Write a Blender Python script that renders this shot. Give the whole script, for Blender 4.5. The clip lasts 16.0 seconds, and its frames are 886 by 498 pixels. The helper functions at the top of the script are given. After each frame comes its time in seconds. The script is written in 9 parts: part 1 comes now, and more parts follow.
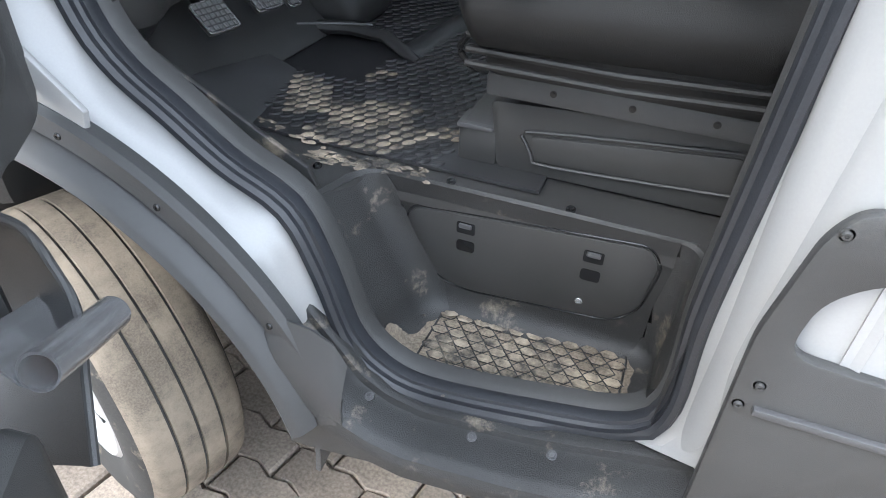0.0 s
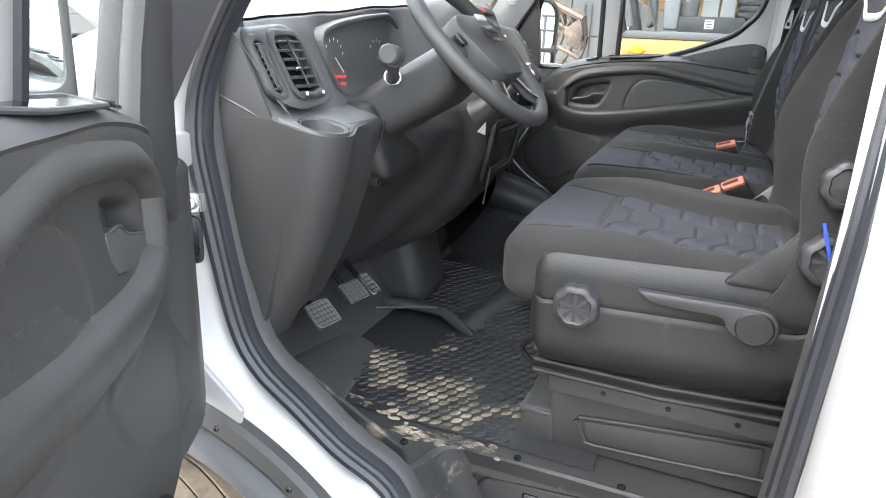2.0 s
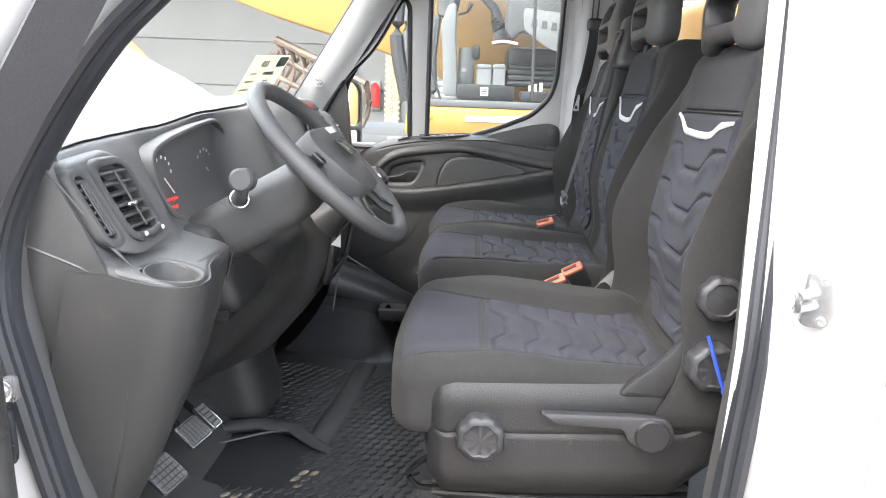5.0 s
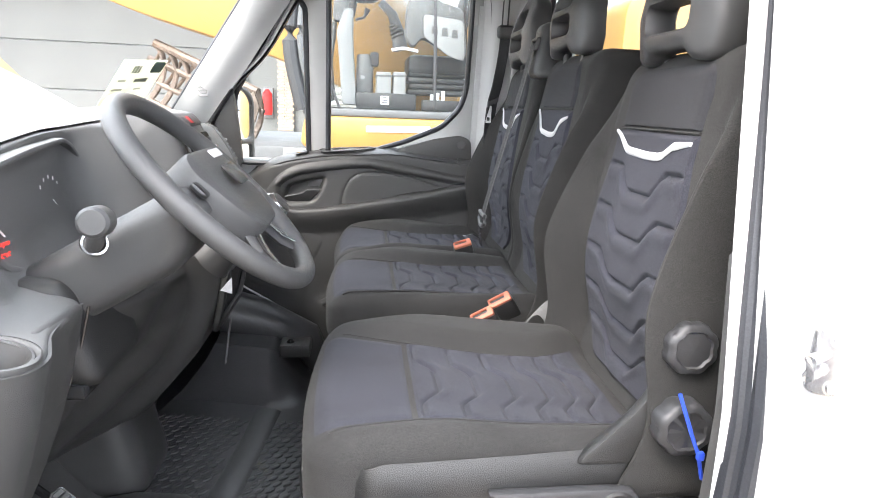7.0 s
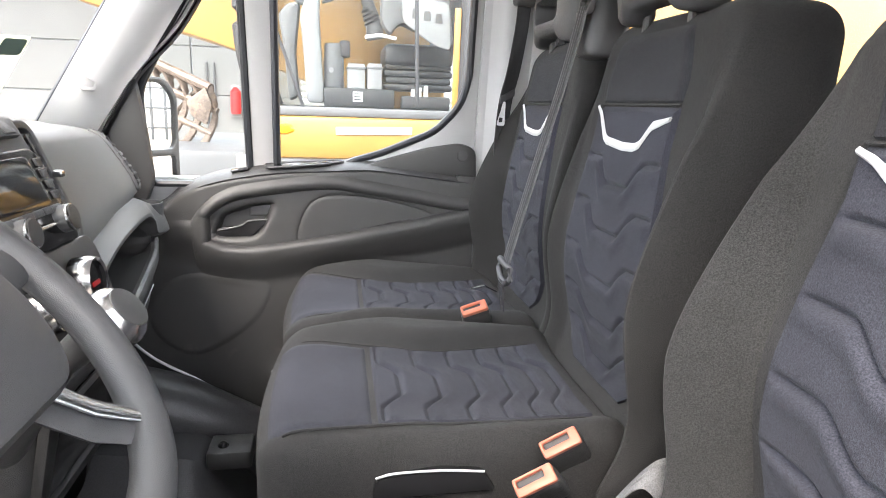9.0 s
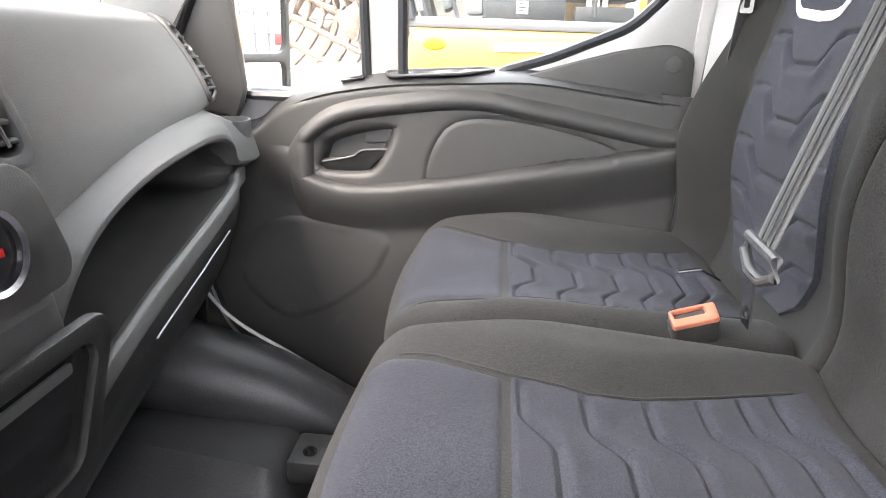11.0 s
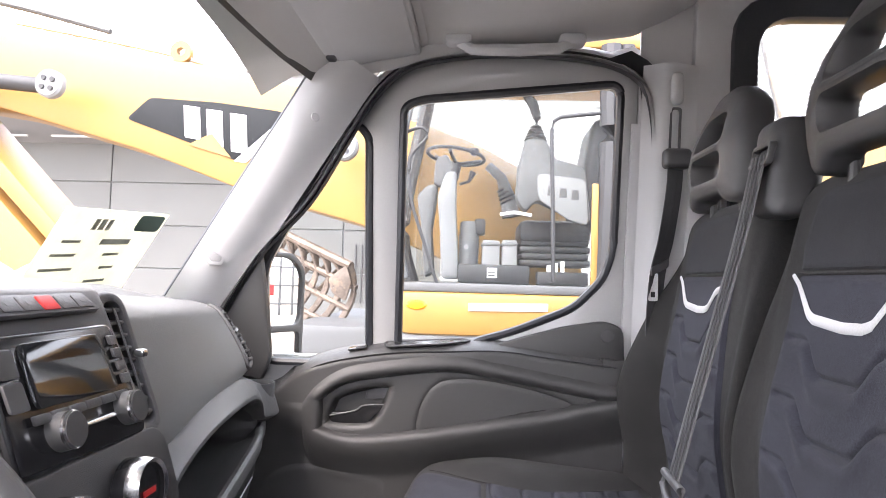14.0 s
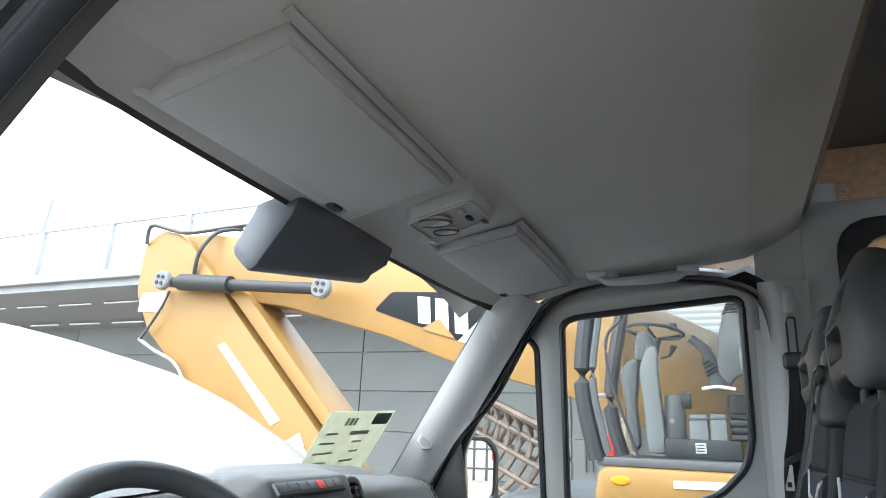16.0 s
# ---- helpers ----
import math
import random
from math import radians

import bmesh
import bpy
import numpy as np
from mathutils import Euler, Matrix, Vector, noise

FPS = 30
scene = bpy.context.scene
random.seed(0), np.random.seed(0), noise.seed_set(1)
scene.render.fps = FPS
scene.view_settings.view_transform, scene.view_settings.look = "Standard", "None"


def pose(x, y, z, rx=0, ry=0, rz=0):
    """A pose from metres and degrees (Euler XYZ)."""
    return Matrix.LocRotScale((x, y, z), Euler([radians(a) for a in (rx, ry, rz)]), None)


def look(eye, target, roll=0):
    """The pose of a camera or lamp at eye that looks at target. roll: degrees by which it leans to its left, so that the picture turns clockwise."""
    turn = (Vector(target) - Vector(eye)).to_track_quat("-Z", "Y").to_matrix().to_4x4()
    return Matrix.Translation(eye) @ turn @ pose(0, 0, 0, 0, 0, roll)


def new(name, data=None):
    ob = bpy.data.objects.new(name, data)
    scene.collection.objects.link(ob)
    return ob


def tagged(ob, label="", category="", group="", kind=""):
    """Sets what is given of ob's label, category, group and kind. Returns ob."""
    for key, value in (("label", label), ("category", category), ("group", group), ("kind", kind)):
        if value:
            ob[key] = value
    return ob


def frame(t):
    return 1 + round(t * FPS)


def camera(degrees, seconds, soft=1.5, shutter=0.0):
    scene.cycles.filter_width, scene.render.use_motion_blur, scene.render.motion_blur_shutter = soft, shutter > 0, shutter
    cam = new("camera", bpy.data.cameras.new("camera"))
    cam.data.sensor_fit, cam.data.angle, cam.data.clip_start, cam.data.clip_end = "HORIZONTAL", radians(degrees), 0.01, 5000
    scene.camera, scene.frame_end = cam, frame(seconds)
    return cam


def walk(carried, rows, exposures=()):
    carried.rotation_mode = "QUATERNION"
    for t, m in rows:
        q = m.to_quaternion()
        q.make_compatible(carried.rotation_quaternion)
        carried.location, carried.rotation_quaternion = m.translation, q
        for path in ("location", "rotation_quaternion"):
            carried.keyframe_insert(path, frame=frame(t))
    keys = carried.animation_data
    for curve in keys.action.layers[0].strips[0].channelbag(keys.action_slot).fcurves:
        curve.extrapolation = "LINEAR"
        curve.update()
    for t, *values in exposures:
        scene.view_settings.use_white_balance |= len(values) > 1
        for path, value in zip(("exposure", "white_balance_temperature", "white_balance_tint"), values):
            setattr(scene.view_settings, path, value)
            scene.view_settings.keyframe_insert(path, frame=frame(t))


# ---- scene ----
cam = camera(69.4, 16.0, 0.75)
PATH = [
    (0, (0.471, -0.585, 1.256), (-0.078, 0.923, 0.063), 2.8),
    (0.5, (0.353, -0.722, 1.344), (0.0, 0.958, 0.317), 3.1),
    (1, (0.317, -0.789, 1.406), (-0.068, 0.973, 0.542), 3.2),
    (1.5, (0.337, -0.808, 1.451), (-0.186, 0.967, 0.692), 3.2),
    (2, (0.399, -0.787, 1.51), (-0.296, 0.979, 0.878), 2.7),
    (2.5, (0.48, -0.727, 1.56), (-0.43, 0.985, 1.069), 2.5),
    (3, (0.566, -0.651, 1.599), (-0.54, 0.958, 1.169), 2.2),
    (3.5, (0.571, -0.637, 1.605), (-0.521, 0.996, 1.227), 2.0),
    (4, (0.492, -0.648, 1.603), (-0.353, 1.119, 1.198), 2.3),
    (4.5, (0.314, -0.681, 1.606), (-0.113, 1.225, 1.174), 2.4),
    (5, (0.197, -0.707, 1.621), (0.141, 1.238, 1.156), 2.3),
    (5.2, (0.168, -0.724, 1.63), (0.287, 1.215, 1.155), 2.4),
    (7.3, (0.165, -0.431, 1.634), (0.418, 1.509, 1.216), 2.4),
    (7.5, (0.175, -0.375, 1.638), (0.415, 1.568, 1.227), 2.0),
    (8, (0.188, -0.203, 1.63), (0.474, 1.734, 1.224), 1.6),
    (8.2, (0.179, -0.125, 1.632), (0.514, 1.81, 1.251), 1.9),
    (10.3, (0.233, 0.501, 1.59), (0.354, 2.4, 0.975), 2.3),
    (10.5, (0.231, 0.541, 1.578), (0.197, 2.437, 0.943), 2.2),
    (11, (0.221, 0.651, 1.544), (0.077, 2.537, 0.895), 2.1),
    (11.5, (0.197, 0.749, 1.511), (0.056, 2.634, 0.858), 1.8),
    (12, (0.193, 0.789, 1.499), (0.175, 2.741, 1.062), 1.5),
    (12.5, (0.184, 0.723, 1.523), (0.156, 2.702, 1.231), 1.6),
    (13, (0.204, 0.62, 1.561), (0.149, 2.61, 1.366), 1.4),
    (13.5, (0.206, 0.501, 1.598), (0.129, 2.499, 1.546), 1.7),
    (14, (0.22, 0.362, 1.619), (0.115, 2.357, 1.713), 1.7),
    (14.5, (0.25, 0.209, 1.641), (0.097, 2.187, 1.899), 1.9),
    (15, (0.279, 0.096, 1.648), (0.021, 2.046, 2.008), 1.9),
    (15.2, (0.305, 0.069, 1.65), (-0.032, 1.993, 2.08), 2.1),
    (15.5, (0.373, 0.012, 1.664), (-0.105, 1.888, 2.169), 2.1),
    (16, (0.482, -0.067, 1.681), (-0.3, 1.688, 2.237), 2.5),
]
EXPOSURE = [(0.0, 2.08, 6050, 9), (1.5, 2.57, 6350, 9), (2.0, 2.64, 6450, 10), (2.5, 2.44, 6450, 9), (3.0, 2.18, 6500, 9), (3.5, 2.14, 6450, 7), (4.5, 2.73, 6500, 11), (5.0, 2.86, 6600, 12), (7.4, 3.05, 6600, 13), (8.2, 2.98, 6700, 14), (10.3, 3.78, 6850, 14), (11.5, 3.75, 7000, 16), (12.0, 3.68, 6950, 18), (12.5, 3.15, 6900, 20), (13.5, 3.0, 6750, 21), (14.5, 2.96, 6600, 21), (15.5, 2.5, 6150, 13), (16.0, 2.02, 6050, 6)]
walk(cam, [(t, look(eye, target, roll)) for t, eye, target, roll in PATH], EXPOSURE)

# ---------------------------------------------------------------- world and light
GROUND = -0.15
world = bpy.data.worlds.new("sky")
scene.world = world
world.use_nodes = True
wn = world.node_tree.nodes
sky = wn.new("ShaderNodeTexSky")
sky.sky_type = 'NISHITA'
sky.sun_disc = False
sky.sun_elevation = radians(48)
sky.sun_rotation = radians(215)
sky.air_density, sky.dust_density, sky.ozone_density = 1.0, 6.0, 0.6
haze = wn.new("ShaderNodeMixRGB")
haze.inputs[0].default_value = 0.75
haze.inputs[2].default_value = (9.0, 9.7, 10.6, 1)
world.node_tree.links.new(sky.outputs[0], haze.inputs[1])
world.node_tree.links.new(haze.outputs[0], wn["Background"].inputs[0])
wn["Background"].inputs[1].default_value = 0.15

sun = new("sun", bpy.data.lights.new("sun", "SUN"))
sun.data.energy, sun.data.angle, sun.data.color = 0.5, radians(25), (1.0, 0.97, 0.93)
sun.matrix_world = look((0, 0, 10), (0.55, 0.85, 8.9))


# ---------------------------------------------------------------- materials
def material(name, color, rough=0.5, metal=0.0, grain=0.0, grain_size=400.0, blotch=0.0, blotch_size=6.0, bump=0.0,
             bump_size=300.0, coat=0.0, dirt=None, dirt_amount=0.0, dirt_size=5.0, spec=0.5):
    m = bpy.data.materials.new(name)
    m.use_nodes = True
    n, l = m.node_tree.nodes, m.node_tree.links
    b = n["Principled BSDF"]
    b.inputs["Roughness"].default_value, b.inputs["Metallic"].default_value = rough, metal
    b.inputs["Coat Weight"].default_value = coat
    b.inputs["Specular IOR Level"].default_value = spec
    tex = n.new("ShaderNodeTexCoord")
    col = n.new("ShaderNodeRGB")
    col.outputs[0].default_value = (*color, 1)
    out = col.outputs[0]
    for amount, size, detail in ((grain, grain_size, 2), (blotch, blotch_size, 6)):
        if amount:
            t = n.new("ShaderNodeTexNoise")
            t.inputs["Scale"].default_value, t.inputs["Detail"].default_value = size, detail
            l.new(tex.outputs["Object"], t.inputs["Vector"])
            r = n.new("ShaderNodeMapRange")
            r.inputs["From Min"].default_value, r.inputs["From Max"].default_value = 0.3, 0.7
            r.inputs["To Min"].default_value, r.inputs["To Max"].default_value = 1 - amount, 1 + amount
            l.new(t.outputs[0], r.inputs["Value"])
            x = n.new("ShaderNodeVectorMath")
            x.operation = 'SCALE'
            l.new(out, x.inputs[0])
            l.new(r.outputs[0], x.inputs["Scale"])
            out = x.outputs[0]
    if dirt:
        t = n.new("ShaderNodeTexNoise")
        t.inputs["Scale"].default_value, t.inputs["Detail"].default_value, t.inputs["Roughness"].default_value = dirt_size, 9, 0.7
        l.new(tex.outputs["Object"], t.inputs["Vector"])
        r = n.new("ShaderNodeMapRange")
        r.inputs["From Min"].default_value, r.inputs["From Max"].default_value = 0.62 - dirt_amount * 0.4, 0.80 - dirt_amount * 0.35
        l.new(t.outputs[0], r.inputs["Value"])
        x = n.new("ShaderNodeMixRGB")
        x.inputs[2].default_value = (*dirt, 1)
        l.new(r.outputs[0], x.inputs[0])
        l.new(out, x.inputs[1])
        out = x.outputs[0]
    l.new(out, b.inputs["Base Color"])
    if bump:
        t = n.new("ShaderNodeTexNoise")
        t.inputs["Scale"].default_value, t.inputs["Detail"].default_value = bump_size, 3
        l.new(tex.outputs["Object"], t.inputs["Vector"])
        k = n.new("ShaderNodeBump")
        k.inputs["Strength"].default_value, k.inputs["Distance"].default_value = bump, 0.002
        l.new(t.outputs[0], k.inputs["Height"])
        l.new(k.outputs[0], b.inputs["Normal"])
    return m


def cloth(name, color, pale, scale=900.0):
    """Woven seat cloth: two crossing thread waves, pale lint and a slow fading."""
    m = material(name, color, 0.95, 0, 0.45, 650, 0.20, 6, 0.45, 900, dirt=pale, dirt_amount=-0.21, dirt_size=170, spec=0.15)
    n, l = m.node_tree.nodes, m.node_tree.links
    b = n["Principled BSDF"]
    b.inputs["Sheen Weight"].default_value = 0.05
    b.inputs["Sheen Roughness"].default_value = 0.6
    return m


PLASTIC = material("black_grained_plastic", (0.052, 0.0516, 0.051), 0.38, 0, 0.14, 800, 0.13, 4, 0.35, 1000, dirt=(0.09, 0.085, 0.075), dirt_amount=0.0, dirt_size=9)
PLASTIC_DIRTY = material("muddy_black_plastic", (0.036, 0.036, 0.036), 0.4, 0, 0.3, 500, 0.15, 4, 0.7, 500, dirt=(0.36, 0.305, 0.235), dirt_amount=0.15, dirt_size=11)
DASH = material("dark_grey_dash_plastic", (0.098, 0.098, 0.098), 0.42, 0, 0.12, 900, 0.08, 3, 0.35, 1200)
DASH_TOP = material("grey_dash_plastic", (0.095, 0.095, 0.094), 0.46, 0, 0.22, 900, 0.1, 3, 0.4, 1100)
GLOSS = material("glossy_black_plastic", (0.018, 0.018, 0.019), 0.15, 0, blotch=0.1)
MATT = material("soft_dark_grey_plastic", (0.062, 0.0622, 0.063), 0.42, 0, 0.12, 900, 0.10, 5, 0.35, 1100)
SHIELD = material("dark_seat_shield_plastic", (0.020, 0.020, 0.020), 0.42, 0, 0.14, 900, 0.15, 6, 0.5, 800, dirt=(0.10, 0.09, 0.075), dirt_amount=-0.05, dirt_size=12)
# Dark housing plastic, paled and blued by the lens flare over it
HOUSING_FLARE = material("flare_paled_housing_plastic", (0.085, 0.095, 0.115), 0.5, 0, 0.15, 700, 0.1, 5, 0.3, 800)
# Dash plastic with a lighter base, for the light its sloping face catches
LIT_GREY = material("lit_mid_grey_plastic", (0.145, 0.145, 0.143), 0.45, 0, 0.25, 750, 0.1, 3, 0.5, 900)
KNOB_DARK = material("dark_knob_plastic", (0.034, 0.034, 0.036), 0.42, 0, 0.12, 900, 0.1, 5, 0.2, 900)
KNOB = material("mid_grey_knob_plastic", (0.075, 0.075, 0.078), 0.4, 0, 0.15, 900, 0.1, 5, 0.25, 900)
CLOTH = cloth("black_seat_cloth", (0.030, 0.0294, 0.0288), (0.26, 0.24, 0.20))
CLOTH_BLUE = cloth("dark_blue_seat_cloth", (0.034, 0.0352, 0.045), (0.30, 0.30, 0.30))
CLOTH_FRONT = cloth("charcoal_seat_cloth", (0.027, 0.0275, 0.031), (0.27, 0.26, 0.24))
PIPING = material("silver_grey_piping", (0.55, 0.55, 0.55), 0.5, 0, 0.1, 500, 0.08, 9)
RUBBER = material("black_rubber_seal", (0.028, 0.030, 0.035), 0.4, 0, 0.15, 400, 0.1, 6, 0.15, 400)
MAT = material("muddy_rubber_floor", (0.036, 0.036, 0.038), 0.36, 0, 0.25, 300, 0.2, 5, 0.3, 500, dirt=(0.17, 0.14, 0.10), dirt_amount=0.0, dirt_size=4.5)
MAT_MUD = material("dried_mud_on_rubber", (0.06, 0.055, 0.05), 0.6, 0, 0.3, 200, 0.3, 8, 0.5, 250, dirt=(0.44, 0.37, 0.28), dirt_amount=0.50, dirt_size=14)
MUD_DARK = material("darker_mud_film", (0.21, 0.175, 0.135), 0.65, 0, 0.35, 220, 0.35, 9, 0.5, 250, dirt=(0.42, 0.355, 0.27), dirt_amount=0.30, dirt_size=16)
WHITE = material("white_vehicle_paint", (0.345, 0.345, 0.34), 0.28, 0, 0.02, 300, 0.04, 2.5, coat=0.5, dirt=(0.45, 0.42, 0.36), dirt_amount=-0.12, dirt_size=9)
HEADLINER = material("light_grey_headliner", (0.50, 0.495, 0.49), 0.9, 0, 0.06, 500, 0.06, 2.5, 0.25, 900, spec=0.2)
VISOR = material("grey_vinyl_visor", (0.46, 0.46, 0.465), 0.7, 0, 0.05, 700, 0.05, 4, 0.25, 800, spec=0.3)
PILLAR = material("pale_grey_pillar_trim", (0.49, 0.49, 0.49), 0.6, 0, 0.05, 700, 0.05, 4, 0.25, 900, spec=0.3)
CHROME = material("satin_chrome", (0.62, 0.62, 0.62), 0.22, 1.0, blotch=0.08)
STEEL = material("bare_galvanised_steel", (0.58, 0.58, 0.59), 0.22, 0.8, 0.1, 200, 0.2, 12)
TYRE = material("dusty_tyre_rubber", (0.155, 0.132, 0.105), 0.9, 0, 0.2, 300, 0.15, 10, 0.3, 300, dirt=(0.25, 0.212, 0.165), dirt_amount=0.5, dirt_size=9, spec=0.2)
TYRE_SIDE = material("black_tyre_sidewall", (0.03, 0.029, 0.027), 0.8, 0, 0.2, 300, 0.2, 8, 0.2, 200, dirt=(0.26, 0.22, 0.16), dirt_amount=0.12, dirt_size=14)
BELT = material("grey_belt_webbing", (0.115, 0.115, 0.115), 0.75, 0, 0.3, 600, 0.1, 8, 0.5, 900)
BELT_DARK = material("dark_belt_webbing", (0.05, 0.05, 0.052), 0.75, 0, 0.3, 600, 0.1, 8, 0.5, 900)
ORANGE = material("faded_orange_red_plastic", (0.52, 0.17, 0.105), 0.45, blotch=0.1)
BLUE_TIE = material("blue_nylon", (0.03, 0.08, 0.55), 0.4, blotch=0.1)
WOOD = material("brown_plywood", (0.50, 0.32, 0.20), 0.6, 0, 0.15, 60, 0.15, 3, 0.1, 200)
MARKING = material("white_marking", (0.75, 0.75, 0.75), 0.5, blotch=0.05)
RED = material("red_marking", (0.55, 0.02, 0.02), 0.5, blotch=0.05)
CREAM = material("cream_vehicle_paint", (0.26, 0.25, 0.215), 0.4, 0, 0.02, 300, 0.05, 2.0)
YELLOW = material("construction_yellow_paint", (0.32, 0.175, 0.045), 0.45, 0, 0.05, 200, 0.08, 2.5, 0.05, 60, dirt=(0.40, 0.27, 0.12), dirt_amount=-0.08, dirt_size=5)
EX_DARK = material("dark_grey_machine_paint", (0.026, 0.027, 0.030), 0.55, 0, 0.1, 200, 0.12, 5)
EX_GREY = material("light_grey_cab_plastic", (0.20, 0.205, 0.21), 0.6, 0, 0.08, 300, 0.1, 5)
EX_MID = material("mid_grey_cab_plastic", (0.085, 0.088, 0.092), 0.6, 0, 0.08, 300, 0.1, 5)
RUST = material("worn_rusty_steel", (0.15, 0.118, 0.098), 0.6, 0.3, 0.3, 60, 0.3, 6, 0.3, 80, dirt=(0.30, 0.20, 0.13), dirt_amount=0.15, dirt_size=8)
DECAL = material("dark_grey_decal", (0.022, 0.024, 0.026), 0.6, blotch=0.05, spec=0.1)
PANEL = material("grey_cladding_panel", (0.15, 0.154, 0.15), 0.6, 0, 0.03, 40, 0.06, 0.8)
PANEL_LIGHT = material("pale_corrugated_cladding", (0.34, 0.355, 0.36), 0.5, 0, 0.03, 40, 0.05, 0.8)
ROOF_STEEL = material("grey_roof_steel", (0.30, 0.31, 0.33), 0.5, 0.2, 0.04, 20, 0.08, 1.0)
BRICK = material("grey_paving_brick", (0.25, 0.21, 0.172), 0.9, 0, 0.25, 120, 0.2, 7, 0.5, 150, dirt=(0.22, 0.18, 0.14), dirt_amount=0.1, dirt_size=9, spec=0.2)
SAND = material("sandy_paving_joint", (0.24, 0.20, 0.155), 0.95, 0, 0.3, 200, 0.25, 6, 0.4, 200, spec=0.2)
WALL_BRICK = material("pale_wall_brick", (0.50, 0.38, 0.27), 0.85, 0, 0.15, 30, 0.15, 4)
LEAF = material("tree_leaf", (0.06, 0.10, 0.045), 0.7, 0, 0.3, 8, 0.3, 2)
BARK = material("tree_bark", (0.12, 0.09, 0.065), 0.9, 0, 0.3, 40, 0.2, 6, 0.5, 40)
PAPER = material("printed_price_card", (0.55, 0.555, 0.45), 0.6, 0, 0.05, 200, 0.22, 22, dirt=(0.52, 0.50, 0.40), dirt_amount=0.2, dirt_size=30)
pn, pl = PAPER.node_tree.nodes, PAPER.node_tree.links
through_light = pn.new("ShaderNodeBsdfTranslucent")
through_light.inputs[0].default_value = (0.80, 0.80, 0.68, 1)
paper_mix = pn.new("ShaderNodeMixShader")
paper_mix.inputs[0].default_value = 0.45
pl.new(pn["Principled BSDF"].outputs[0], paper_mix.inputs[1])
pl.new(through_light.outputs[0], paper_mix.inputs[2])
pl.new(paper_mix.outputs[0], pn["Material Output"].inputs[0])
INK = material("dark_print", (0.30, 0.31, 0.25), 0.6, blotch=0.05)
GREEN = material("dark_green_print", (0.02, 0.06, 0.045), 0.5, blotch=0.05)
AMBER = material("amber_lens", (0.85, 0.30, 0.01), 0.3, blotch=0.08)

for brick_mat in (BRICK, PANEL):
    n, l = brick_mat.node_tree.nodes, brick_mat.node_tree.links
    b = n["Principled BSDF"]
    src = b.inputs["Base Color"].links[0].from_socket
    info = n.new("ShaderNodeObjectInfo")
    r = n.new("ShaderNodeMapRange")
    spread = 0.22 if brick_mat is BRICK else 0.05
    r.inputs["To Min"].default_value, r.inputs["To Max"].default_value = 1 - spread, 1 + spread
    x = n.new("ShaderNodeVectorMath")
    x.operation = 'SCALE'
    l.new(info.outputs["Random"], r.inputs["Value"])
    l.new(src, x.inputs[0])
    l.new(r.outputs[0], x.inputs["Scale"])
    l.new(x.outputs[0], b.inputs["Base Color"])


def glass_material(name, color, rough, haze_amount, shine_amount=0.12):
    m = bpy.data.materials.new(name)
    m.use_nodes = True
    n, l = m.node_tree.nodes, m.node_tree.links
    b = n["Principled BSDF"]
    b.inputs["Base Color"].default_value = (*color, 1)
    b.inputs["Roughness"].default_value = rough
    clear = n.new("ShaderNodeBsdfTransparent")
    clear.inputs[0].default_value = (*color, 1)
    shine = n.new("ShaderNodeBsdfGlossy")
    shine.inputs["Roughness"].default_value = rough
    mix = n.new("ShaderNodeMixShader")
    facing_in = n.new("ShaderNodeLayerWeight")
    facing_in.inputs[0].default_value = 0.5
    power = n.new("ShaderNodeMath")
    power.operation = 'POWER'
    power.inputs[1].default_value = 4.0
    scale = n.new("ShaderNodeMath")
    scale.operation = 'MULTIPLY_ADD'
    scale.inputs[1].default_value, scale.inputs[2].default_value = shine_amount, 0.04 * shine_amount
    l.new(facing_in.outputs["Facing"], power.inputs[0])
    l.new(power.outputs[0], scale.inputs[0])
    l.new(scale.outputs[0], mix.inputs[0])
    l.new(clear.outputs[0], mix.inputs[1])
    l.new(shine.outputs[0], mix.inputs[2])
    veil = n.new("ShaderNodeBsdfTranslucent")
    veil.inputs[0].default_value = (0.7, 0.7, 0.7, 1)
    mix2 = n.new("ShaderNodeMixShader")
    mix2.inputs[0].default_value = haze_amount
    l.new(mix.outputs[0], mix2.inputs[1])
    l.new(veil.outputs[0], mix2.inputs[2])
    l.new(mix2.outputs[0], n["Material Output"].inputs[0])
    n.remove(b)
    return m


GLASS = glass_material("window_glass", (0.93, 0.95, 0.94), 0.0, 0.004)
WINDSCREEN = glass_material("windscreen_glass", (0.94, 0.95, 0.94), 0.0, 0.001, 0.015)
# A bright haze is mixed into both cab panes to lift the darks behind
GLASS_VEIL = glass_material("veiled_cab_glass", (0.98, 0.985, 0.97), 0.0, 0.20, 0.05)
GLASS_HAZY = glass_material("hazy_cab_glass", (0.96, 0.97, 0.965), 0.0, 0.04, 0.10)
MIRROR = material("silver_mirror", (0.92, 0.93, 0.93), 0.0, 1.0)
SCREEN = material("dark_display_glass", (0.012, 0.013, 0.015), 0.06)
LED = bpy.data.materials.new("red_lit_display")
LED.use_nodes = True
LED.node_tree.nodes["Principled BSDF"].inputs["Base Color"].default_value = (0.3, 0.01, 0.01, 1)
LED.node_tree.nodes["Principled BSDF"].inputs["Emission Color"].default_value = (1, 0.05, 0.04, 1)
LED.node_tree.nodes["Principled BSDF"].inputs["Emission Strength"].default_value = 0.22


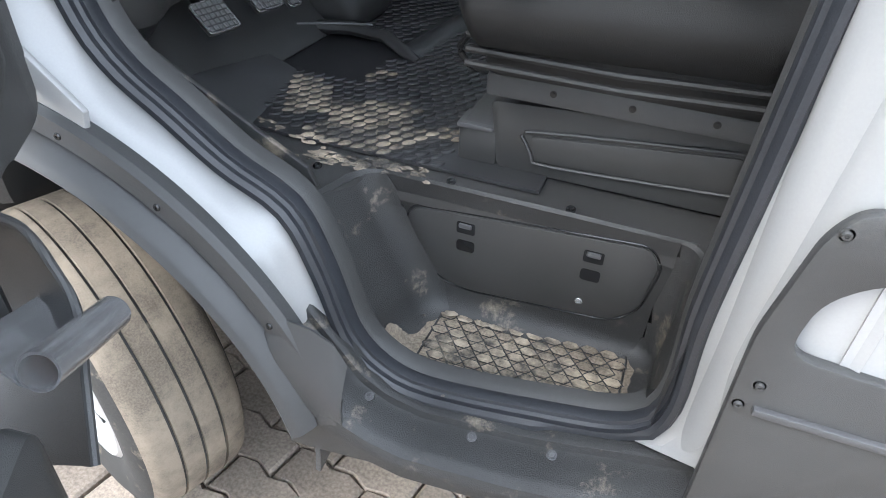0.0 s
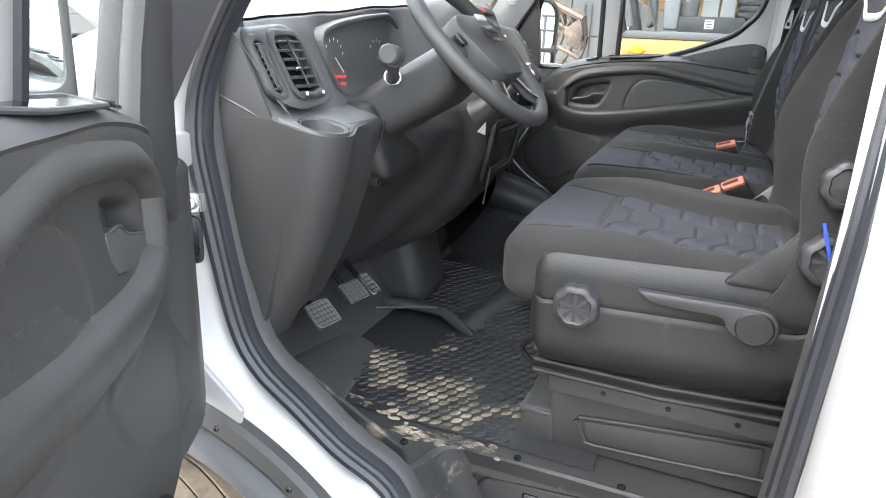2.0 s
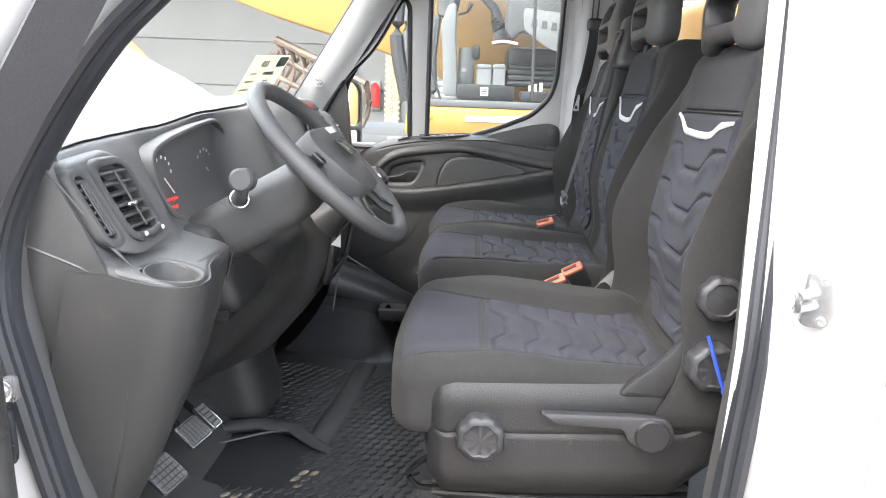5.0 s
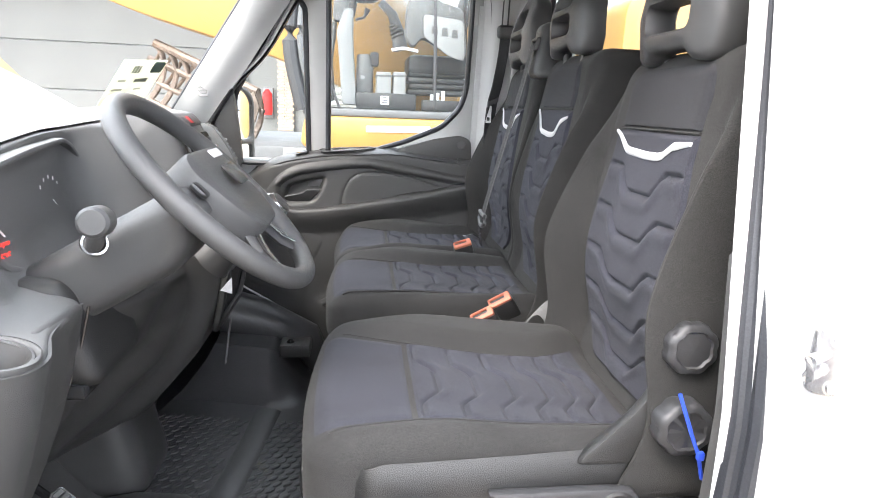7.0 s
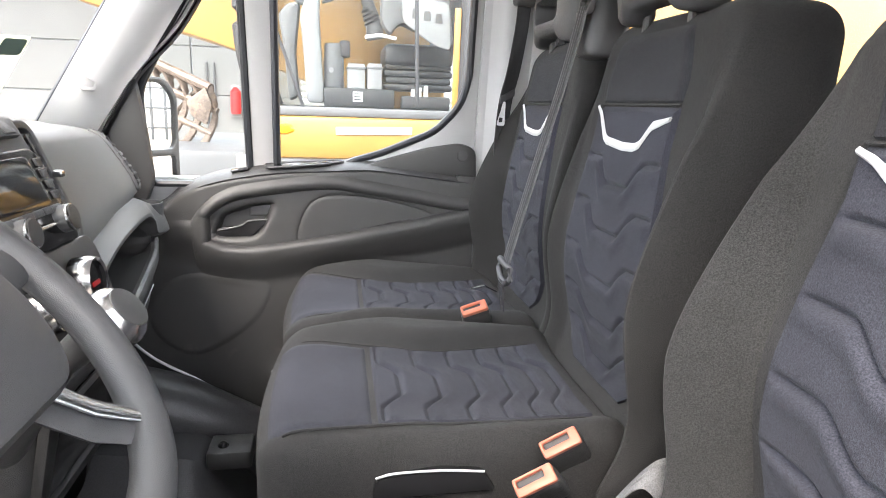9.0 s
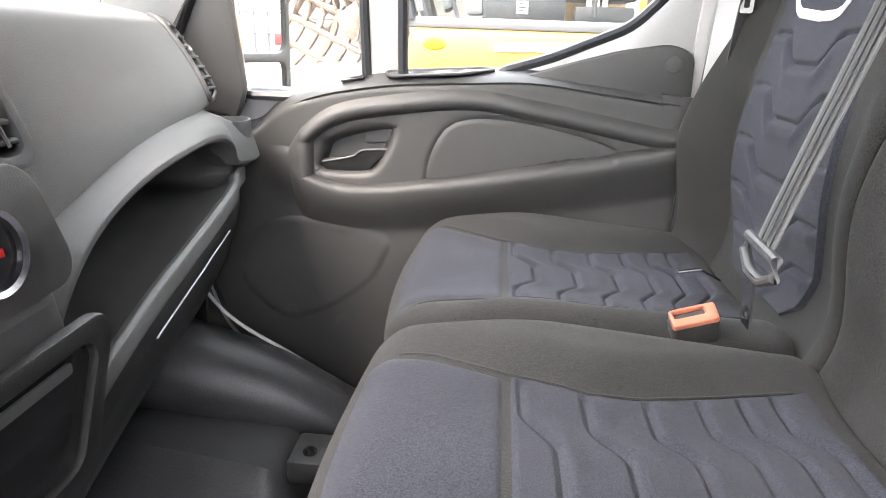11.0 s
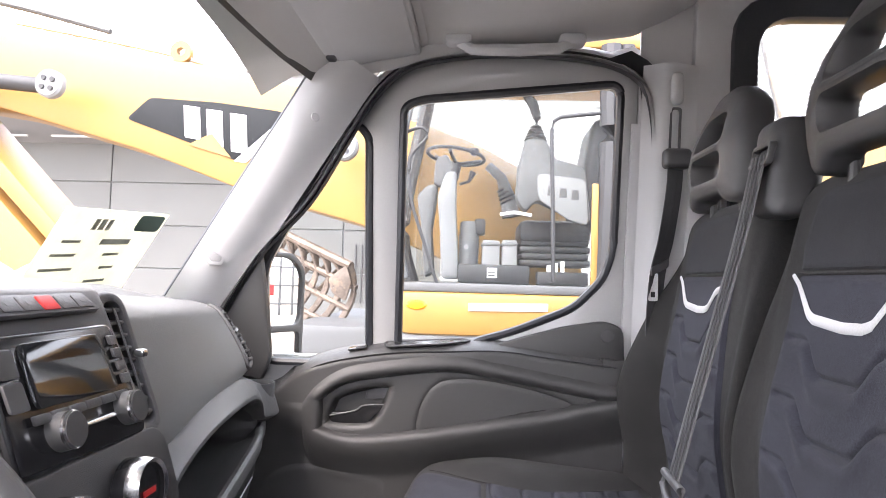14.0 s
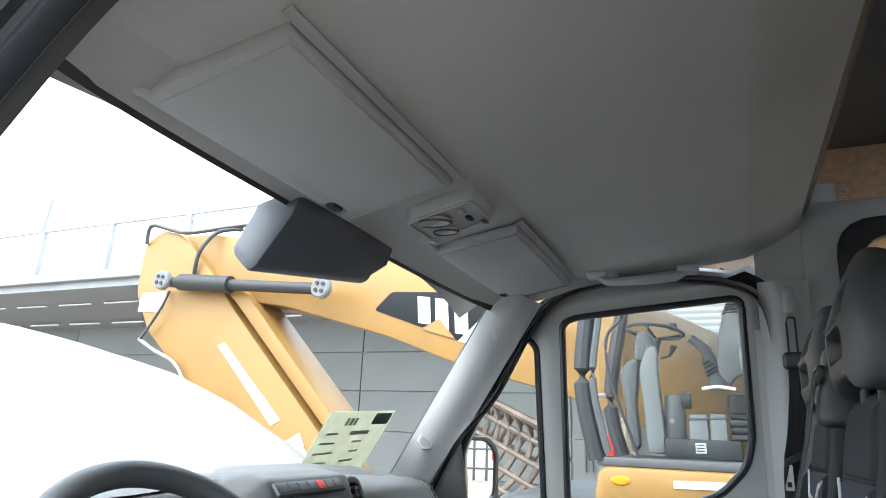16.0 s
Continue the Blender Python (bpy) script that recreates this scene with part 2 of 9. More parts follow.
# ---------------------------------------------------------------- mesh helpers
def finish(bm, smooth=35):
    bmesh.ops.recalc_face_normals(bm, faces=bm.faces)
    for f in bm.faces:
        f.smooth = True
    for e in bm.edges:
        if len(e.link_faces) == 2 and e.calc_face_angle(0) > radians(smooth):
            e.smooth = False
    return bm


def part(name, bm, mat, parent=None, label="", at=None, smooth=35):
    """One bmesh as one mesh object, under a thing or a part."""
    finish(bm, smooth)
    me = bpy.data.meshes.new(name)
    bm.to_mesh(me)
    bm.free()
    me.materials.append(mat)
    ob = new(name, me)
    if at is not None:
        ob.matrix_basis = at
    if parent is not None:
        ob.parent = parent
    if label:
        ob["label"] = label
    return ob


def thing(name, label, category, group="", at=None, kind=""):
    ob = new(name)
    ob.empty_display_size = 0.1
    if at is not None:
        ob.matrix_basis = at
    return tagged(ob, label, category, group, kind)


def box(lo, hi, bevel=0.006, segments=2):
    bm = bmesh.new()
    bmesh.ops.create_cube(bm, size=1)
    s = [hi[i] - lo[i] for i in range(3)]
    c = [(hi[i] + lo[i]) / 2 for i in range(3)]
    bmesh.ops.transform(bm, matrix=Matrix.Translation(c) @ Matrix.Diagonal((*s, 1)), verts=bm.verts)
    b = min(bevel, 0.45 * min(s))
    if b > 0:
        bmesh.ops.bevel(bm, geom=bm.edges[:], offset=b, segments=segments, affect='EDGES', profile=0.5)
    return bm


def join(*bms):
    out = bms[0]
    for other in bms[1:]:
        me = bpy.data.meshes.new("tmp")
        other.to_mesh(me)
        other.free()
        out.from_mesh(me)
        bpy.data.meshes.remove(me)
    return out


def moved(bm, m):
    bmesh.ops.transform(bm, matrix=m, verts=bm.verts)
    return bm


def smooth_loop(points, n, closed=True):
    """n points along a Catmull-Rom curve through the given ones, evenly spaced."""
    p = [Vector(q) for q in points]
    k = len(p)
    dense = []
    for i in range(k if closed else k - 1):
        a, b, c, d = (p[(i + j) % k] if closed else p[min(max(i + j, 0), k - 1)] for j in (-1, 0, 1, 2))
        for s in range(12):
            t = s / 12
            dense.append(0.5 * ((2 * b) + (c - a) * t + (2 * a - 5 * b + 4 * c - d) * t * t + (3 * b - a - 3 * c + d) * t ** 3))
    if not closed:
        dense.append(p[-1].copy())
    else:
        dense.append(dense[0].copy())
    length = [0.0]
    for a, b in zip(dense, dense[1:]):
        length.append(length[-1] + (b - a).length)
    out, j = [], 0
    for i in range(n):
        want = length[-1] * i / (n if closed else n - 1)
        while j < len(dense) - 2 and length[j + 1] < want:
            j += 1
        span = max(length[j + 1] - length[j], 1e-9)
        out.append(dense[j].lerp(dense[j + 1], min(max((want - length[j]) / span, 0), 1)))
    return out


def tube(points, radius, n=10, closed=False, flat=1.0, samples=0, up=(0, 0, 1)):
    """A swept round (or flattened) bar along points."""
    pts = smooth_loop(points, samples, closed) if samples else [Vector(q) for q in points]
    bm = bmesh.new()
    rings, k = [], len(pts)
    for i, p in enumerate(pts):
        a = pts[(i - 1) % k] if closed or i else p
        b = pts[(i + 1) % k] if closed or i < k - 1 else p
        d = (b - a).normalized()
        side = d.cross(Vector(up))
        if side.length < 1e-4:
            side = d.cross(Vector((1, 0.1, 0)))
        side.normalize()
        top = side.cross(d)
        r = radius[i] if isinstance(radius, (list, tuple)) else radius
        rings.append([bm.verts.new(p + side * r * math.cos(2 * math.pi * j / n) + top * r * flat * math.sin(2 * math.pi * j / n)) for j in range(n)])
    for i in range(k if closed else k - 1):
        a, b = rings[i], rings[(i + 1) % k]
        for j in range(n):
            bm.faces.new((a[j], a[(j + 1) % n], b[(j + 1) % n], b[j]))
    if not closed:
        bm.faces.new(rings[0][::-1])
        bm.faces.new(rings[-1])
    return bm


def lathe(profile, n=32, m=None, closed=False):
    """Turns (radius, height) pairs round z."""
    bm = bmesh.new()
    rings = []
    for r, h in profile:
        if r < 1e-6:
            rings.append([bm.verts.new((0, 0, h))])
        else:
            rings.append([bm.verts.new((r * math.cos(2 * math.pi * j / n), r * math.sin(2 * math.pi * j / n), h)) for j in range(n)])
    pairs = list(zip(rings, rings[1:])) + ([(rings[-1], rings[0])] if closed else [])
    for a, b in pairs:
        for j in range(n):
            q = [a[j % len(a)], a[(j + 1) % len(a)], b[(j + 1) % len(b)], b[j % len(b)]]
            q = [v for i, v in enumerate(q) if v not in q[:i]]
            if len(q) > 2:
                bm.faces.new(q)
    if m is not None:
        moved(bm, m)
    return bm


def sheet(f, nu, nv, thick=0.0, closed_u=False):
    """A surface from f(u, v) with u, v in 0..1, and its back side if it has a thickness."""
    bm = bmesh.new()
    rows = [[bm.verts.new(f(i / (nu if closed_u else nu - 1), j / (nv - 1))) for j in range(nv)] for i in range(nu)]
    faces = []
    for i in range(nu if closed_u else nu - 1):
        for j in range(nv - 1):
            a, b = rows[i], rows[(i + 1) % nu]
            faces.append(bm.faces.new((a[j], b[j], b[j + 1], a[j + 1])))
    if thick:
        bmesh.ops.recalc_face_normals(bm, faces=bm.faces)
        bmesh.ops.solidify(bm, geom=bm.faces[:], thickness=thick)
    return bm


def block(half, r, n, deform=None, m=None):
    """A rounded, finely divided block for padded and moulded shapes; deform(x, y, z) may move its points."""
    bm = bmesh.new()
    seen = {}

    def vert(p):
        key = tuple(round(c, 6) for c in p)
        if key not in seen:
            inner = Vector([min(max(c, -h + r), h - r) for c, h in zip(p, half)])
            d = Vector(p) - inner
            q = inner + (d.normalized() * r if d.length > 1e-9 else d)
            seen[key] = bm.verts.new(deform(*q) if deform else q)
        return seen[key]

    for axis in range(3):
        b, c = (axis + 1) % 3, (axis + 2) % 3
        for s in (-1, 1):
            for i in range(n[b]):
                for j in range(n[c]):
                    q = []
                    for di, dj in ((0, 0), (1, 0), (1, 1), (0, 1)):
                        p = [0, 0, 0]
                        p[axis] = s * half[axis]
                        p[b] = half[b] * (2 * (i + di) / n[b] - 1)
                        p[c] = half[c] * (2 * (j + dj) / n[c] - 1)
                        q.append(vert(p))
                    if len(set(q)) == 4:
                        bm.faces.new(q)
    if m is not None:
        moved(bm, m)
    return bm


def plate(outer, holes, to3d, t0, t1, bevel=0.0):
    """A flat or curved plate with openings: outline and holes in (a, b), laid out by to3d(a, b, depth)."""
    bm = bmesh.new()
    edges = []
    for loop in (outer, *holes):
        vs = [bm.verts.new((p[0], p[1], 0)) for p in loop]
        edges += [bm.edges.new((vs[i], vs[(i + 1) % len(vs)])) for i in range(len(vs))]
    bmesh.ops.triangle_fill(bm, use_beauty=True, use_dissolve=False, edges=edges)
    faces = bm.faces[:]
    ret = bmesh.ops.extrude_face_region(bm, geom=faces)
    top = {v for v in ret["geom"] if isinstance(v, bmesh.types.BMVert)}
    for v in bm.verts:
        v.co = Vector(to3d(v.co.x, v.co.y, t1 if v in top else t0))
    if bevel:
        bmesh.ops.recalc_face_normals(bm, faces=bm.faces)
        sharp = [e for e in bm.edges if len(e.link_faces) == 2 and e.calc_face_angle(0) > radians(50)]
        bmesh.ops.bevel(bm, geom=sharp, offset=bevel, segments=2, affect='EDGES', profile=0.5)
    return bm


def rounded(points, r=0.02, n=5):
    """A polygon with its corners rounded."""
    out, k = [], len(points)
    for i in range(k):
        a, b, c = (Vector(points[(i + j) % k]).to_2d() for j in (-1, 0, 1))
        ra = min(r, 0.45 * (a - b).length, 0.45 * (c - b).length)
        p, q = b + (a - b).normalized() * ra, b + (c - b).normalized() * ra
        for s in range(n + 1):
            t = s / n
            out.append(((1 - t) ** 2 * p + 2 * t * (1 - t) * b + t * t * q)[:])
    return out


def rect(a0, b0, a1, b1, r=0.02, n=4):
    return rounded([(a0, b0), (a1, b0), (a1, b1), (a0, b1)], r, n)


def bolt_head(r=0.009, h=0.006):
    return lathe([(0, h * 0.5), (r * 0.35, h * 0.5), (r * 0.4, h), (r * 0.8, h), (r, h * 0.5), (r, 0), (r * 1.4, 0), (r * 1.4, -0.002)], 14)


def facing(p, d):
    """A pose at p whose z axis points along d."""
    return Matrix.Translation(p) @ Vector(d).to_track_quat("Z", "Y").to_matrix().to_4x4()


def words(name, text, size, mat, parent, at, label="", depth=0.0006):
    """Lettering as a mesh, from the built-in font."""
    c = bpy.data.curves.new(name, "FONT")
    c.body, c.size, c.extrude, c.align_x, c.align_y = text, size, depth, 'CENTER', 'CENTER'
    ob = bpy.data.objects.new("tmp", c)
    scene.collection.objects.link(ob)
    me = bpy.data.meshes.new_from_object(ob.evaluated_get(bpy.context.evaluated_depsgraph_get()))
    bpy.data.objects.remove(ob)
    me.materials.clear()
    me.materials.append(mat)
    o = new(name, me)
    o.matrix_basis = at
    if parent is not None:
        o.parent = parent
    if label:
        o["label"] = label
    return o


def lerp(a, b, t):
    return a + (b - a) * t


def table(x, pairs):
    """Linear lookup in (x, value) pairs."""
    if x <= pairs[0][0]:
        return pairs[0][1]
    for (a, p), (b, q) in zip(pairs, pairs[1:]):
        if x <= b:
            return lerp(p, q, (x - a) / (b - a))
    return pairs[-1][1]


def hump(x, w):
    return math.exp(-(x / w) ** 2)


# ---------------------------------------------------------------- ground
def side_y(z):
    """How far the cab's side leans in above the waist."""
    return 0.15 * max(0.0, z - 1.3)


ground = part("ground", box((-400, -400, GROUND - 0.3), (400, 400, GROUND - 0.022), 0), SAND)
tagged(ground, "sandy joint bed of a paved yard", "ground", kind="structure")
pavement = thing("pavement", "worn grey concrete paving bricks with sandy joints", "pavement", kind="structure")

# ---------------------------------------------------------------- van body
van = thing("van", "white panel van with black plastic trim, front door and bonnet open", "van")

# opening of the driver's door, as (x, z)
OPENING = [(-0.36, 0.98), (-0.312, 0.894), (-0.226, 0.83), (-0.137, 0.765), (-0.035, 0.71), (0.017, 0.606), (0.061, 0.475), (0.124, 0.415),
           (0.209, 0.40), (0.395, 0.43), (0.532, 0.468), (0.575, 0.542), (0.572, 0.714), (0.58, 0.91), (0.588, 1.106), (0.60, 1.41), (0.61, 1.76),
           (0.60, 2.0), (0.55, 2.085), (0.40, 2.12), (0.15, 2.115), (0.0, 2.05), (-0.162, 1.80), (-0.286, 1.667), (-0.394, 1.492), (-0.43, 1.361), (-0.405, 1.185)]
LOOP = smooth_loop([(x, 0, z) for x, z in OPENING], 150)


def ring(sections, mirror=False, lip=False):
    """A frame round the door opening: sections are (distance outwards, y)."""
    k = len(LOOP)

    def f(u, v):
        i = int(round(u * k)) % k
        p, a, b = LOOP[i], LOOP[i - 3], LOOP[(i + 3) % k]
        d = (b - a).normalized()
        out = Vector((d.z, 0, -d.x))
        s, y = sections[int(round(v * (len(sections) - 1)))]
        if v > 0.99 and p.x > 0.5 and p.z > 0.5:
            s += 0.03
        if p.z < 0.52 and 0.08 < p.x < 0.50:
            s = min(s, 0.035)
        elif p.x >= 0.50 and p.z < 0.66:
            s = min(s, 0.010 + 0.9 * max(0.0, p.z - 0.475))
        if p.x >= 0.40 and p.z < 0.57:
            y = max(y, 0.088 * (1 - max(0.0, min(1.0, (p.z - 0.475) / 0.095))))
        if lip and p.z > 1.5:
            s += 0.03
        q = p + out * s
        yy = y + side_y(q.z)
        return Vector((q.x, 2.0 - yy if mirror else yy, q.z))
    return sheet(f, k, len(sections), closed_u=True)


WHITE_RING = [(-0.004, 0.135), (0.0, 0.105), (0.012, 0.092), (0.03, 0.082), (0.045, 0.055), (0.055, 0.03), (0.075, 0.012), (0.11, 0.004), (0.135, 0.0)]
part("door_aperture", ring(WHITE_RING), WHITE, van, "white painted door aperture with scuffed edges")
part("door_seal", ring([(-0.010, 0.132), (-0.013, 0.118), (-0.010, 0.108), (-0.004, 0.106), (-0.001, 0.100), (-0.003, 0.090), (0.002, 0.082), (0.010, 0.080), (0.014, 0.088), (0.012, 0.11)]), RUBBER, van, "black rubber door seal")
part("inner_seal_lip", ring([(-0.010, 0.128), (-0.013, 0.135), (-0.016, 0.142), (-0.018, 0.16)], False, True), PLASTIC, van)
part("door_aperture", ring(WHITE_RING[:5], True), PILLAR, van)
part("door_seal", ring([(-0.010, 0.132), (-0.013, 0.118), (-0.010, 0.108), (-0.004, 0.106), (-0.001, 0.100), (-0.003, 0.090), (0.002, 0.082), (0.010, 0.080), (0.014, 0.088), (0.012, 0.11)], True), RUBBER, van)

# rear body side, with the black rubbing strip that holds the rear bumper line
part("side_panel", sheet(lambda u, v: Vector((0.70 + 2.9 * u, 0.0 + side_y(0.42 + 2.0 * v) + 0.012 * hump(v - 0.62, 0.012), 0.42 + 2.0 * v)), 30, 60, 0.02), WHITE, van)
part("pillar_face", sheet(lambda u, v: Vector((lerp(0.60, 0.72, u), lerp(0.10, 0.0, u ** 0.45) + side_y(0.50 + 1.75 * v), 0.50 + 1.75 * v)), 14, 40, 0.004), WHITE, van)
cl = lambda a, b, d: (a, 0.004 - d, b)
clad = part("rubbing_strip", plate(rounded([(0.618, 0.45), (1.9, 0.45), (1.9, 0.965), (0.655, 0.965), (0.632, 0.93), (0.612, 0.80)], 0.02), [rounded([(0.647, 0.785), (0.86, 0.77), (0.86, 0.895), (0.70, 0.90), (0.655, 0.86)], 0.03)], cl, 0.0, 0.018, 0.004), PLASTIC, van, "black plastic side cladding with a white inset")
part("groove", box((0.64, -0.022, 0.695), (1.9, -0.012, 0.705), 0.002), KNOB, clad)
for p in ((0.646, 0.939), (0.72, 0.944), (0.625, 0.70), (0.637, 0.735)):
    part("bolt", moved(bolt_head(0.005, 0.004), facing((p[0], -0.014, p[1]), (0, -1, 0))), PLASTIC, clad)

# front wing with the arch
ARCH = (-0.53, 0.235)


wing_side = plate([(-1.3, 0.3), (-1.12, 0.3)] + [(ARCH[0] + 0.59 * math.cos(a), ARCH[1] + 0.59 * math.sin(a)) for a in [radians(175 - 6 * i) for i in range(19)]] + [(-0.28, 0.86), (-0.44, 1.0), (-0.47, 1.2), (-0.48, 1.40), (-0.60, 1.52), (-1.2, 1.30), (-1.4, 1.0)], [],
                  lambda a, b, d: (a, 0.0 + d + 0.45 * max(0, b - 1.05) ** 1.6, b), 0.0, 0.012, 0.004)
part("wing", wing_side, WHITE, van)
part("wing", plate([(-1.3, 0.3), (-0.47, 0.3), (-0.47, 1.40), (-0.60, 1.52), (-1.2, 1.30), (-1.4, 1.0)], [], lambda a, b, d: (a, 2.0 - d - 0.45 * max(0, b - 1.05) ** 1.6, b), 0.0, 0.012, 0.004), WHITE, van)


def flare(u, v):
    ang = radians(lerp(178, 13, u))
    r, y = table(v * 8, [(0, 0.645), (1, 0.647), (2, 0.638), (3, 0.606), (3.6, 0.601), (4.2, 0.597), (5, 0.585), (6, 0.572), (7, 0.552), (8, 0.55)]), table(v * 8, [(0, 0.02), (1, -0.002), (2, -0.012), (3, -0.014), (3.6, -0.006), (4.2, -0.022), (5, -0.042), (6, -0.05), (7, -0.036), (8, 0.06)])
    return Vector((ARCH[0] + r * math.cos(ang), y, ARCH[1] + r * math.sin(ang)))


arch = part("wheel_arch_trim", sheet(flare, 80, 33, 0.004), MATT, van, "black plastic wheel arch trim with screws")
for a in (103, 71, 55, 33):
    part("screw", moved(bolt_head(0.006, 0.004), facing((ARCH[0] + 0.618 * math.cos(radians(a)), -0.012, ARCH[1] + 0.618 * math.sin(radians(a))), (0, -1, 0))), GLOSS, arch)
part("wheel_well", sheet(lambda u, v: Vector((ARCH[0] + lerp(0.552, 0.50, v) * math.cos(radians(lerp(182, -8, u))), lerp(0.03, 0.62, v), ARCH[1] + lerp(0.552, 0.50, v) * math.sin(radians(lerp(182, -8, u))))), 40, 8, 0.01), MATT, van, "dusty dark wheel well liner")
part("well_back", box((-1.2, 0.60, GROUND + 0.2), (0.0, 0.62, 0.64), 0), PLASTIC, van)

# open bonnet, hinged at the windscreen, front edge up


def bonnet(u, v):
    x = lerp(-0.58, -1.78, u)
    y = lerp(0.16, 1.84, v)
    t = abs(y - 1.0) / 0.84
    z = table(-x, [(0.55, 1.545), (0.7, 1.63), (0.85, 1.71), (1.1, 1.825), (1.35, 1.91), (1.6, 1.965), (1.78, 1.96)])
    z -= 0.10 * t ** 2.2 + 0.16 * max(0, t - 0.8) ** 1.5 * 5 * 0.5
    z -= 0.10 * max(0, (u - 0.9) / 0.1) ** 2
    return Vector((x + 0.10 * t ** 3 * u, y, z))


bon = part("bonnet", sheet(bonnet, 40, 50, 0.012), WHITE, van, "white bonnet propped open above the engine bay")
part("washer_jet", moved(block((0.022, 0.016, 0.008), 0.006, (6, 6, 4)), Matrix.Translation((-0.93, 1.30, 1.70))), PLASTIC, bon)
part("engine_bay", box((-1.45, 0.2, 0.4), (-0.86, 1.8, 1.30), 0.05), PLASTIC, van, "dark engine bay under the bonnet")
part("scuttle", sheet(lambda u, v: Vector((lerp(-0.90, -0.56, u), lerp(0.14, 1.86, v), lerp(1.36, 1.50, u) - 0.06 * abs(2 * v - 1) ** 3)), 8, 20, 0.02), PLASTIC, van)

# sill and its black tread strip


def sill_top(x):
    return table(x, [(0.0, 0.55), (0.05, 0.49), (0.10, 0.43), (0.15, 0.402), (0.21, 0.392), (0.40, 0.42), (0.53, 0.455), (0.70, 0.50)])


def sill(u, v):
    x = lerp(-0.01, 0.70, u)
    zt, zb = sill_top(x), 0.306 + 0.279 * (x - 0.02)
    front = max(0, 1 - u / 0.2)
    y = table(v * 8, [(0, 0.10), (1, 0.075), (2, 0.06), (3, 0.030), (4, 0.003), (5, -0.012), (6, -0.018), (7, -0.018), (8, 0.03)])
    drop = table(v * 8, [(0, 0.0), (1, 0.0), (2, 0.06), (3, 0.10), (4, 0.16), (5, 0.30), (6, 0.55), (7, 1.0), (8, 1.15)])
    return Vector((x, y + 0.012 * front * v, zt - drop * max(0.06, zt - zb) - 0.012 * (v > 0.2)))


sill_part = part("sill_trim", sheet(sill, 60, 33, 0.006), PLASTIC_DIRTY, van, "black sill trim smeared with dried mud")
for x in (0.305, 0.435, 0.12):
    part("bolt", moved(bolt_head(0.006, 0.003), facing((x, 0.05, sill_top(x) - 0.012), (0, -0.35, 1))), KNOB, sill_part)
corner_top = [(-0.050, 0.525), (-0.02, 0.56), (0.012, 0.585), (0.05, 0.572), (0.085, 0.545), (0.10, 0.50)]
corner_low = [(-0.005, 0.44), (0.0, 0.40), (0.006, 0.335), (0.03, 0.31), (0.06, 0.318), (0.10, 0.33)]


def corner(u, v):
    k = u * 5
    i = min(int(k), 4)
    a = Vector(corner_top[i]).lerp(Vector(corner_top[i + 1]), k - i)
    b = Vector(corner_low[i]).lerp(Vector(corner_low[i + 1]), k - i)
    p = a.lerp(b, v)
    return Vector((p.x, lerp(-0.02, 0.02, u) * (1 - v) + 0.0 - 0.022 * math.sin(math.pi * min(1, v * 1.1)), p.y))


part("corner_trim", sheet(corner, 24, 20, 0.006), MATT, van)
part("underbody", box((-0.1, 0.10, 0.2), (3.6, 1.9, 0.30), 0.03), PLASTIC, van)

# step well behind the sill


def well_floor(x):
    return 0.392 + 0.06 * (x - 0.2)


def riser_y(z):
    return 0.302 + 0.11 * (0.69 - z)


def well_path(z):
    """The well's outline at a height, from its front left corner round the back to the front right."""
    left = lambda y: -0.052 + 0.43 * (0.69 - z) + 0.27 * (y - 0.12)
    yr, xr = riser_y(z), 0.572 - 0.06 * (0.69 - z)
    corners = [Vector((left(0.095), 0.095)), Vector((left(yr), yr)), Vector((xr, yr)), Vector((xr, 0.095))]
    out = [corners[0]]
    for i, r in ((1, 0.055), (2, 0.045)):
        a, b, c = corners[i - 1], corners[i], corners[i + 1]
        p, q = b + (a - b).normalized() * r, b + (c - b).normalized() * r
        out += [p * (1 - t) ** 2 + b * 2 * t * (1 - t) + q * t * t for t in (k / 8 for k in range(9))]
    out.append(corners[3])
    return smooth_loop([(p.x, p.y, 0) for p in out], 90, False)


WELL = [(z, well_path(z)) for z in [0.692, 0.686, 0.66, 0.62, 0.58, 0.54, 0.50, 0.46, 0.44]]
WELL_MID = Vector((0.31, 0.18, 0))


def step_skin(u, v):
    i = int(round(u * 89))
    if v < 0.5:
        z, loop = WELL[int(round(v / 0.5 * 8))]
        p = loop[i]
        lip = 0.006 if z > 0.69 else 0.0
        d = (WELL_MID - p).normalized()
        return Vector((p.x - d.x * lip, max(0.095, p.y - d.y * lip), z))
    p = WELL[-1][1][i]
    d = WELL_MID - Vector((p.x, p.y, 0))
    t = (v - 0.5) / 0.5
    s = min(0.05, 0.10 * t) if t < 0.5 else lerp(0.05, d.length, (t - 0.5) / 0.5)
    q = Vector((p.x, p.y, 0)) + d.normalized() * s
    zf = well_floor(q.x)
    drop = max(0.0, 1 - s / 0.05)
    return Vector((q.x, max(0.095, q.y), zf + (0.44 - zf) * (1 - math.sqrt(max(0.0, 1 - drop ** 2)))))


step = part("step_well", sheet(step_skin, 90, 34), PLASTIC_DIRTY, van, "black moulded entry step well with dried mud", smooth=50)
part("lid", plate(rounded([(0.073, 0.600), (0.088, 0.628), (0.50, 0.662), (0.520, 0.63), (0.505, 0.525), (0.465, 0.482), (0.19, 0.455), (0.135, 0.468)], 0.03), [], lambda a, b, d: (a, riser_y(b) + 0.002 - d, b), 0.0, 0.006, 0.002), PLASTIC, step)
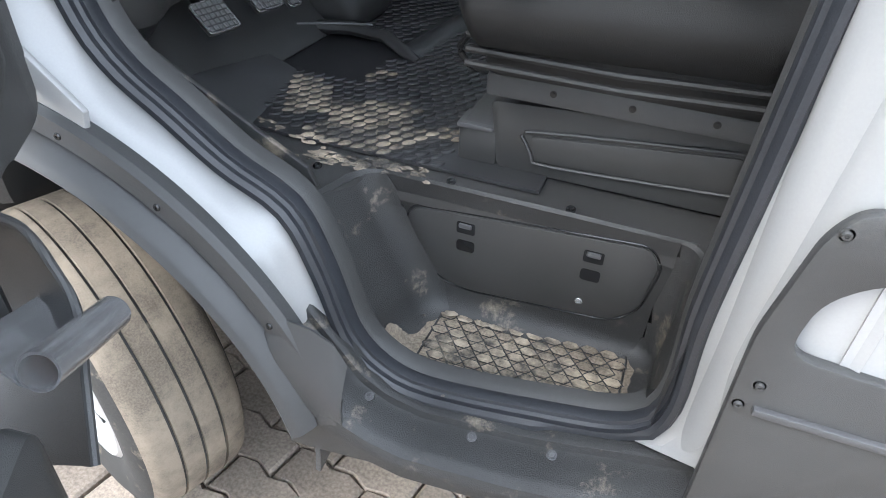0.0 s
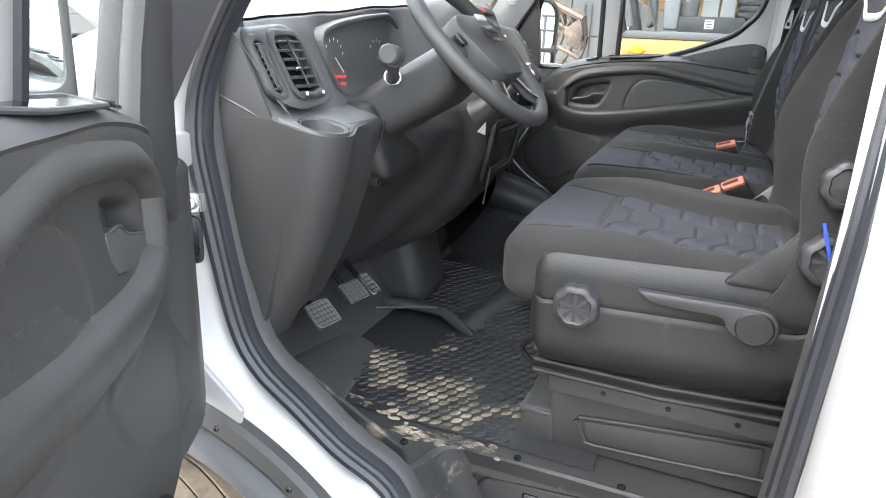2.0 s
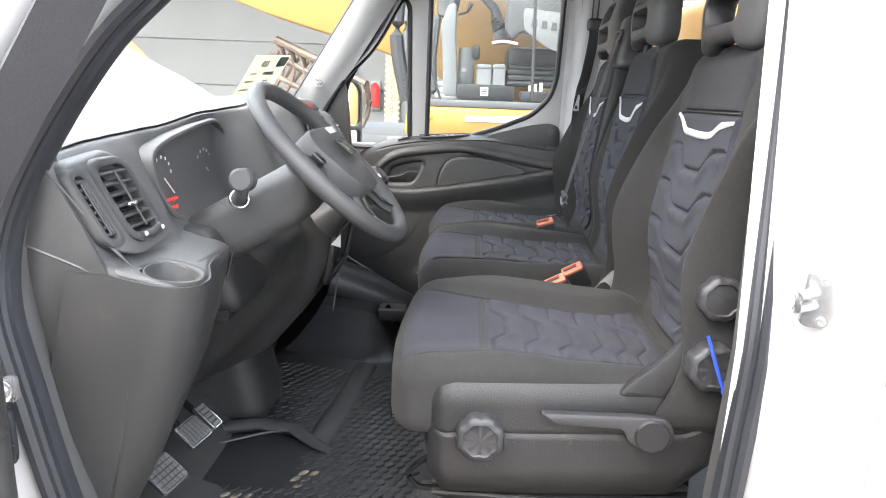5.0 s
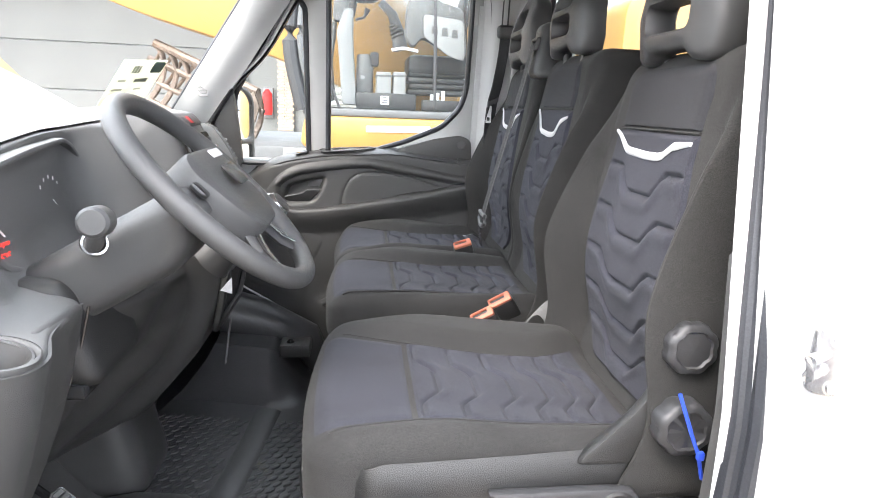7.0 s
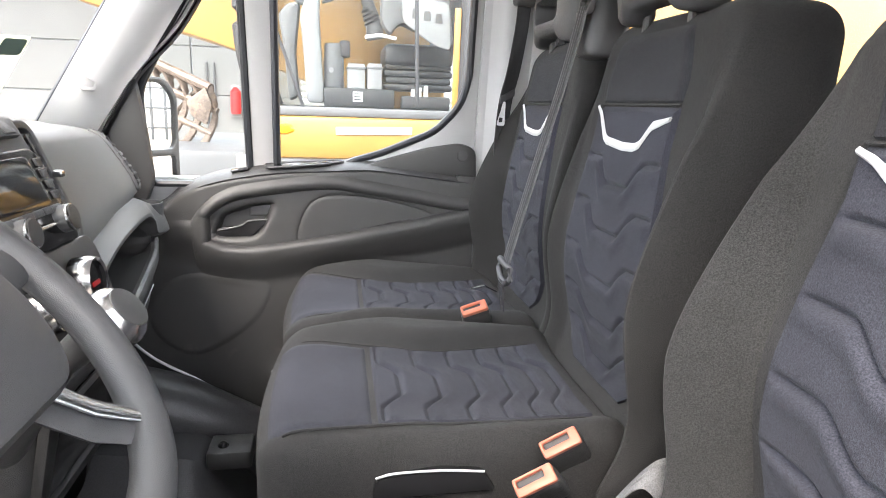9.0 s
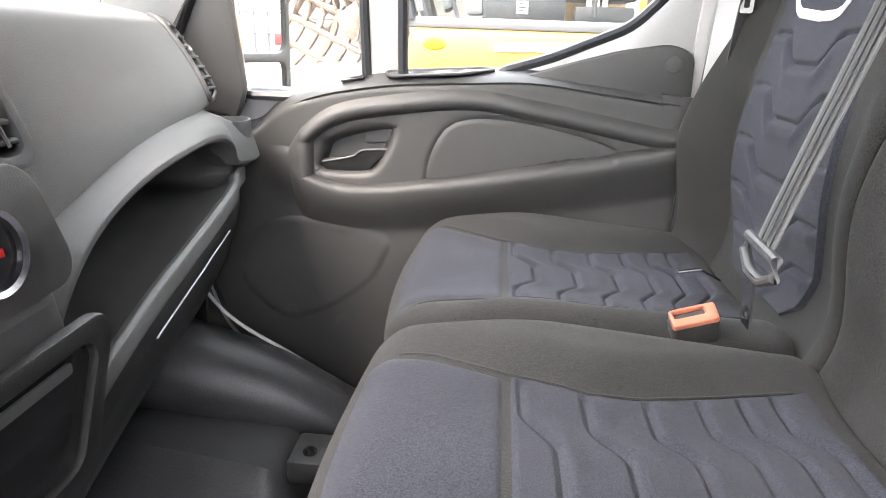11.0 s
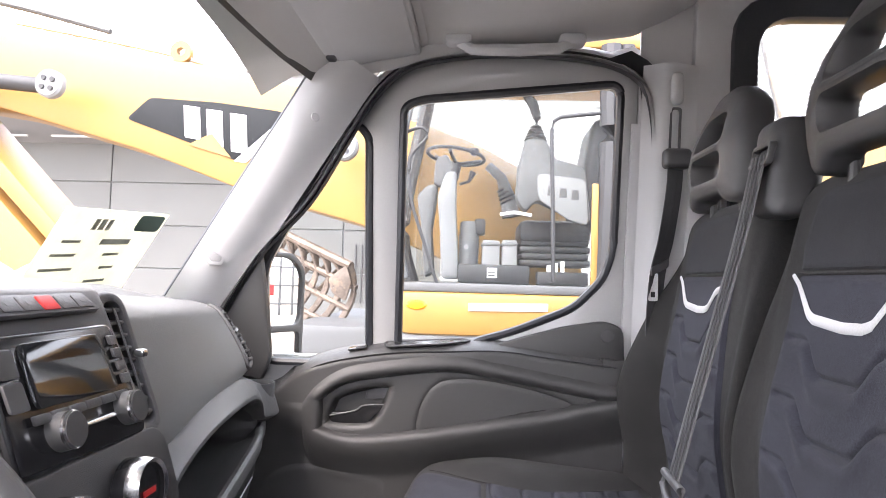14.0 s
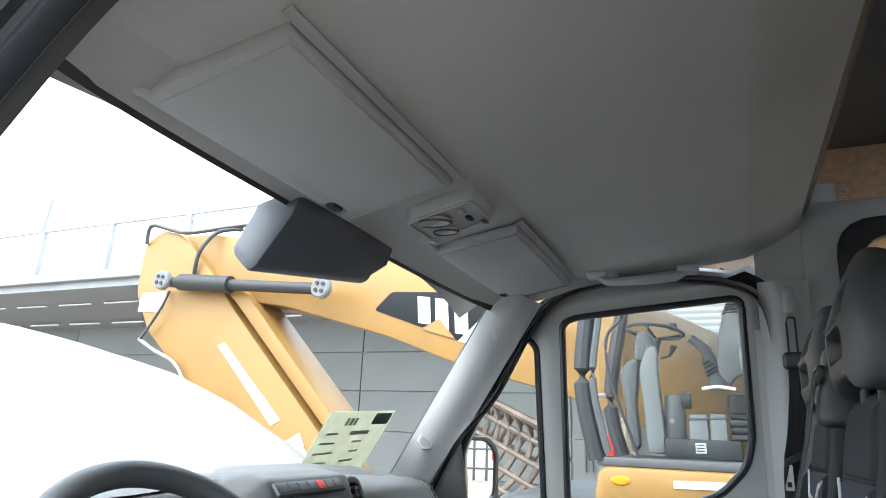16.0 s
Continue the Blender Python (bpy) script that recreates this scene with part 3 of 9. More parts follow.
part("lid_gap", tube([(a, riser_y(b) - 0.0005, b) for a, b in rounded([(0.069, 0.601), (0.086, 0.632), (0.50, 0.667), (0.525, 0.63), (0.509, 0.522), (0.467, 0.477), (0.19, 0.450), (0.132, 0.464)], 0.03)], 0.0018, 6, closed=True), GLOSS, step)
for x, z in ((0.188, 0.612), (0.415, 0.620)):
    part("slot", plate(rect(x - 0.017, z - 0.014, x + 0.017, z + 0.010, 0.004), [], lambda a, b, d: (a, riser_y(b) - 0.004 - d, b), 0, 0.003), GLOSS, step)
    part("slot", plate(rect(x - 0.017, z - 0.056, x + 0.017, z - 0.032, 0.007), [], lambda a, b, d: (a, riser_y(b) - 0.004 - d, b), 0, 0.003), GLOSS, step)
    part("latch", box((x - 0.012, riser_y(z) - 0.012, z + 0.000), (x + 0.012, riser_y(z) - 0.005, z + 0.009), 0.002), KNOB, step)
part("screw", moved(bolt_head(0.005, 0.003), facing((0.405, riser_y(0.508) - 0.005, 0.508), (0, -1, 0))), STEEL, step)


def film(u, v):
    x, y = lerp(0.085, 0.535, u), lerp(0.106, 0.318, v)
    x += 0.02 * noise.noise(Vector((u * 3, v * 9, 0.3)))
    y += 0.012 * noise.noise(Vector((u * 14, v * 2, 5.3)))
    up = 0.05 * max(0.0, (0.125 - x) / 0.05) ** 2
    return Vector((x, y, well_floor(x) + 0.0018 + up + 0.0012 * noise.noise(Vector((x * 60, y * 60, 0))) - 0.004 * (max(abs(2 * u - 1), abs(2 * v - 1)) > 0.97)))


tagged(part("mud_film", sheet(film, 60, 36, 0.001), MUD_DARK, step, "pale dried mud spread over the step"), kind="stuff")
tread, clean = bmesh.new(), bmesh.new()
grooves = bmesh.new()
for i in range(10):
    for j in range(9):
        x = 0.165 + i * 0.035 + (0.0175 if j % 2 else 0)
        y = 0.128 + j * 0.0222
        if x > 0.505:
            continue
        z = well_floor(x) + 0.003
        bm = tread if noise.noise(Vector((x * 7, y * 9, 1.0))) + 1.1 * hump(math.hypot(x - 0.28, (y - 0.18) * 1.2), 0.18) > 0.12 else clean
        grooves.faces.new([grooves.verts.new((x + 0.0200 * math.cos(math.pi / 3 * k), y + 0.0132 * math.sin(math.pi / 3 * k), z + 0.0012)) for k in range(6)])
        vs = [bm.verts.new((x + 0.0172 * math.cos(math.pi / 3 * k), y + 0.0108 * math.sin(math.pi / 3 * k), z)) for k in range(6)]
        vt = [bm.verts.new((x + 0.0150 * math.cos(math.pi / 3 * k), y + 0.0092 * math.sin(math.pi / 3 * k), z + 0.0034)) for k in range(6)]
        bm.faces.new(vt)
        for k in range(6):
            bm.faces.new((vs[k], vs[(k + 1) % 6], vt[(k + 1) % 6], vt[k]))
tagged(part("tread_grooves", grooves, PLASTIC_DIRTY, step), kind="stuff")
tagged(part("tread_studs", tread, MAT_MUD, step, "mud-caked hexagonal anti-slip studs"), kind="stuff")
tagged(part("tread_studs", clean, MUD_DARK, step), kind="stuff")
part("tread_frame", tube([(x, y, well_floor(x) + 0.0025) for x, y in rect(0.150, 0.116, 0.512, 0.322, 0.02)], 0.0022, 6, closed=True), PLASTIC_DIRTY, step)

# ---------------------------------------------------------------- cab floor
floor = part("floor", plate([(-0.14, 0.125), (-0.058, 0.115), (-0.006, 0.262), (0.006, 0.292), (0.03, 0.306), (0.545, 0.306), (0.574, 0.285), (0.58, 0.12), (0.75, 0.12), (0.75, 1.88), (-0.42, 1.88), (-0.9, 1.5), (-0.9, 0.5), (-0.42, 0.14)], [], lambda a, b, d: (a, b, 0.685 - d), 0.0, 0.05), PLASTIC)
tagged(floor, "black moulded plastic cab floor edge", "floor", kind="structure")
for p in ((-0.085, 0.26), (0.15, 0.312), (0.361, 0.312), (0.590, 0.312), (0.592, 0.22)):
    part("bolt", moved(bolt_head(0.006, 0.004), facing((p[0], p[1] + 0.01, 0.689), (0, -0.2, 1))), GLOSS, floor)
part("kick_plate", plate([(-0.38, 0.96), (-0.335, 0.90), (-0.24, 0.842), (-0.15, 0.79), (-0.05, 0.735), (-0.035, 0.70), (-0.10, 0.69), (-0.32, 0.69), (-0.5, 0.78), (-0.5, 0.96)], [], lambda a, b, d: (a, 0.16 + d + 0.45 * (0.98 - b) * (0.5 - a) * 0.4, b), 0, 0.012, 0.003), PLASTIC_DIRTY, floor)
rubber_mat = thing("rubber_mat", "black rubber floor mat with leaf-shaped studs and dried mud", "floor mat")


def mat_z(x, y):
    return 0.694 + 0.03 * max(0, min(1, (y - 0.90) / 0.25)) * max(0, min(1, (-0.10 - x) / 0.25)) + 0.55 * max(0, -x - 0.50) + 0.14 * max(0.0, min(1.0, (y - 1.40) / 0.12)) * max(0, min(1, (0.0 - x) / 0.12))


part("sheet", sheet(lambda u, v: Vector((lerp(-0.72, 0.30, u), lerp(0.345 + 0.12 * max(0, 0.3 - u), 1.82, v), mat_z(lerp(-0.72, 0.30, u), lerp(0.345, 1.82, v)))), 60, 70, 0.006), MAT, rubber_mat)
studs, mud = bmesh.new(), bmesh.new()
for i in range(27):
    for j in range(36):
        x = -0.42 + i * 0.0265 + (0.01325 if j % 2 else 0)
        y = 0.355 + j * 0.0265
        if x > 0.12 or (y < 0.47 and x < -0.40 + 2.0 * (0.47 - y)) or (0.64 < y < 0.90 and x < -0.19) or (y > 0.80 and abs(x + 0.165 - 0.10 * (y - 0.85)) < 0.042):
            continue
        z = mat_z(x, y) + 0.0005
        muddy = noise.noise(Vector((x * 9, y * 9, 2.0))) + 1.0 * hump(math.hypot(x + 0.10, (y - 0.44) * 1.3), 0.20) > 0.45 and y < 0.72
        bm = mud if muddy else studs
        a = 0.75
        pts = [(-0.015, 0), (-0.009, 0.0052), (0.0, 0.0072), (0.009, 0.0052), (0.015, 0), (0.009, -0.0052), (0.0, -0.0072), (-0.009, -0.0052)]
        spin = lambda k: [(k * (p * math.cos(a) - q * math.sin(a)), k * (p * math.sin(a) + q * math.cos(a))) for p, q in pts]
        lo, mid, hi = [[bm.verts.new((x + p, y + q, z + dz)) for p, q in spin(k)] for k, dz in ((1.0, 0.0), (0.86, 0.0035), (0.55, 0.0045))]
        bm.faces.new(hi)
        for q0, q1 in ((lo, mid), (mid, hi)):
            for k in range(8):
                bm.faces.new((q0[k], q0[(k + 1) % 8], q1[(k + 1) % 8], q1[k]))
tagged(part("studs", studs, MAT, rubber_mat), kind="stuff")
tagged(part("muddy_studs", mud, MAT_MUD, rubber_mat, "studs caked with dried pale mud"), kind="stuff")
part("rib", sheet(lambda u, v: Vector((lerp(-0.205, -0.125, u) + 0.10 * lerp(0.0, 0.50, v), lerp(0.83, 1.36, v), 0.694 + 0.012 * math.sin(math.pi * u) ** 0.5)), 12, 16), MATT, rubber_mat)
part("lip", tube([(-0.55, 0.62, 0.70), (-0.5, 0.84, 0.715), (-0.34, 0.88, 0.72), (-0.24, 0.875, 0.715), (-0.165, 0.825, 0.702), (-0.12, 0.80, 0.695)], [0.02, 0.024, 0.024, 0.022, 0.018, 0.01], 12, samples=0, flat=0.7), PLASTIC, rubber_mat)
part("toe_board", sheet(lambda u, v: Vector((lerp(-0.40, -0.86, u), lerp(0.16, 1.86, v), lerp(0.70, 1.35, u ** 1.1))), 12, 24, 0.02), PLASTIC, floor)
clods = bmesh.new()
rng = random.Random(11)
for k in range(150):
    if k < 70:
        t = rng.random()
        c = Vector((lerp(-0.13, 0.10, t) + rng.gauss(0, 0.012), lerp(0.30, 0.335, t) + rng.gauss(0, 0.012), 0.688))
    elif k < 100:
        t = rng.random()
        c = Vector((lerp(-0.38, -0.10, t), lerp(0.405, 0.325, t) + rng.gauss(0, 0.008), 0.694))
    else:
        c = Vector((rng.uniform(0.10, 0.52), rng.choice((0.115, 0.118, 0.30)) + rng.gauss(0, 0.012), 0.398 + 0.06 * 0.1))
    rx, ry, h = rng.uniform(0.004, 0.018), rng.uniform(0.003, 0.009), rng.uniform(0.001, 0.004)
    ph = rng.uniform(0, 3)
    n = 9
    rim_v = [clods.verts.new(c + Vector((rx * math.cos(2 * math.pi * i / n + ph) * rng.uniform(0.6, 1.2), ry * math.sin(2 * math.pi * i / n + ph) * rng.uniform(0.6, 1.2), -0.001))) for i in range(n)]
    tip = clods.verts.new(c + Vector((rng.gauss(0, 0.002), rng.gauss(0, 0.002), h)))
    for i in range(n):
        clods.faces.new((rim_v[i], rim_v[(i + 1) % n], tip))
tagged(part("dried_mud", clods, MAT_MUD, floor, "flakes of dried pale mud"), kind="stuff")
# right-hand footwell side and its moulded hump
part("side_lining", sheet(lambda u, v: Vector((lerp(-0.85, -0.34, u), 1.80 - 0.10 * hump(v - 0.25, 0.22) * (1 - 0.3 * u), lerp(0.69, 1.25, v) - 0.1 * u * v)), 24, 30, 0.01), MAT, floor)
part("hump", tube([(-0.75, 1.66, 0.98), (-0.45, 1.70, 0.93), (-0.2, 1.72, 0.86), (-0.03, 1.72, 0.79), (0.02, 1.70, 0.70)], [0.10, 0.10, 0.09, 0.07, 0.05], 20, samples=0), MAT, floor)
part("side_lining", sheet(lambda u, v: Vector((lerp(-0.50, 0.55, u), 1.90, lerp(0.66, 1.10, v))), 4, 4, 0.01), PLASTIC, floor)
# Black sheet added to darken the gap between door and outer seat
part("side_lining", sheet(lambda u, v: Vector((lerp(0.56, 0.70, u), 1.836, lerp(0.66, 1.42, v))), 4, 4, 0.006), RUBBER, floor)
part("cable", tube([(-0.34, 1.78, 1.08), (-0.31, 1.745, 1.045), (-0.25, 1.74, 0.99), (-0.15, 1.75, 0.925), (-0.09, 1.74, 0.885), (-0.03, 1.735, 0.835), (0.05, 1.72, 0.76)], 0.0035, 8, samples=40), PIPING, floor, "thin white cable clipped along the footwell")
part("bracket", box((-0.10, 1.53, 0.80), (0.0, 1.62, 0.845), 0.008), PLASTIC, floor)
part("bolt", moved(bolt_head(0.009), facing((-0.066, 1.562, 0.847), (0, 0, 1))), GLOSS, floor)
# tunnel and bulkhead behind the dash
part("bulkhead", box((-0.92, 0.12, 0.66), (-0.86, 1.88, 1.48), 0.01), PLASTIC, floor)

# ---------------------------------------------------------------- roof, pillars, windscreen


def headliner(u, v):
    x, y = lerp(-0.10, 0.68, u), lerp(0.20, 1.80, v)
    t = abs(y - 1.0) / 0.8
    z = table(x, [(-0.10, 2.118), (0.1, 2.165), (0.40, 2.195), (0.55, 2.215), (0.62, 2.245), (0.68, 2.28)])
    z -= 0.02 * max(0, (t - 0.72) / 0.28) ** 2
    if y > 1.0:
        z += -0.022 * hump(x - 0.30, 0.20) * hump(y - 1.66, 0.06)
    return Vector((x, y, z))


ceiling = part("ceiling", sheet(headliner, 60, 60, 0.02), HEADLINER)
tagged(ceiling, "pale grey moulded cab headliner", "ceiling", kind="structure")
part("roof_skin", sheet(lambda u, v: Vector((lerp(-0.32, 3.6, u), lerp(0.12, 1.88, v), lerp(2.14, 2.56, min(1, u * 6)) - 0.08 * abs(2 * v - 1) ** 4)), 40, 20, 0.01), WHITE, van)
# rear edge rail of the headliner and the lining of the load space
part("headliner_rail", sheet(lambda u, v: Vector((lerp(0.676, 0.712, v), lerp(0.2, 1.80, u), table(v, [(0, 2.276), (0.5, 2.272), (1, 2.30)]))), 20, 6, 0.004), MATT, van)
part("roof_lining", box((0.68, 0.12, 2.47), (3.55, 1.88, 2.50), 0.004), MATT, van, "dark bare load space roof")
part("plywood", plate([(0.70, 2.315), (3.5, 2.315), (3.5, 2.475), (0.70, 2.475)], [], lambda a, b, d: (a, 1.825 - d - 0.05 * (b - 2.3), b), 0, 0.01), WOOD, van, "brown plywood lining of the load space")
for x in (0.80, 1.55, 2.3):
    part("screw", moved(bolt_head(0.006, 0.003), facing((x, 1.808, 2.345), (0, -1, 0))), STEEL, van)
load_side = plate([(0.66, 0.5), (3.55, 0.5), (3.55, 2.31), (0.705, 2.31), (0.69, 2.28)], [rounded([(0.785, 1.42), (2.05, 1.42), (2.05, 2.235), (0.785, 2.235)], 0.09)], lambda a, b, d: (a, 1.845 - d - 0.05 * (b - 1.3), b), 0, 0.03, 0.01)
part("load_side_wall", load_side, PILLAR, van, "pale grey painted sliding door with a window")
part("window_rubber", plate(rounded([(0.765, 1.40), (2.07, 1.40), (2.07, 2.255), (0.765, 2.255)], 0.10), [rounded([(0.82, 1.46), (2.01, 1.46), (2.01, 2.205), (0.82, 2.205)], 0.08)], lambda a, b, d: (a, 1.842 - d - 0.05 * (b - 1.3), b), 0, 0.045, 0.008), RUBBER, van)
pane = part("window_pane", plate([(0.80, 1.43), (2.04, 1.43), (2.04, 2.22), (0.80, 2.22)], [], lambda a, b, d: (a, 1.84 - d - 0.05 * (b - 1.3), b), 0, 0.004), GLASS, van)
pane.visible_shadow = False
part("load_side_wall", plate([(0.70, 0.5), (3.55, 0.5), (3.55, 2.45), (0.70, 2.45)], [], lambda a, b, d: (a, 0.06 + d + 0.10 * (b - 1.3), b), 0, 0.03), PILLAR, van)
# Unseen rear end; its two windows are added to let daylight into the van
part("unseen_rear_door", plate([(0.1, 0.4), (1.9, 0.4), (1.9, 2.5), (0.1, 2.5)], [rect(0.25, 1.35, 0.92, 2.2, 0.08), rect(1.08, 1.35, 1.75, 2.2, 0.08)], lambda a, b, d: (3.52 + d, a, b), 0, 0.06, 0.01), WHITE, van)
added_rear_pane = part("window_pane", plate([(0.2, 1.3), (1.8, 1.3), (1.8, 2.25), (0.2, 2.25)], [], lambda a, b, d: (3.545 + d, a, b), 0, 0.004), GLASS, van)
added_rear_pane.visible_shadow = False
part("load_floor", box((0.72, 0.1, 0.62), (3.55, 1.9, 0.66), 0.01), EX_MID, van)


def pillar_b(mirror):
    side = lambda y: 2.0 - y if mirror else y

    def f(u, v):
        z = lerp(0.75, 2.10, v)
        x = lerp(0.578, 0.692, u)
        return Vector((x, side(0.105 + 0.025 * min(1, u * 3) + side_y(z) * 0.85 + 0.02 * (1 - u) ** 2 + 0.012 * hump(u - 0.5, 0.25)), z))
    return sheet(f, 16, 40, 0.01)


bp = part("pillar_trim", pillar_b(True), PILLAR, van, "pale grey moulded door pillar trim")
part("pillar_trim", pillar_b(False), PILLAR, van)
part("belt_slot", plate(rect(0.630, 1.88, 0.655, 2.005, 0.008), [rect(0.635, 1.885, 0.650, 2.0, 0.006)], lambda a, b, d: (a, 1.762 - d - 0.09 * (b - 1.95), b), 0, 0.004), MATT, bp)
part("belt_adjuster", moved(block((0.014, 0.012, 0.035), 0.011, (6, 6, 8)), Matrix.Translation((0.643, 1.750, 2.045))), PILLAR, bp)


part("pillar_seal", tube([(0.572, 1.875, 0.75), (0.580, 1.88, 1.2), (0.590, 1.855, 1.5), (0.592, 1.815, 1.8), (0.590, 1.788, 2.02), (0.588, 1.80, 2.06)], 0.012, 10, samples=40), RUBBER, van)
part("pillar_web", sheet(lambda u, v: Vector((lerp(0.56, 0.70, u), 1.91 - side_y(lerp(0.6, 1.98, v)), lerp(0.6, 1.98, v))), 4, 24, 0.012), PILLAR, van)
for side_sign in (0, 1):
    part("pillar_top", sheet(lambda u, v: (lambda x, y, z: Vector((x, y if side_sign else 2.0 - y, z)))(lerp(0.575, 0.78, u), 1.805 - 0.10 * (lerp(1.95, 2.36, v) - 2.1), lerp(1.95, 2.36, v)), 4, 10, 0.01), PILLAR, van)


def pillar_a(mirror, inner):
    side = lambda y: 2.0 - y if mirror else y
    lo, hi = Vector((-0.50, 0.12, 1.50)), Vector((-0.09, 0.225, 2.10))

    def f(u, v):
        p = lo.lerp(hi, v)
        if inner:
            off = Vector((lerp(-0.022, 0.075, u), lerp(0.06, 0.0, u) + 0.022 * math.sin(math.pi * u), lerp(0.015, -0.03, u)))
        else:
            off = Vector((lerp(-0.035, 0.03, u), lerp(0.045, -0.015, u) - 0.02 * math.sin(math.pi * u), lerp(0.02, -0.02, u)))
        q = p + off
        return Vector((q.x, side(q.y), q.z))
    return sheet(f, 12, 24, 0.012)


pa = part("pillar_trim", pillar_a(True, True), PILLAR, van, "pale grey windscreen pillar trim with a speaker grille")
part("pillar_trim", pillar_a(False, True), PILLAR, van)
for side_sign in (0, 1):
    part("screen_edge", tube([(q.x - 0.026, (2.0 - q.y - 0.058) if side_sign else q.y + 0.058, q.z + 0.016) for q in (Vector((-0.50, 0.12, 1.50)).lerp(Vector((-0.09, 0.225, 2.10)), k / 8) for k in range(9))], 0.007, 8), RUBBER, van)
for side_sign in (0, 1):
    part("corner_trim", sheet(lambda u, v: (lambda x, y, z: Vector((x, y if side_sign else 2.0 - y, z)))(lerp(-0.13, 0.22, u), lerp(1.72, 1.775, v), lerp(table(lerp(-0.13, 0.22, u), [(-0.13, 2.115), (0.1, 2.16), (0.22, 2.165)]), table(lerp(-0.13, 0.22, u), [(-0.13, 2.05), (-0.05, 2.075), (0.0, 2.085), (0.15, 2.125), (0.22, 2.13)]), v)), 14, 8, 0.006), HEADLINER, van)
part("pillar_skin", pillar_a(True, False), WHITE, van)
part("pillar_skin", pillar_a(False, False), WHITE, van)


def windscreen(u, v):
    w = abs(2 * u - 1)
    x = lerp(-0.84, -0.24, v) - 0.06 * (1 - w * w)
    z = lerp(1.44, 2.13, v)
    t = (z - 1.50) / 0.60
    bend = max(0.0, (w - 0.80) / 0.20) ** 1.7
    y = lerp(lerp(0.12 + 0.1 * v, 1.88 - 0.1 * v, u), 0.165 + 0.105 * t if u < 0.5 else 1.835 - 0.105 * t, bend)
    return Vector((lerp(x, -0.535 + 0.41 * t, bend), y, z))


screen = part("windscreen", sheet(windscreen, 60, 12, 0.005), WINDSCREEN, van)
screen.visible_shadow = False
part("windscreen_frit", sheet(lambda u, v: Vector((lerp(-0.168, -0.150, v) - 0.062 * (1 - abs(2 * u - 1) ** 2.2) + 0.045 * abs(2 * u - 1) ** 6, lerp(0.22, 1.78, u), lerp(2.048, 2.075, v) + 0.022 * (1 - (2 * u - 1) ** 2) - 0.016 * abs(2 * u - 1) ** 6)), 20, 4, 0.003), PLASTIC, van)
part("windscreen_rail", sheet(lambda u, v: Vector((lerp(-0.160, -0.06, v) - 0.062 * (1 - abs(2 * u - 1) ** 2.2) * (1 - v) + 0.045 * abs(2 * u - 1) ** 6, lerp(0.2, 1.8, u), lerp(2.058, 2.128, v ** 0.8) + 0.022 * (1 - (2 * u - 1) ** 2) * (1 - v) - 0.016 * abs(2 * u - 1) ** 6)), 30, 8, 0.006), HEADLINER, van)
part("front_panel", box((-1.5, 0.2, 0.1), (-1.42, 1.8, 1.1), 0.05), WHITE, van)

# ---------------------------------------------------------------- front wheel
WHEEL = Matrix.Translation((-0.545, 0.10, GROUND + 0.352)) @ Matrix.Rotation(radians(-20), 4, 'Z') @ Matrix.Rotation(radians(90), 4, 'X')
wheel = new("wheel")
wheel.parent = van
wheel["label"] = "front wheel with a white steel rim and a dusty tyre"
tyre = part("tyre", lathe([(0.21, -0.10), (0.24, -0.112), (0.29, -0.118), (0.325, -0.108), (0.343, -0.09), (0.35, -0.06), (0.352, -0.03), (0.352, 0.03), (0.35, 0.06), (0.343, 0.09), (0.325, 0.108), (0.29, 0.118), (0.24, 0.112), (0.21, 0.10)], 72), TYRE_SIDE, wheel, at=WHEEL)
prof = [(0.332, -0.104), (0.348, -0.094), (0.3535, -0.080)]
for g in (-0.046, 0.0, 0.046):
    prof += [(0.3572, g - 0.0035), (0.3495, g - 0.0022), (0.3495, g + 0.0022), (0.3572, g + 0.0035)]
prof += [(0.3535, 0.080), (0.348, 0.094), (0.332, 0.104)]
tread_part = part("tread", lathe(prof, 96), TYRE, wheel, "dusty worn tyre tread", at=WHEEL, smooth=50)
sipes = bmesh.new()
rng = random.Random(5)
for k in range(170):
    for h0, sgn in ((-0.088, 1), (-0.046, -1), (0.0, 1), (0.0, -1), (0.046, 1), (0.088, -1)):
        a = 2 * math.pi * (k + rng.uniform(-0.25, 0.25)) / 170 + 0.02 * h0
        length = rng.uniform(0.006, 0.016)
        q = []
        for m_, w_ in ((0.0, 0.0014), (0.5, 0.0011), (1.0, 0.0005)):
            hh = h0 + sgn * (0.003 + length * m_)
            r_ = 0.3585 - 5.2 * max(0, abs(hh) - 0.06) ** 1.5
            aa = a + 0.012 * m_ + 0.012 * math.sin(6 * m_ + k) * 0.4
            q.append([sipes.verts.new((r_ * math.cos(aa + e / 0.3575), r_ * math.sin(aa + e / 0.3575), hh)) for e in (-w_, w_)])
        for b0, b1 in zip(q, q[1:]):
            sipes.faces.new((b0[0], b0[1], b1[1], b1[0]))
tagged(part("sipes", sipes, RUBBER, tread_part, at=WHEEL), kind="stuff")
part("rim", lathe([(0.215, -0.06), (0.218, 0.10), (0.205, 0.108), (0.195, 0.09), (0.165, 0.072), (0.135, 0.085), (0.10, 0.092), (0.085, 0.05), (0.0, 0.05)], 48), WHITE, wheel, "white steel rim with dark slots", at=WHEEL)
for i in range(8):
    a = 2 * math.pi * i / 8
    part("slot", moved(block((0.017, 0.028, 0.004), 0.004, (3, 8, 2)), WHEEL @ Matrix.Rotation(a, 4, 'Z') @ Matrix.Translation((0.150, 0, 0.080))), GLOSS, wheel)
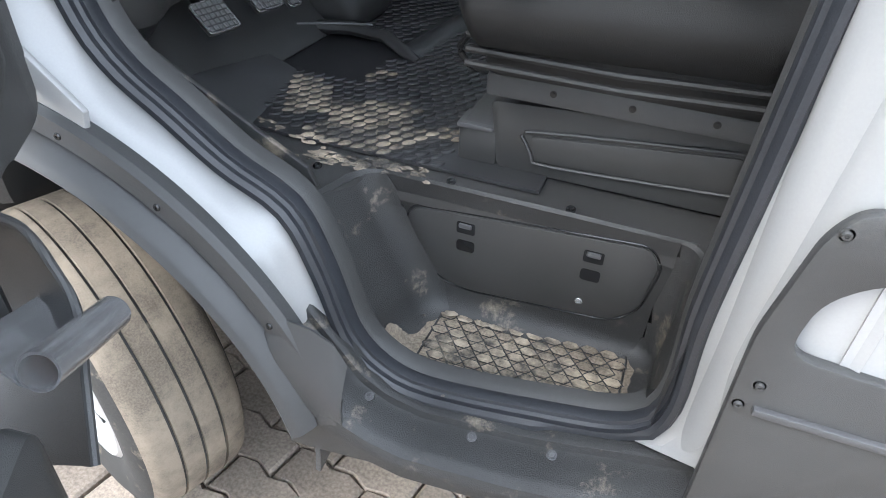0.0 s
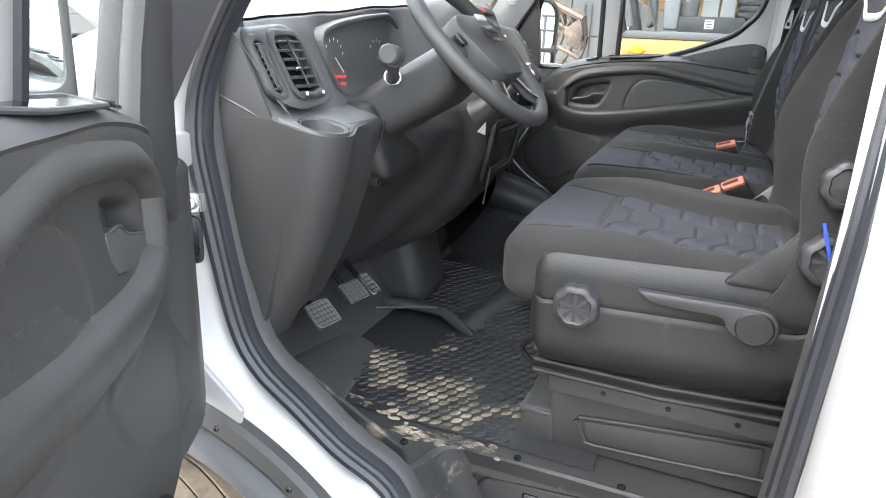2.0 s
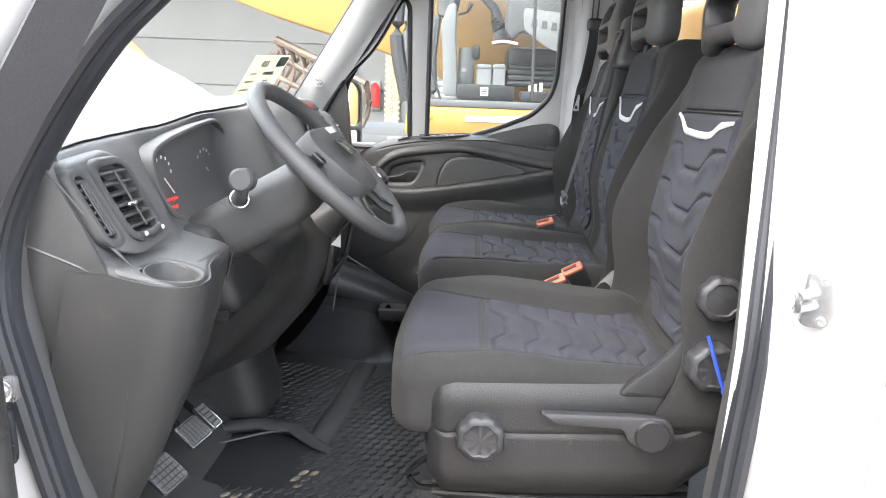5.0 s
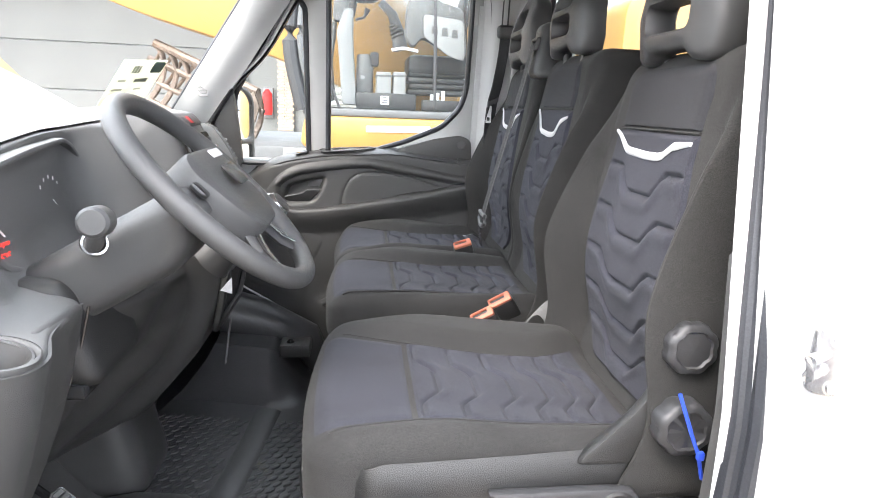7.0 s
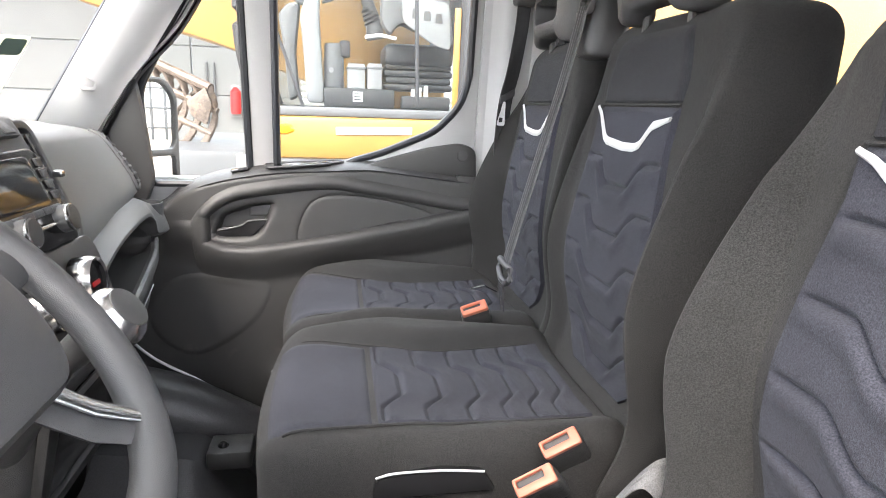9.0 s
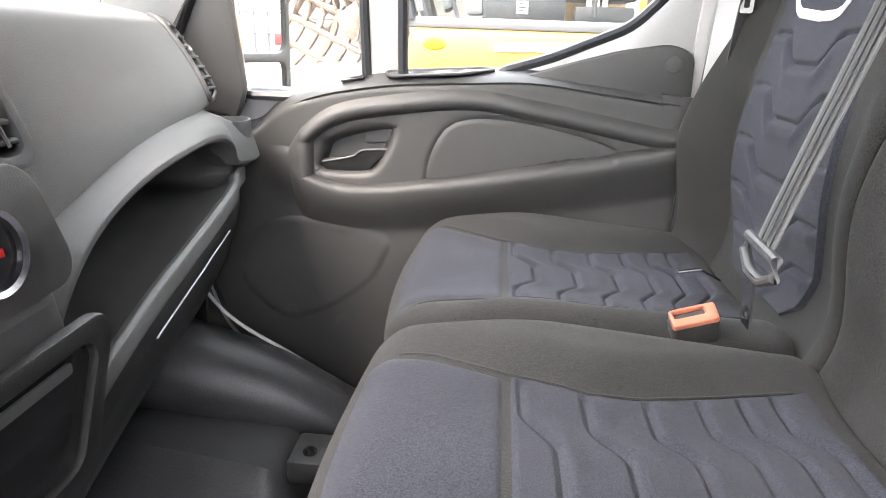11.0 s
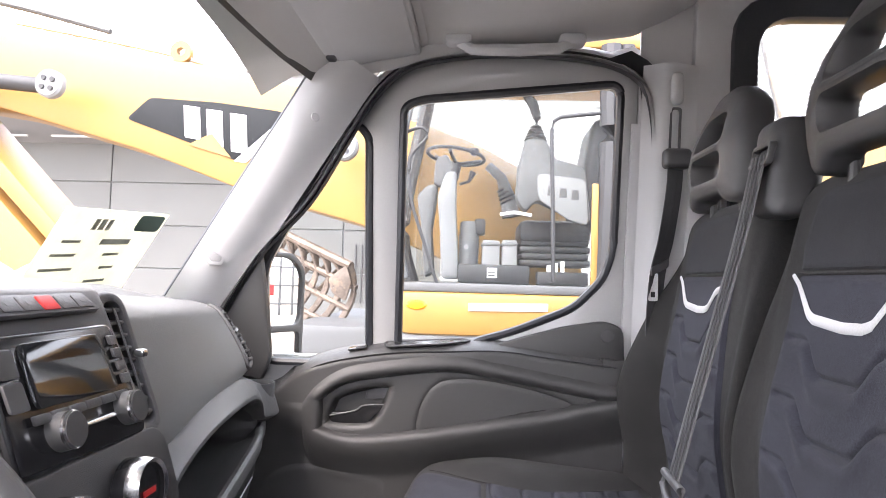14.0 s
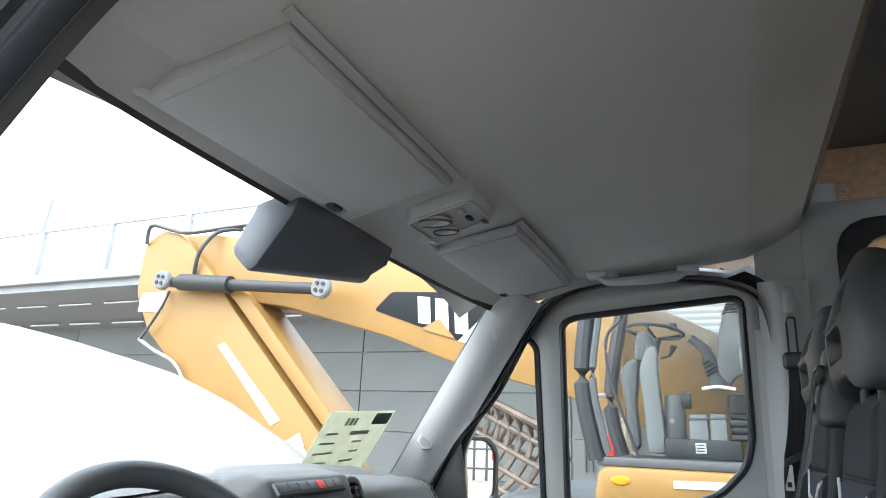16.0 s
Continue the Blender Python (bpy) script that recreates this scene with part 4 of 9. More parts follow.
part("hub", lathe([(0, 0.115), (0.03, 0.115), (0.045, 0.10), (0.06, 0.07), (0.085, 0.06), (0.09, 0.045)], 32), PLASTIC, wheel, at=WHEEL)


# ---------------------------------------------------------------- seats
def seat_back_x(y, z, bolster, lay, hw):
    """Front face of a backrest in seat space: y from its middle, z above the cushion."""
    t = min(1.0, abs(y) / hw)
    x = 0.545 + lay + 0.165 * z + 0.05 * hump(z - 0.05, 0.12)
    return x - bolster[y > 0] * max(0, (t - 0.76) / 0.24) ** 1.2 * (1 - 0.75 * max(0, (z - 0.42) / 0.2))


def wave(y, w):
    """The stitched wave that crosses the inserts: flat in the middle, stepped at the sides."""
    t = abs(y) / w
    k = min(1.0, max(0.0, (t - 0.24) / 0.36))
    return k * k * (3 - 2 * k) + 0.15 * max(0.0, t - 0.6)


def ease(x, w):
    x = min(1.0, max(0.0, x / w))
    return x * x * (3 - 2 * x)


def make_seat(seat, top, cushion, near, far, yb, hw, bolster, trim_half, driver=False, lay=0.03):
    """A seat: cushion from cushion[0] to cushion[1] in y; near and far bound its insert along x; backrest round yb."""
    y0, y1 = cushion
    ym, hc = (y0 + y1) / 2, (y1 - y0) / 2

    def cushion_top(x, y):
        lo, hi = table(x, near), table(x, far)
        out = max(lo - y, y - hi)
        z = 0.024 * ease(out + 0.012, 0.07) * ease(x - 0.06, 0.22) - 0.010 * ease(0.05 - out, 0.12)
        return z - 0.022 * max(0, min(1, (x - 0.30) / 0.25)) - 0.02 * max(0, (0.16 - x) / 0.08) ** 2

    def deform(x, y, z):
        px = 0.355 + x
        lift = cushion_top(px, ym + y) if z > 0 else 0.0
        nose = 0.02 * (1 - (y / hc) ** 2) * max(0, (0.2 - px) / 0.12)
        return Vector((px - nose, ym + y, top - 0.075 + z + lift * (z / 0.075)))
    part("cushion", block((0.262, hc, 0.075), 0.045, (52, 60, 14), deform), CLOTH, seat)
    lines = [0.262, 0.325, 0.388, 0.445, 0.492, 0.532]

    def insert(u, v):
        x = lerp(0.248, 0.575, u)
        lo, hi = table(x, near), table(x, far)
        y = lerp(lo, hi, v)
        mid, half = (lo + hi) / 2, (hi - lo) / 2
        z = cushion_top(x, y) + 0.005
        fade = min(1, max(0, (0.97 - abs(2 * v - 1)) / 0.10))
        for k in lines:
            off = x - k - 0.030 * (1 - wave(y - mid, half))
            z -= 0.0062 * hump(off, 0.0042) * fade
            z += 0.0030 * hump(off - 0.013, 0.013) * fade
        edge = min(u * 1.2, v * 1.5, (1 - v) * 1.5)
        z -= 0.0085 * max(0, 1 - edge / 0.03)
        return Vector((x, y, top + z))
    part("cushion_insert", sheet(insert, 180, 80), CLOTH_BLUE, seat, "dark blue quilted cloth insert with wavy seams")

    def front(u, v):
        x = lerp(0.098, 0.246, u)
        y = lerp(table(x, near), table(x, far), v)
        z = cushion_top(x, y) + 0.004 - 0.035 * max(0, (0.135 - x) / 0.04) ** 2 * 0.8
        nose = 0.02 * (1 - ((y - ym) / hc) ** 2) * max(0, (0.2 - x) / 0.12)
        return Vector((x - nose, y, top + z - 0.008 * max(0, 1 - min(u, 1 - u, v, 1 - v) / 0.05)))
    part("cushion_front", sheet(front, 28, 50), CLOTH_BLUE, seat)
    # seams that run along the bolsters to the front
    for curve, s in ((near, 1), (far, -1)):
        pts = [(lerp(0.10, 0.56, k / 40), table(lerp(0.10, 0.56, k / 40), curve)) for k in range(41)]
        part("piping", tube([Vector((x, y, top + cushion_top(x, y) + 0.0005 - 0.035 * max(0, (0.135 - x) / 0.04) ** 2 * 0.8)) for x, y in pts[2:]], 0.0022, 6), CLOTH, seat)
    # backrest
    H = 0.585 if driver else 0.615

    def back(x, y, z):
        h = z + H / 2 - 0.035
        taper = 1 - 0.20 * max(0, (h - 0.22) / 0.36) ** 1.4
        yy = y * taper
        if x < 0.02:
            fx = seat_back_x(yy, h, bolster, lay, hw)
            xx = fx + (x + 0.07)
        else:
            xx = seat_back_x(0, h, (0, 0), lay, hw) + 0.04 + (x + 0.07)
        return Vector((xx, yb + yy, top - 0.04 + h))
    part("backrest", block((0.07, hw, H / 2 + 0.035), 0.05, (12, 60, 54), back), CLOTH, seat)
    drop = 0.020 if driver else 0.0
    rows = [0.055, 0.12, 0.195, 0.275, 0.35]
    wide = trim_half / 0.125

    def half_at(h):
        return wide * table(h, [(0.02, 0.085), (0.05, 0.125), (0.10, 0.152), (0.17, 0.160), (0.25, 0.155), (0.33, 0.143), (0.41, 0.128), (0.475, 0.128)])

    def binsert(u, v):
        h = lerp(0.02, 0.474 - drop, u)
        half = half_at(h)
        y = lerp(-half, half, v)
        x = seat_back_x(y, h, bolster, lay, hw) - 0.009
        fade = min(1, max(0, (0.97 - abs(2 * v - 1)) / 0.10))
        for k in rows:
            off = h - k - 0.040 * wave(y, half)
            x += 0.0085 * hump(off, 0.0045) * fade
            x -= 0.0045 * hump(off + 0.015, 0.014) * fade
        edge = min(u, 1 - u, v * 1.5, (1 - v) * 1.5)
        x += 0.0105 * max(0, 1 - edge / 0.02)
        return Vector((x, yb + y, top - 0.04 + h))
    part("backrest_insert", sheet(binsert, 210, 80), CLOTH_BLUE, seat, "dark blue quilted backrest insert with wavy seams")

    def shoulder(u, v):
        h = lerp(0.478 - drop, H - 0.022, u)
        half = wide * table(h, [(0.478, 0.128), (0.51, 0.132), (0.54, 0.124), (H - 0.022, 0.104)])
        y = lerp(-half, half, v)
        x = seat_back_x(y, h, bolster, lay, hw) - 0.007 + 0.02 * max(0, (u - 0.75) / 0.25) ** 2
        return Vector((x + 0.009 * max(0, 1 - min(u, 1 - u, v, 1 - v) / 0.04), yb + y, top - 0.04 + h))
    part("shoulder_panel", sheet(shoulder, 30, 40), CLOTH_FRONT, seat, "smooth dark cloth shoulder panel")
    # pale trim under the shoulder panel
    q = trim_half
    crown = [(-1.0, 0.472), (-0.86, 0.460), (-0.60, 0.424), (-0.50, 0.418), (0.0, 0.412), (0.30, 0.413), (0.42, 0.418), (0.62, 0.446), (1.0, 0.457)]

    def trim(u, v):
        t = lerp(-1, 1, u)
        h = table(-t, crown) - drop + (0.42 * (0.466 - table(-t, crown)) if driver else 0.0) + lerp(-0.006, 0.006, v) * (0.55 + 0.45 * ease(0.98 - abs(t), 0.35)) * 1.1
        return Vector((seat_back_x(t * q, h, bolster, lay, hw) - 0.0135 + 0.003 * (2 * v - 1) ** 2, yb + t * q, top - 0.04 + h))
    part("trim", sheet(trim, 60, 6, 0.003), PIPING, seat, "silver grey trim strip below the shoulder panel")
    seam = [Vector((seat_back_x(y, 0.476 - drop, bolster, lay, hw) - 0.003, yb + y, top - 0.04 + 0.476 - drop)) for y in (lerp(-q * 1.02, q * 1.02, k / 30) for k in range(31))]
    part("seam", tube(seam, 0.0020, 6), CLOTH, seat)
    # headrest with two slots
    hx = 0.645 + lay

    def ears(h):
        return table(h, [(0, 0.118), (0.035, 0.134), (0.085, 0.136), (0.14, 0.122), (0.185, 0.098), (0.212, 0.064), (0.225, 0.026)])
    hs = [0, 0.016, 0.04, 0.08, 0.12, 0.155, 0.18, 0.2, 0.214, 0.222, 0.225]
    outline = [(-ears(h), h) for h in hs] + [(ears(h), h) for h in hs[::-1]] + [(0.075, 0.0), (0.062, 0.020), (-0.062, 0.020), (-0.075, 0.0)]
    slots = [rounded([(-0.070, 0.050), (0.070, 0.050), (0.073, 0.092), (-0.073, 0.092)], 0.016), rounded([(-0.071, 0.114), (0.071, 0.114), (0.050, 0.170), (-0.050, 0.170)], 0.020)]
    base = top + (0.520 if driver else 0.562)
    part("headrest", plate(outline, slots, lambda a, b, d: (hx + d * (1 - 0.5 * max(0, b - 0.15) / 0.1) + 0.16 * b - 0.030 * hump(b - 0.10, 0.09) + 1.5 * a * a, yb + a, base + b), -0.030, 0.030, 0.014), MATT, seat, "dark grey moulded headrest with two open slots", smooth=50)
    for s in (-0.07, 0.07):
        part("post", tube([(hx + 0.01, yb + s, top + 0.47), (hx + 0.012, yb + s, base + 0.03)], 0.007), PLASTIC, seat)


driver_seat = thing("driver_seat", "black and dark blue cloth driver's seat on a suspension base", "seat")
make_seat(driver_seat, 1.195, (0.278, 0.775), [(0.10, 0.310), (0.16, 0.322), (0.25, 0.335), (0.40, 0.332), (0.575, 0.350)],
          [(0.10, 0.715), (0.16, 0.680), (0.26, 0.634), (0.33, 0.612), (0.42, 0.602), (0.50, 0.610), (0.575, 0.650)], 0.505, 0.25, (0.11, 0.11), 0.138, True, 0.022)
seat_group = "front passenger seats"
middle_seat = thing("passenger_seat", "black and dark blue cloth middle bench seat with belt tower", "seat", seat_group)
make_seat(middle_seat, 1.205, (0.925, 1.371), [(0.10, 0.952), (0.35, 0.958), (0.575, 0.995)],
          [(0.10, 1.285), (0.17, 1.280), (0.247, 1.250), (0.33, 1.226), (0.38, 1.230), (0.46, 1.256), (0.575, 1.300)], 1.108, 0.242, (0.11, 0.045), 0.127)
outer_seat = thing("passenger_seat", "black and dark blue cloth outer bench seat beside the door", "seat", seat_group)
make_seat(outer_seat, 1.205, (1.377, 1.842), [(0.10, 1.412), (0.16, 1.432), (0.24, 1.451), (0.35, 1.452), (0.575, 1.480)],
          [(0.10, 1.800), (0.16, 1.762), (0.235, 1.711), (0.29, 1.680), (0.33, 1.672), (0.40, 1.688), (0.47, 1.722), (0.575, 1.772)], 1.580, 0.235, (0.045, 0.12), 0.124)

# base of the driver's seat
base = part("seat_base", plate(rounded([(0.205, 0.69), (0.66, 0.69), (0.66, 0.845), (0.185, 0.815)], 0.015), [], lambda a, b, d: (a, 0.40 + d, b), 0.0, 0.40, 0.006), PLASTIC, driver_seat, "black plastic seat pedestal with a recessed panel")
part("panel", plate(rounded([(0.262, 0.765), (0.60, 0.80), (0.60, 0.735), (0.275, 0.72)], 0.012), [], lambda a, b, d: (a, 0.40 - d, b), 0.0, 0.004, 0.002), PLASTIC, base)
part("panel_rim", tube([(0.61, 0.3955, 0.735), (0.30, 0.3955, 0.716), (0.268, 0.3955, 0.73), (0.255, 0.3955, 0.758), (0.272, 0.3955, 0.775), (0.61, 0.3955, 0.81)], 0.003, 6, samples=40), MATT, base)
part("pocket", box((0.13, 0.40, 0.685), (0.205, 0.60, 0.765), 0.008), PLASTIC, base)
part("pocket_flap", box((0.128, 0.396, 0.755), (0.195, 0.46, 0.765), 0.003), KNOB, base)
part("rail", box((0.19, 0.345, 0.845), (0.66, 0.40, 0.885), 0.008), MATT, driver_seat)
part("rail", box((0.19, 0.70, 0.845), (0.66, 0.76, 0.885), 0.008), MATT, driver_seat)
part("suspension", box((0.18, 0.335, 0.875), (0.64, 0.74, 0.975), 0.03), SHIELD, driver_seat)
for k in range(3):
    part("bellows", tube([(0.165, 0.315, 0.905 + 0.022 * k), (0.40, 0.31, 0.905 + 0.022 * k), (0.62, 0.325, 0.91 + 0.022 * k)], 0.006, 8), SHIELD, driver_seat)
for x in (0.30, 0.42, 0.54):
    part("bolt", moved(bolt_head(0.004, 0.003), facing((x, 0.344, 0.868), (0, -1, 0))), GLOSS, driver_seat)


def shield(u, v):
    x = lerp(0.155, 0.66, u)
    lo = table(u, [(0, 0.965), (0.06, 0.938), (0.85, 0.945), (1, 1.02)])
    hi = table(u, [(0, 1.145), (0.08, 1.162), (1, 1.178)])
    return Vector((x, 0.258 + 0.045 * max(0, 1 - v * 3) ** 2 + 0.012 * max(0, v * 6 - 5) ** 2 + 0.02 * u * u + 0.03 * max(0, (0.06 - u) / 0.06) ** 2 + 0.004 * (0.60 < v < 0.63), lerp(lo, hi, v)))


side = part("side_shield", sheet(shield, 60, 40, 0.025), SHIELD, driver_seat, "dark grey plastic seat side shield with controls")
part("hinge_cover", plate(rounded([(0.46, 1.155), (0.57, 1.155), (0.66, 1.165), (0.66, 1.26), (0.62, 1.29), (0.575, 1.28), (0.545, 1.235)], 0.02), [], lambda a, b, d: (a, 0.262 + d + 0.02 * (a - 0.4), b), 0, 0.02, 0.005), SHIELD, side)


def knob(name, p, r, mat, parent, d=(0, -1, 0), lobes=8, depth=0.03):
    def prof(u, v):
        a = 2 * math.pi * u
        rr = r * (1 - 0.075 * (0.5 + 0.5 * math.cos(lobes * a)) ** 2)
        s = v * 5
        return Vector((0, 0, depth)) if v > 0.99 else Vector((rr * table(s, [(0, 1.0), (1, 1.0), (2, 0.93), (3, 0.72), (4, 0.66), (5, 0)]) * math.cos(a), rr * table(s, [(0, 1.0), (1, 1.0), (2, 0.93), (3, 0.72), (4, 0.66), (5, 0)]) * math.sin(a), depth * table(s, [(0, 0), (1, 0.75), (2, 0.95), (3, 1.0), (4, 0.9), (5, 1)])))
    return part(name, moved(sheet(prof, 64, 6, closed_u=True), facing(p, d)), mat, parent, smooth=60)


knob("height_knob", (0.243, 0.262, 1.078), 0.041, KNOB_DARK, side)
knob("lumbar_knob", (0.600, 0.266, 1.335), 0.037, KNOB_DARK, driver_seat)
knob("recline_knob", (0.598, 0.255, 1.225), 0.040, KNOB_DARK, side)
part("lever", plate(rounded([(0.335, 1.128), (0.50, 1.13), (0.545, 1.128), (0.56, 1.10), (0.55, 1.072), (0.515, 1.066), (0.482, 1.085), (0.475, 1.105), (0.36, 1.108)], 0.012), [], lambda a, b, d: (a, 0.262 - d, b), 0.0, 0.018, 0.005), KNOB_DARK, side, "dark grey height lever")
part("lever_cap", lathe([(0, 0.004), (0.026, 0.004), (0.029, 0)], 32, facing((0.521, 0.243, 1.098), (0, -1, 0))), SHIELD, side)
front_wheel = part("front_knob", lathe([(0, 0.022), (0.030, 0.022), (0.041, 0.018), (0.042, 0.012), (0.042, -0.012), (0.041, -0.018), (0.030, -0.022), (0, -0.022)], 40, facing((0.088, 0.520, 1.000), (-1, 0, 0))), GLOSS, driver_seat, "black ribbed adjusting wheel under the cushion")
for k in range(28):
    a = 2 * math.pi * k / 28
    part("rib", tube([(0.072, 0.520 + 0.043 * math.cos(a), 1.0 + 0.043 * math.sin(a)), (0.104, 0.520 + 0.043 * math.cos(a), 1.0 + 0.043 * math.sin(a))], 0.0020, 5), PLASTIC, front_wheel)
part("stem", tube([(0.10, 0.520, 1.0), (0.20, 0.520, 1.0)], 0.012, 10), PLASTIC, driver_seat)
part("pan_front", box((0.15, 0.32, 0.97), (0.22, 0.74, 1.075), 0.02), PLASTIC, driver_seat)
part("slide_bar", tube([(0.19, 0.40, 0.965), (0.150, 0.42, 0.930), (0.112, 0.438, 0.885), (0.125, 0.440, 0.858), (0.145, 0.440, 0.850), (0.21, 0.44, 0.852)], 0.006, 10, samples=30), GLOSS, driver_seat, "black bent slide bar under the seat front")
part("cushion_pan", box((0.13, 0.30, 1.06), (0.62, 0.76, 1.14), 0.03), PLASTIC, driver_seat)
part("lining_patch", box((0.60, 0.42, 0.875), (0.66, 0.47, 0.945), 0.006), PIPING, driver_seat, "pale grey carpet offcut behind the pedestal")
cable_tie = part("cable_tie", join(tube([(0.575, 0.215, 1.285), (0.592, 0.206, 1.235), (0.604, 0.203, 1.205), (0.618, 0.21, 1.165)], 0.0028, 8), box((0.601, 0.197, 1.198), (0.611, 0.205, 1.21), 0.002)), BLUE_TIE, driver_seat, "blue nylon cable tie")

# bench base
bench_base = thing("bench_base", "black bench seat pedestal with a storage lip", "seat base", "")
part("box", plate(rounded([(0.16, 0.69), (0.62, 0.69), (0.62, 1.06), (0.14, 1.06)], 0.02), [], lambda a, b, d: (a, 0.93 + d, b), 0.0, 0.89, 0.01), PLASTIC, bench_base)
part("tray_lip", tube([(0.245, 0.915, 1.148), (0.27, 0.912, 1.156), (0.33, 0.91, 1.158), (0.39, 0.912, 1.152)], 0.0018, 8, samples=20), PIPING, bench_base)
part("tray", plate(rounded([(0.245, 1.146), (0.33, 1.157), (0.39, 1.151), (0.41, 1.12), (0.24, 1.115)], 0.01), [], lambda a, b, d: (a, 0.914 + d, b), 0.0, 0.02, 0.003), GLOSS, bench_base)
part("pan", box((0.12, 0.93, 1.05), (0.62, 1.82, 1.09), 0.012), PLASTIC, bench_base)

# belt tower, belts and buckles
tower = part("belt_tower", block((0.038, 0.046, 0.078), 0.024, (10, 12, 16), lambda x, y, z: Vector((0.680 + x + 0.20 * z, 1.335 + y * (1 - 1.6 * max(0, z)) + 0.25 * z, 1.800 + z))), MATT, middle_seat, "dark grey belt outlet tower on the backrest")
part("belt_mouth", plate(rect(-0.030, -0.018, 0.030, 0.018, 0.008), [rect(-0.024, -0.010, 0.024, 0.010, 0.004)], lambda a, b, d: (0.645 - d + 0.25 * b, 1.325 + a, 1.815 + b), 0, 0.012, 0.003), PLASTIC, tower)


def strap(points, width, mat, name, label, cat, turn=(0, 1, 0)):
    pts = smooth_loop(points, 50, False)
    w = Vector(turn).normalized() * width / 2
    bm = sheet(lambda u, v: pts[int(round(u * 49))] + w * lerp(-1, 1, v) + Vector((-0.0015, 0, 0)) * math.cos(v * math.pi * 6) * 0.6, 50, 13, 0.002)
    return tagged(part(name, bm, mat), label, cat)


belt = strap([(0.636, 1.325, 1.815), (0.612, 1.327, 1.70), (0.578, 1.333, 1.56), (0.545, 1.343, 1.42), (0.524, 1.350, 1.325)], 0.047, BELT, "seat_belt", "grey webbing belt hanging from the middle seat", "seat belt")
for off in (-0.0115, 0.0, 0.0115):
    line_pts = smooth_loop([(0.633, 1.325 + off, 1.815), (0.609, 1.327 + off, 1.70), (0.575, 1.333 + off, 1.56), (0.542, 1.343 + off, 1.42), (0.521, 1.350 + off, 1.325)], 50, False)
    part("stripe", sheet(lambda u, v: line_pts[int(round(u * 49))] + Vector((-0.0008, lerp(-0.0030, 0.0030, v), 0)), 50, 3, 0.0006), BELT_DARK, belt)
tongue = part("tongue_frame", tube([(0.522, 1.392, 1.330), (0.521, 1.308, 1.326), (0.520, 1.304, 1.308), (0.519, 1.332, 1.294), (0.519, 1.368, 1.296), (0.521, 1.394, 1.312)], 0.0065, 10, True), KNOB, belt, "grey belt tongue grip")
part("tongue_blade", plate(rounded([(-0.014, -0.036), (0.012, -0.036), (0.016, 0.03), (-0.016, 0.03)], 0.004), [rect(-0.007, -0.026, 0.006, -0.010, 0.002)], lambda a, b, d: (0.516 + d - 0.1 * b, 1.352 + a, 1.268 + b), 0, 0.003), CHROME, belt)
side_belt = strap([(0.646, 1.762, 1.885), (0.643, 1.766, 1.82), (0.630, 1.772, 1.72), (0.614, 1.785, 1.62), (0.612, 1.812, 1.40), (0.612, 1.84, 1.1)], 0.046, BELT_DARK, "seat_belt", "dark webbing belt hanging on the door pillar", "seat belt", (0.8, 0.5, 0))
part("loop", block((0.030, 0.018, 0.022), 0.012, (8, 6, 8), m=Matrix.Translation((0.646, 1.757, 1.893))), PLASTIC, side_belt)
part("clip", plate(rect(-0.026, -0.006, 0.026, 0.012, 0.004), [], lambda a, b, d: (0.617 + a * 0.8, 1.772 + a * 0.3 - d, 1.655 + b + a * 0.4), 0, 0.006, 0.002), KNOB, side_belt)
part("tongue_blade", plate(rect(-0.010, -0.03, 0.010, 0.03, 0.004), [rect(-0.005, -0.022, 0.005, -0.01, 0.002)], lambda a, b, d: (0.605 + a, 1.778 - d, 1.615 + b), 0, 0.003), PIPING, side_belt)


def buckle(p, d, along, label):
    """A belt buckle whose button faces d, its long side lying along the given direction."""
    b = thing("belt_buckle", label, "belt buckle", "belt buckles")
    n = Vector(d).normalized()
    e = (Vector(along) - n * n.dot(Vector(along))).normalized()
    side_e = n.cross(e)
    m = Matrix.Translation(p) @ Matrix((side_e, e, n)).transposed().to_4x4()
    part("housing", moved(block((0.013, 0.029, 0.045), 0.007, (6, 10, 10)), m @ Matrix.Translation((0, 0, -0.040))), PLASTIC, b)
    part("button", moved(plate(rect(-0.012, -0.027, 0.012, 0.027, 0.004), [rect(-0.001, -0.022, 0.008, 0.014, 0.002)], lambda x, y, t: (x, y, t), 0.0, 0.012, 0.003), m), ORANGE, b, "faded orange release button")
    part("slot", moved(box((-0.002, -0.023, -0.004), (0.009, 0.015, 0.004), 0), m), GLOSS, b)
    return b


buckle((0.470, 1.374, 1.226), (-0.28, -0.55, 0.78), (1.0, 0.05, 0.22), "belt buckle with a faded orange button between the bench seats")
buckle((0.487, 0.892, 1.198), (-0.45, -0.60, 0.65), (0.85, -0.10, 0.50), "belt buckle with a faded orange button beside the middle seat")
buckle((0.437, 0.838, 1.180), (-0.45, -0.60, 0.65), (0.85, -0.10, 0.50), "belt buckle with a faded orange button beside the driver's seat")
strap([(0.50, 0.80, 1.14), (0.56, 0.78, 1.22), (0.60, 0.77, 1.15)], 0.046, BELT, "seat_belt", "grey webbing lap belt beside the driver's seat", "seat belt", (0.6, 0.2, 0.6))
part("pull_tab", tube([(0.50, 1.56, 1.218), (0.53, 1.555, 1.226), (0.56, 1.56, 1.21)], 0.006, 8, flat=0.3), GLOSS, outer_seat)


# ---------------------------------------------------------------- dashboard
dash = thing("dashboard", "dark grey moulded dashboard with vents, radio and cup holders", "dashboard")

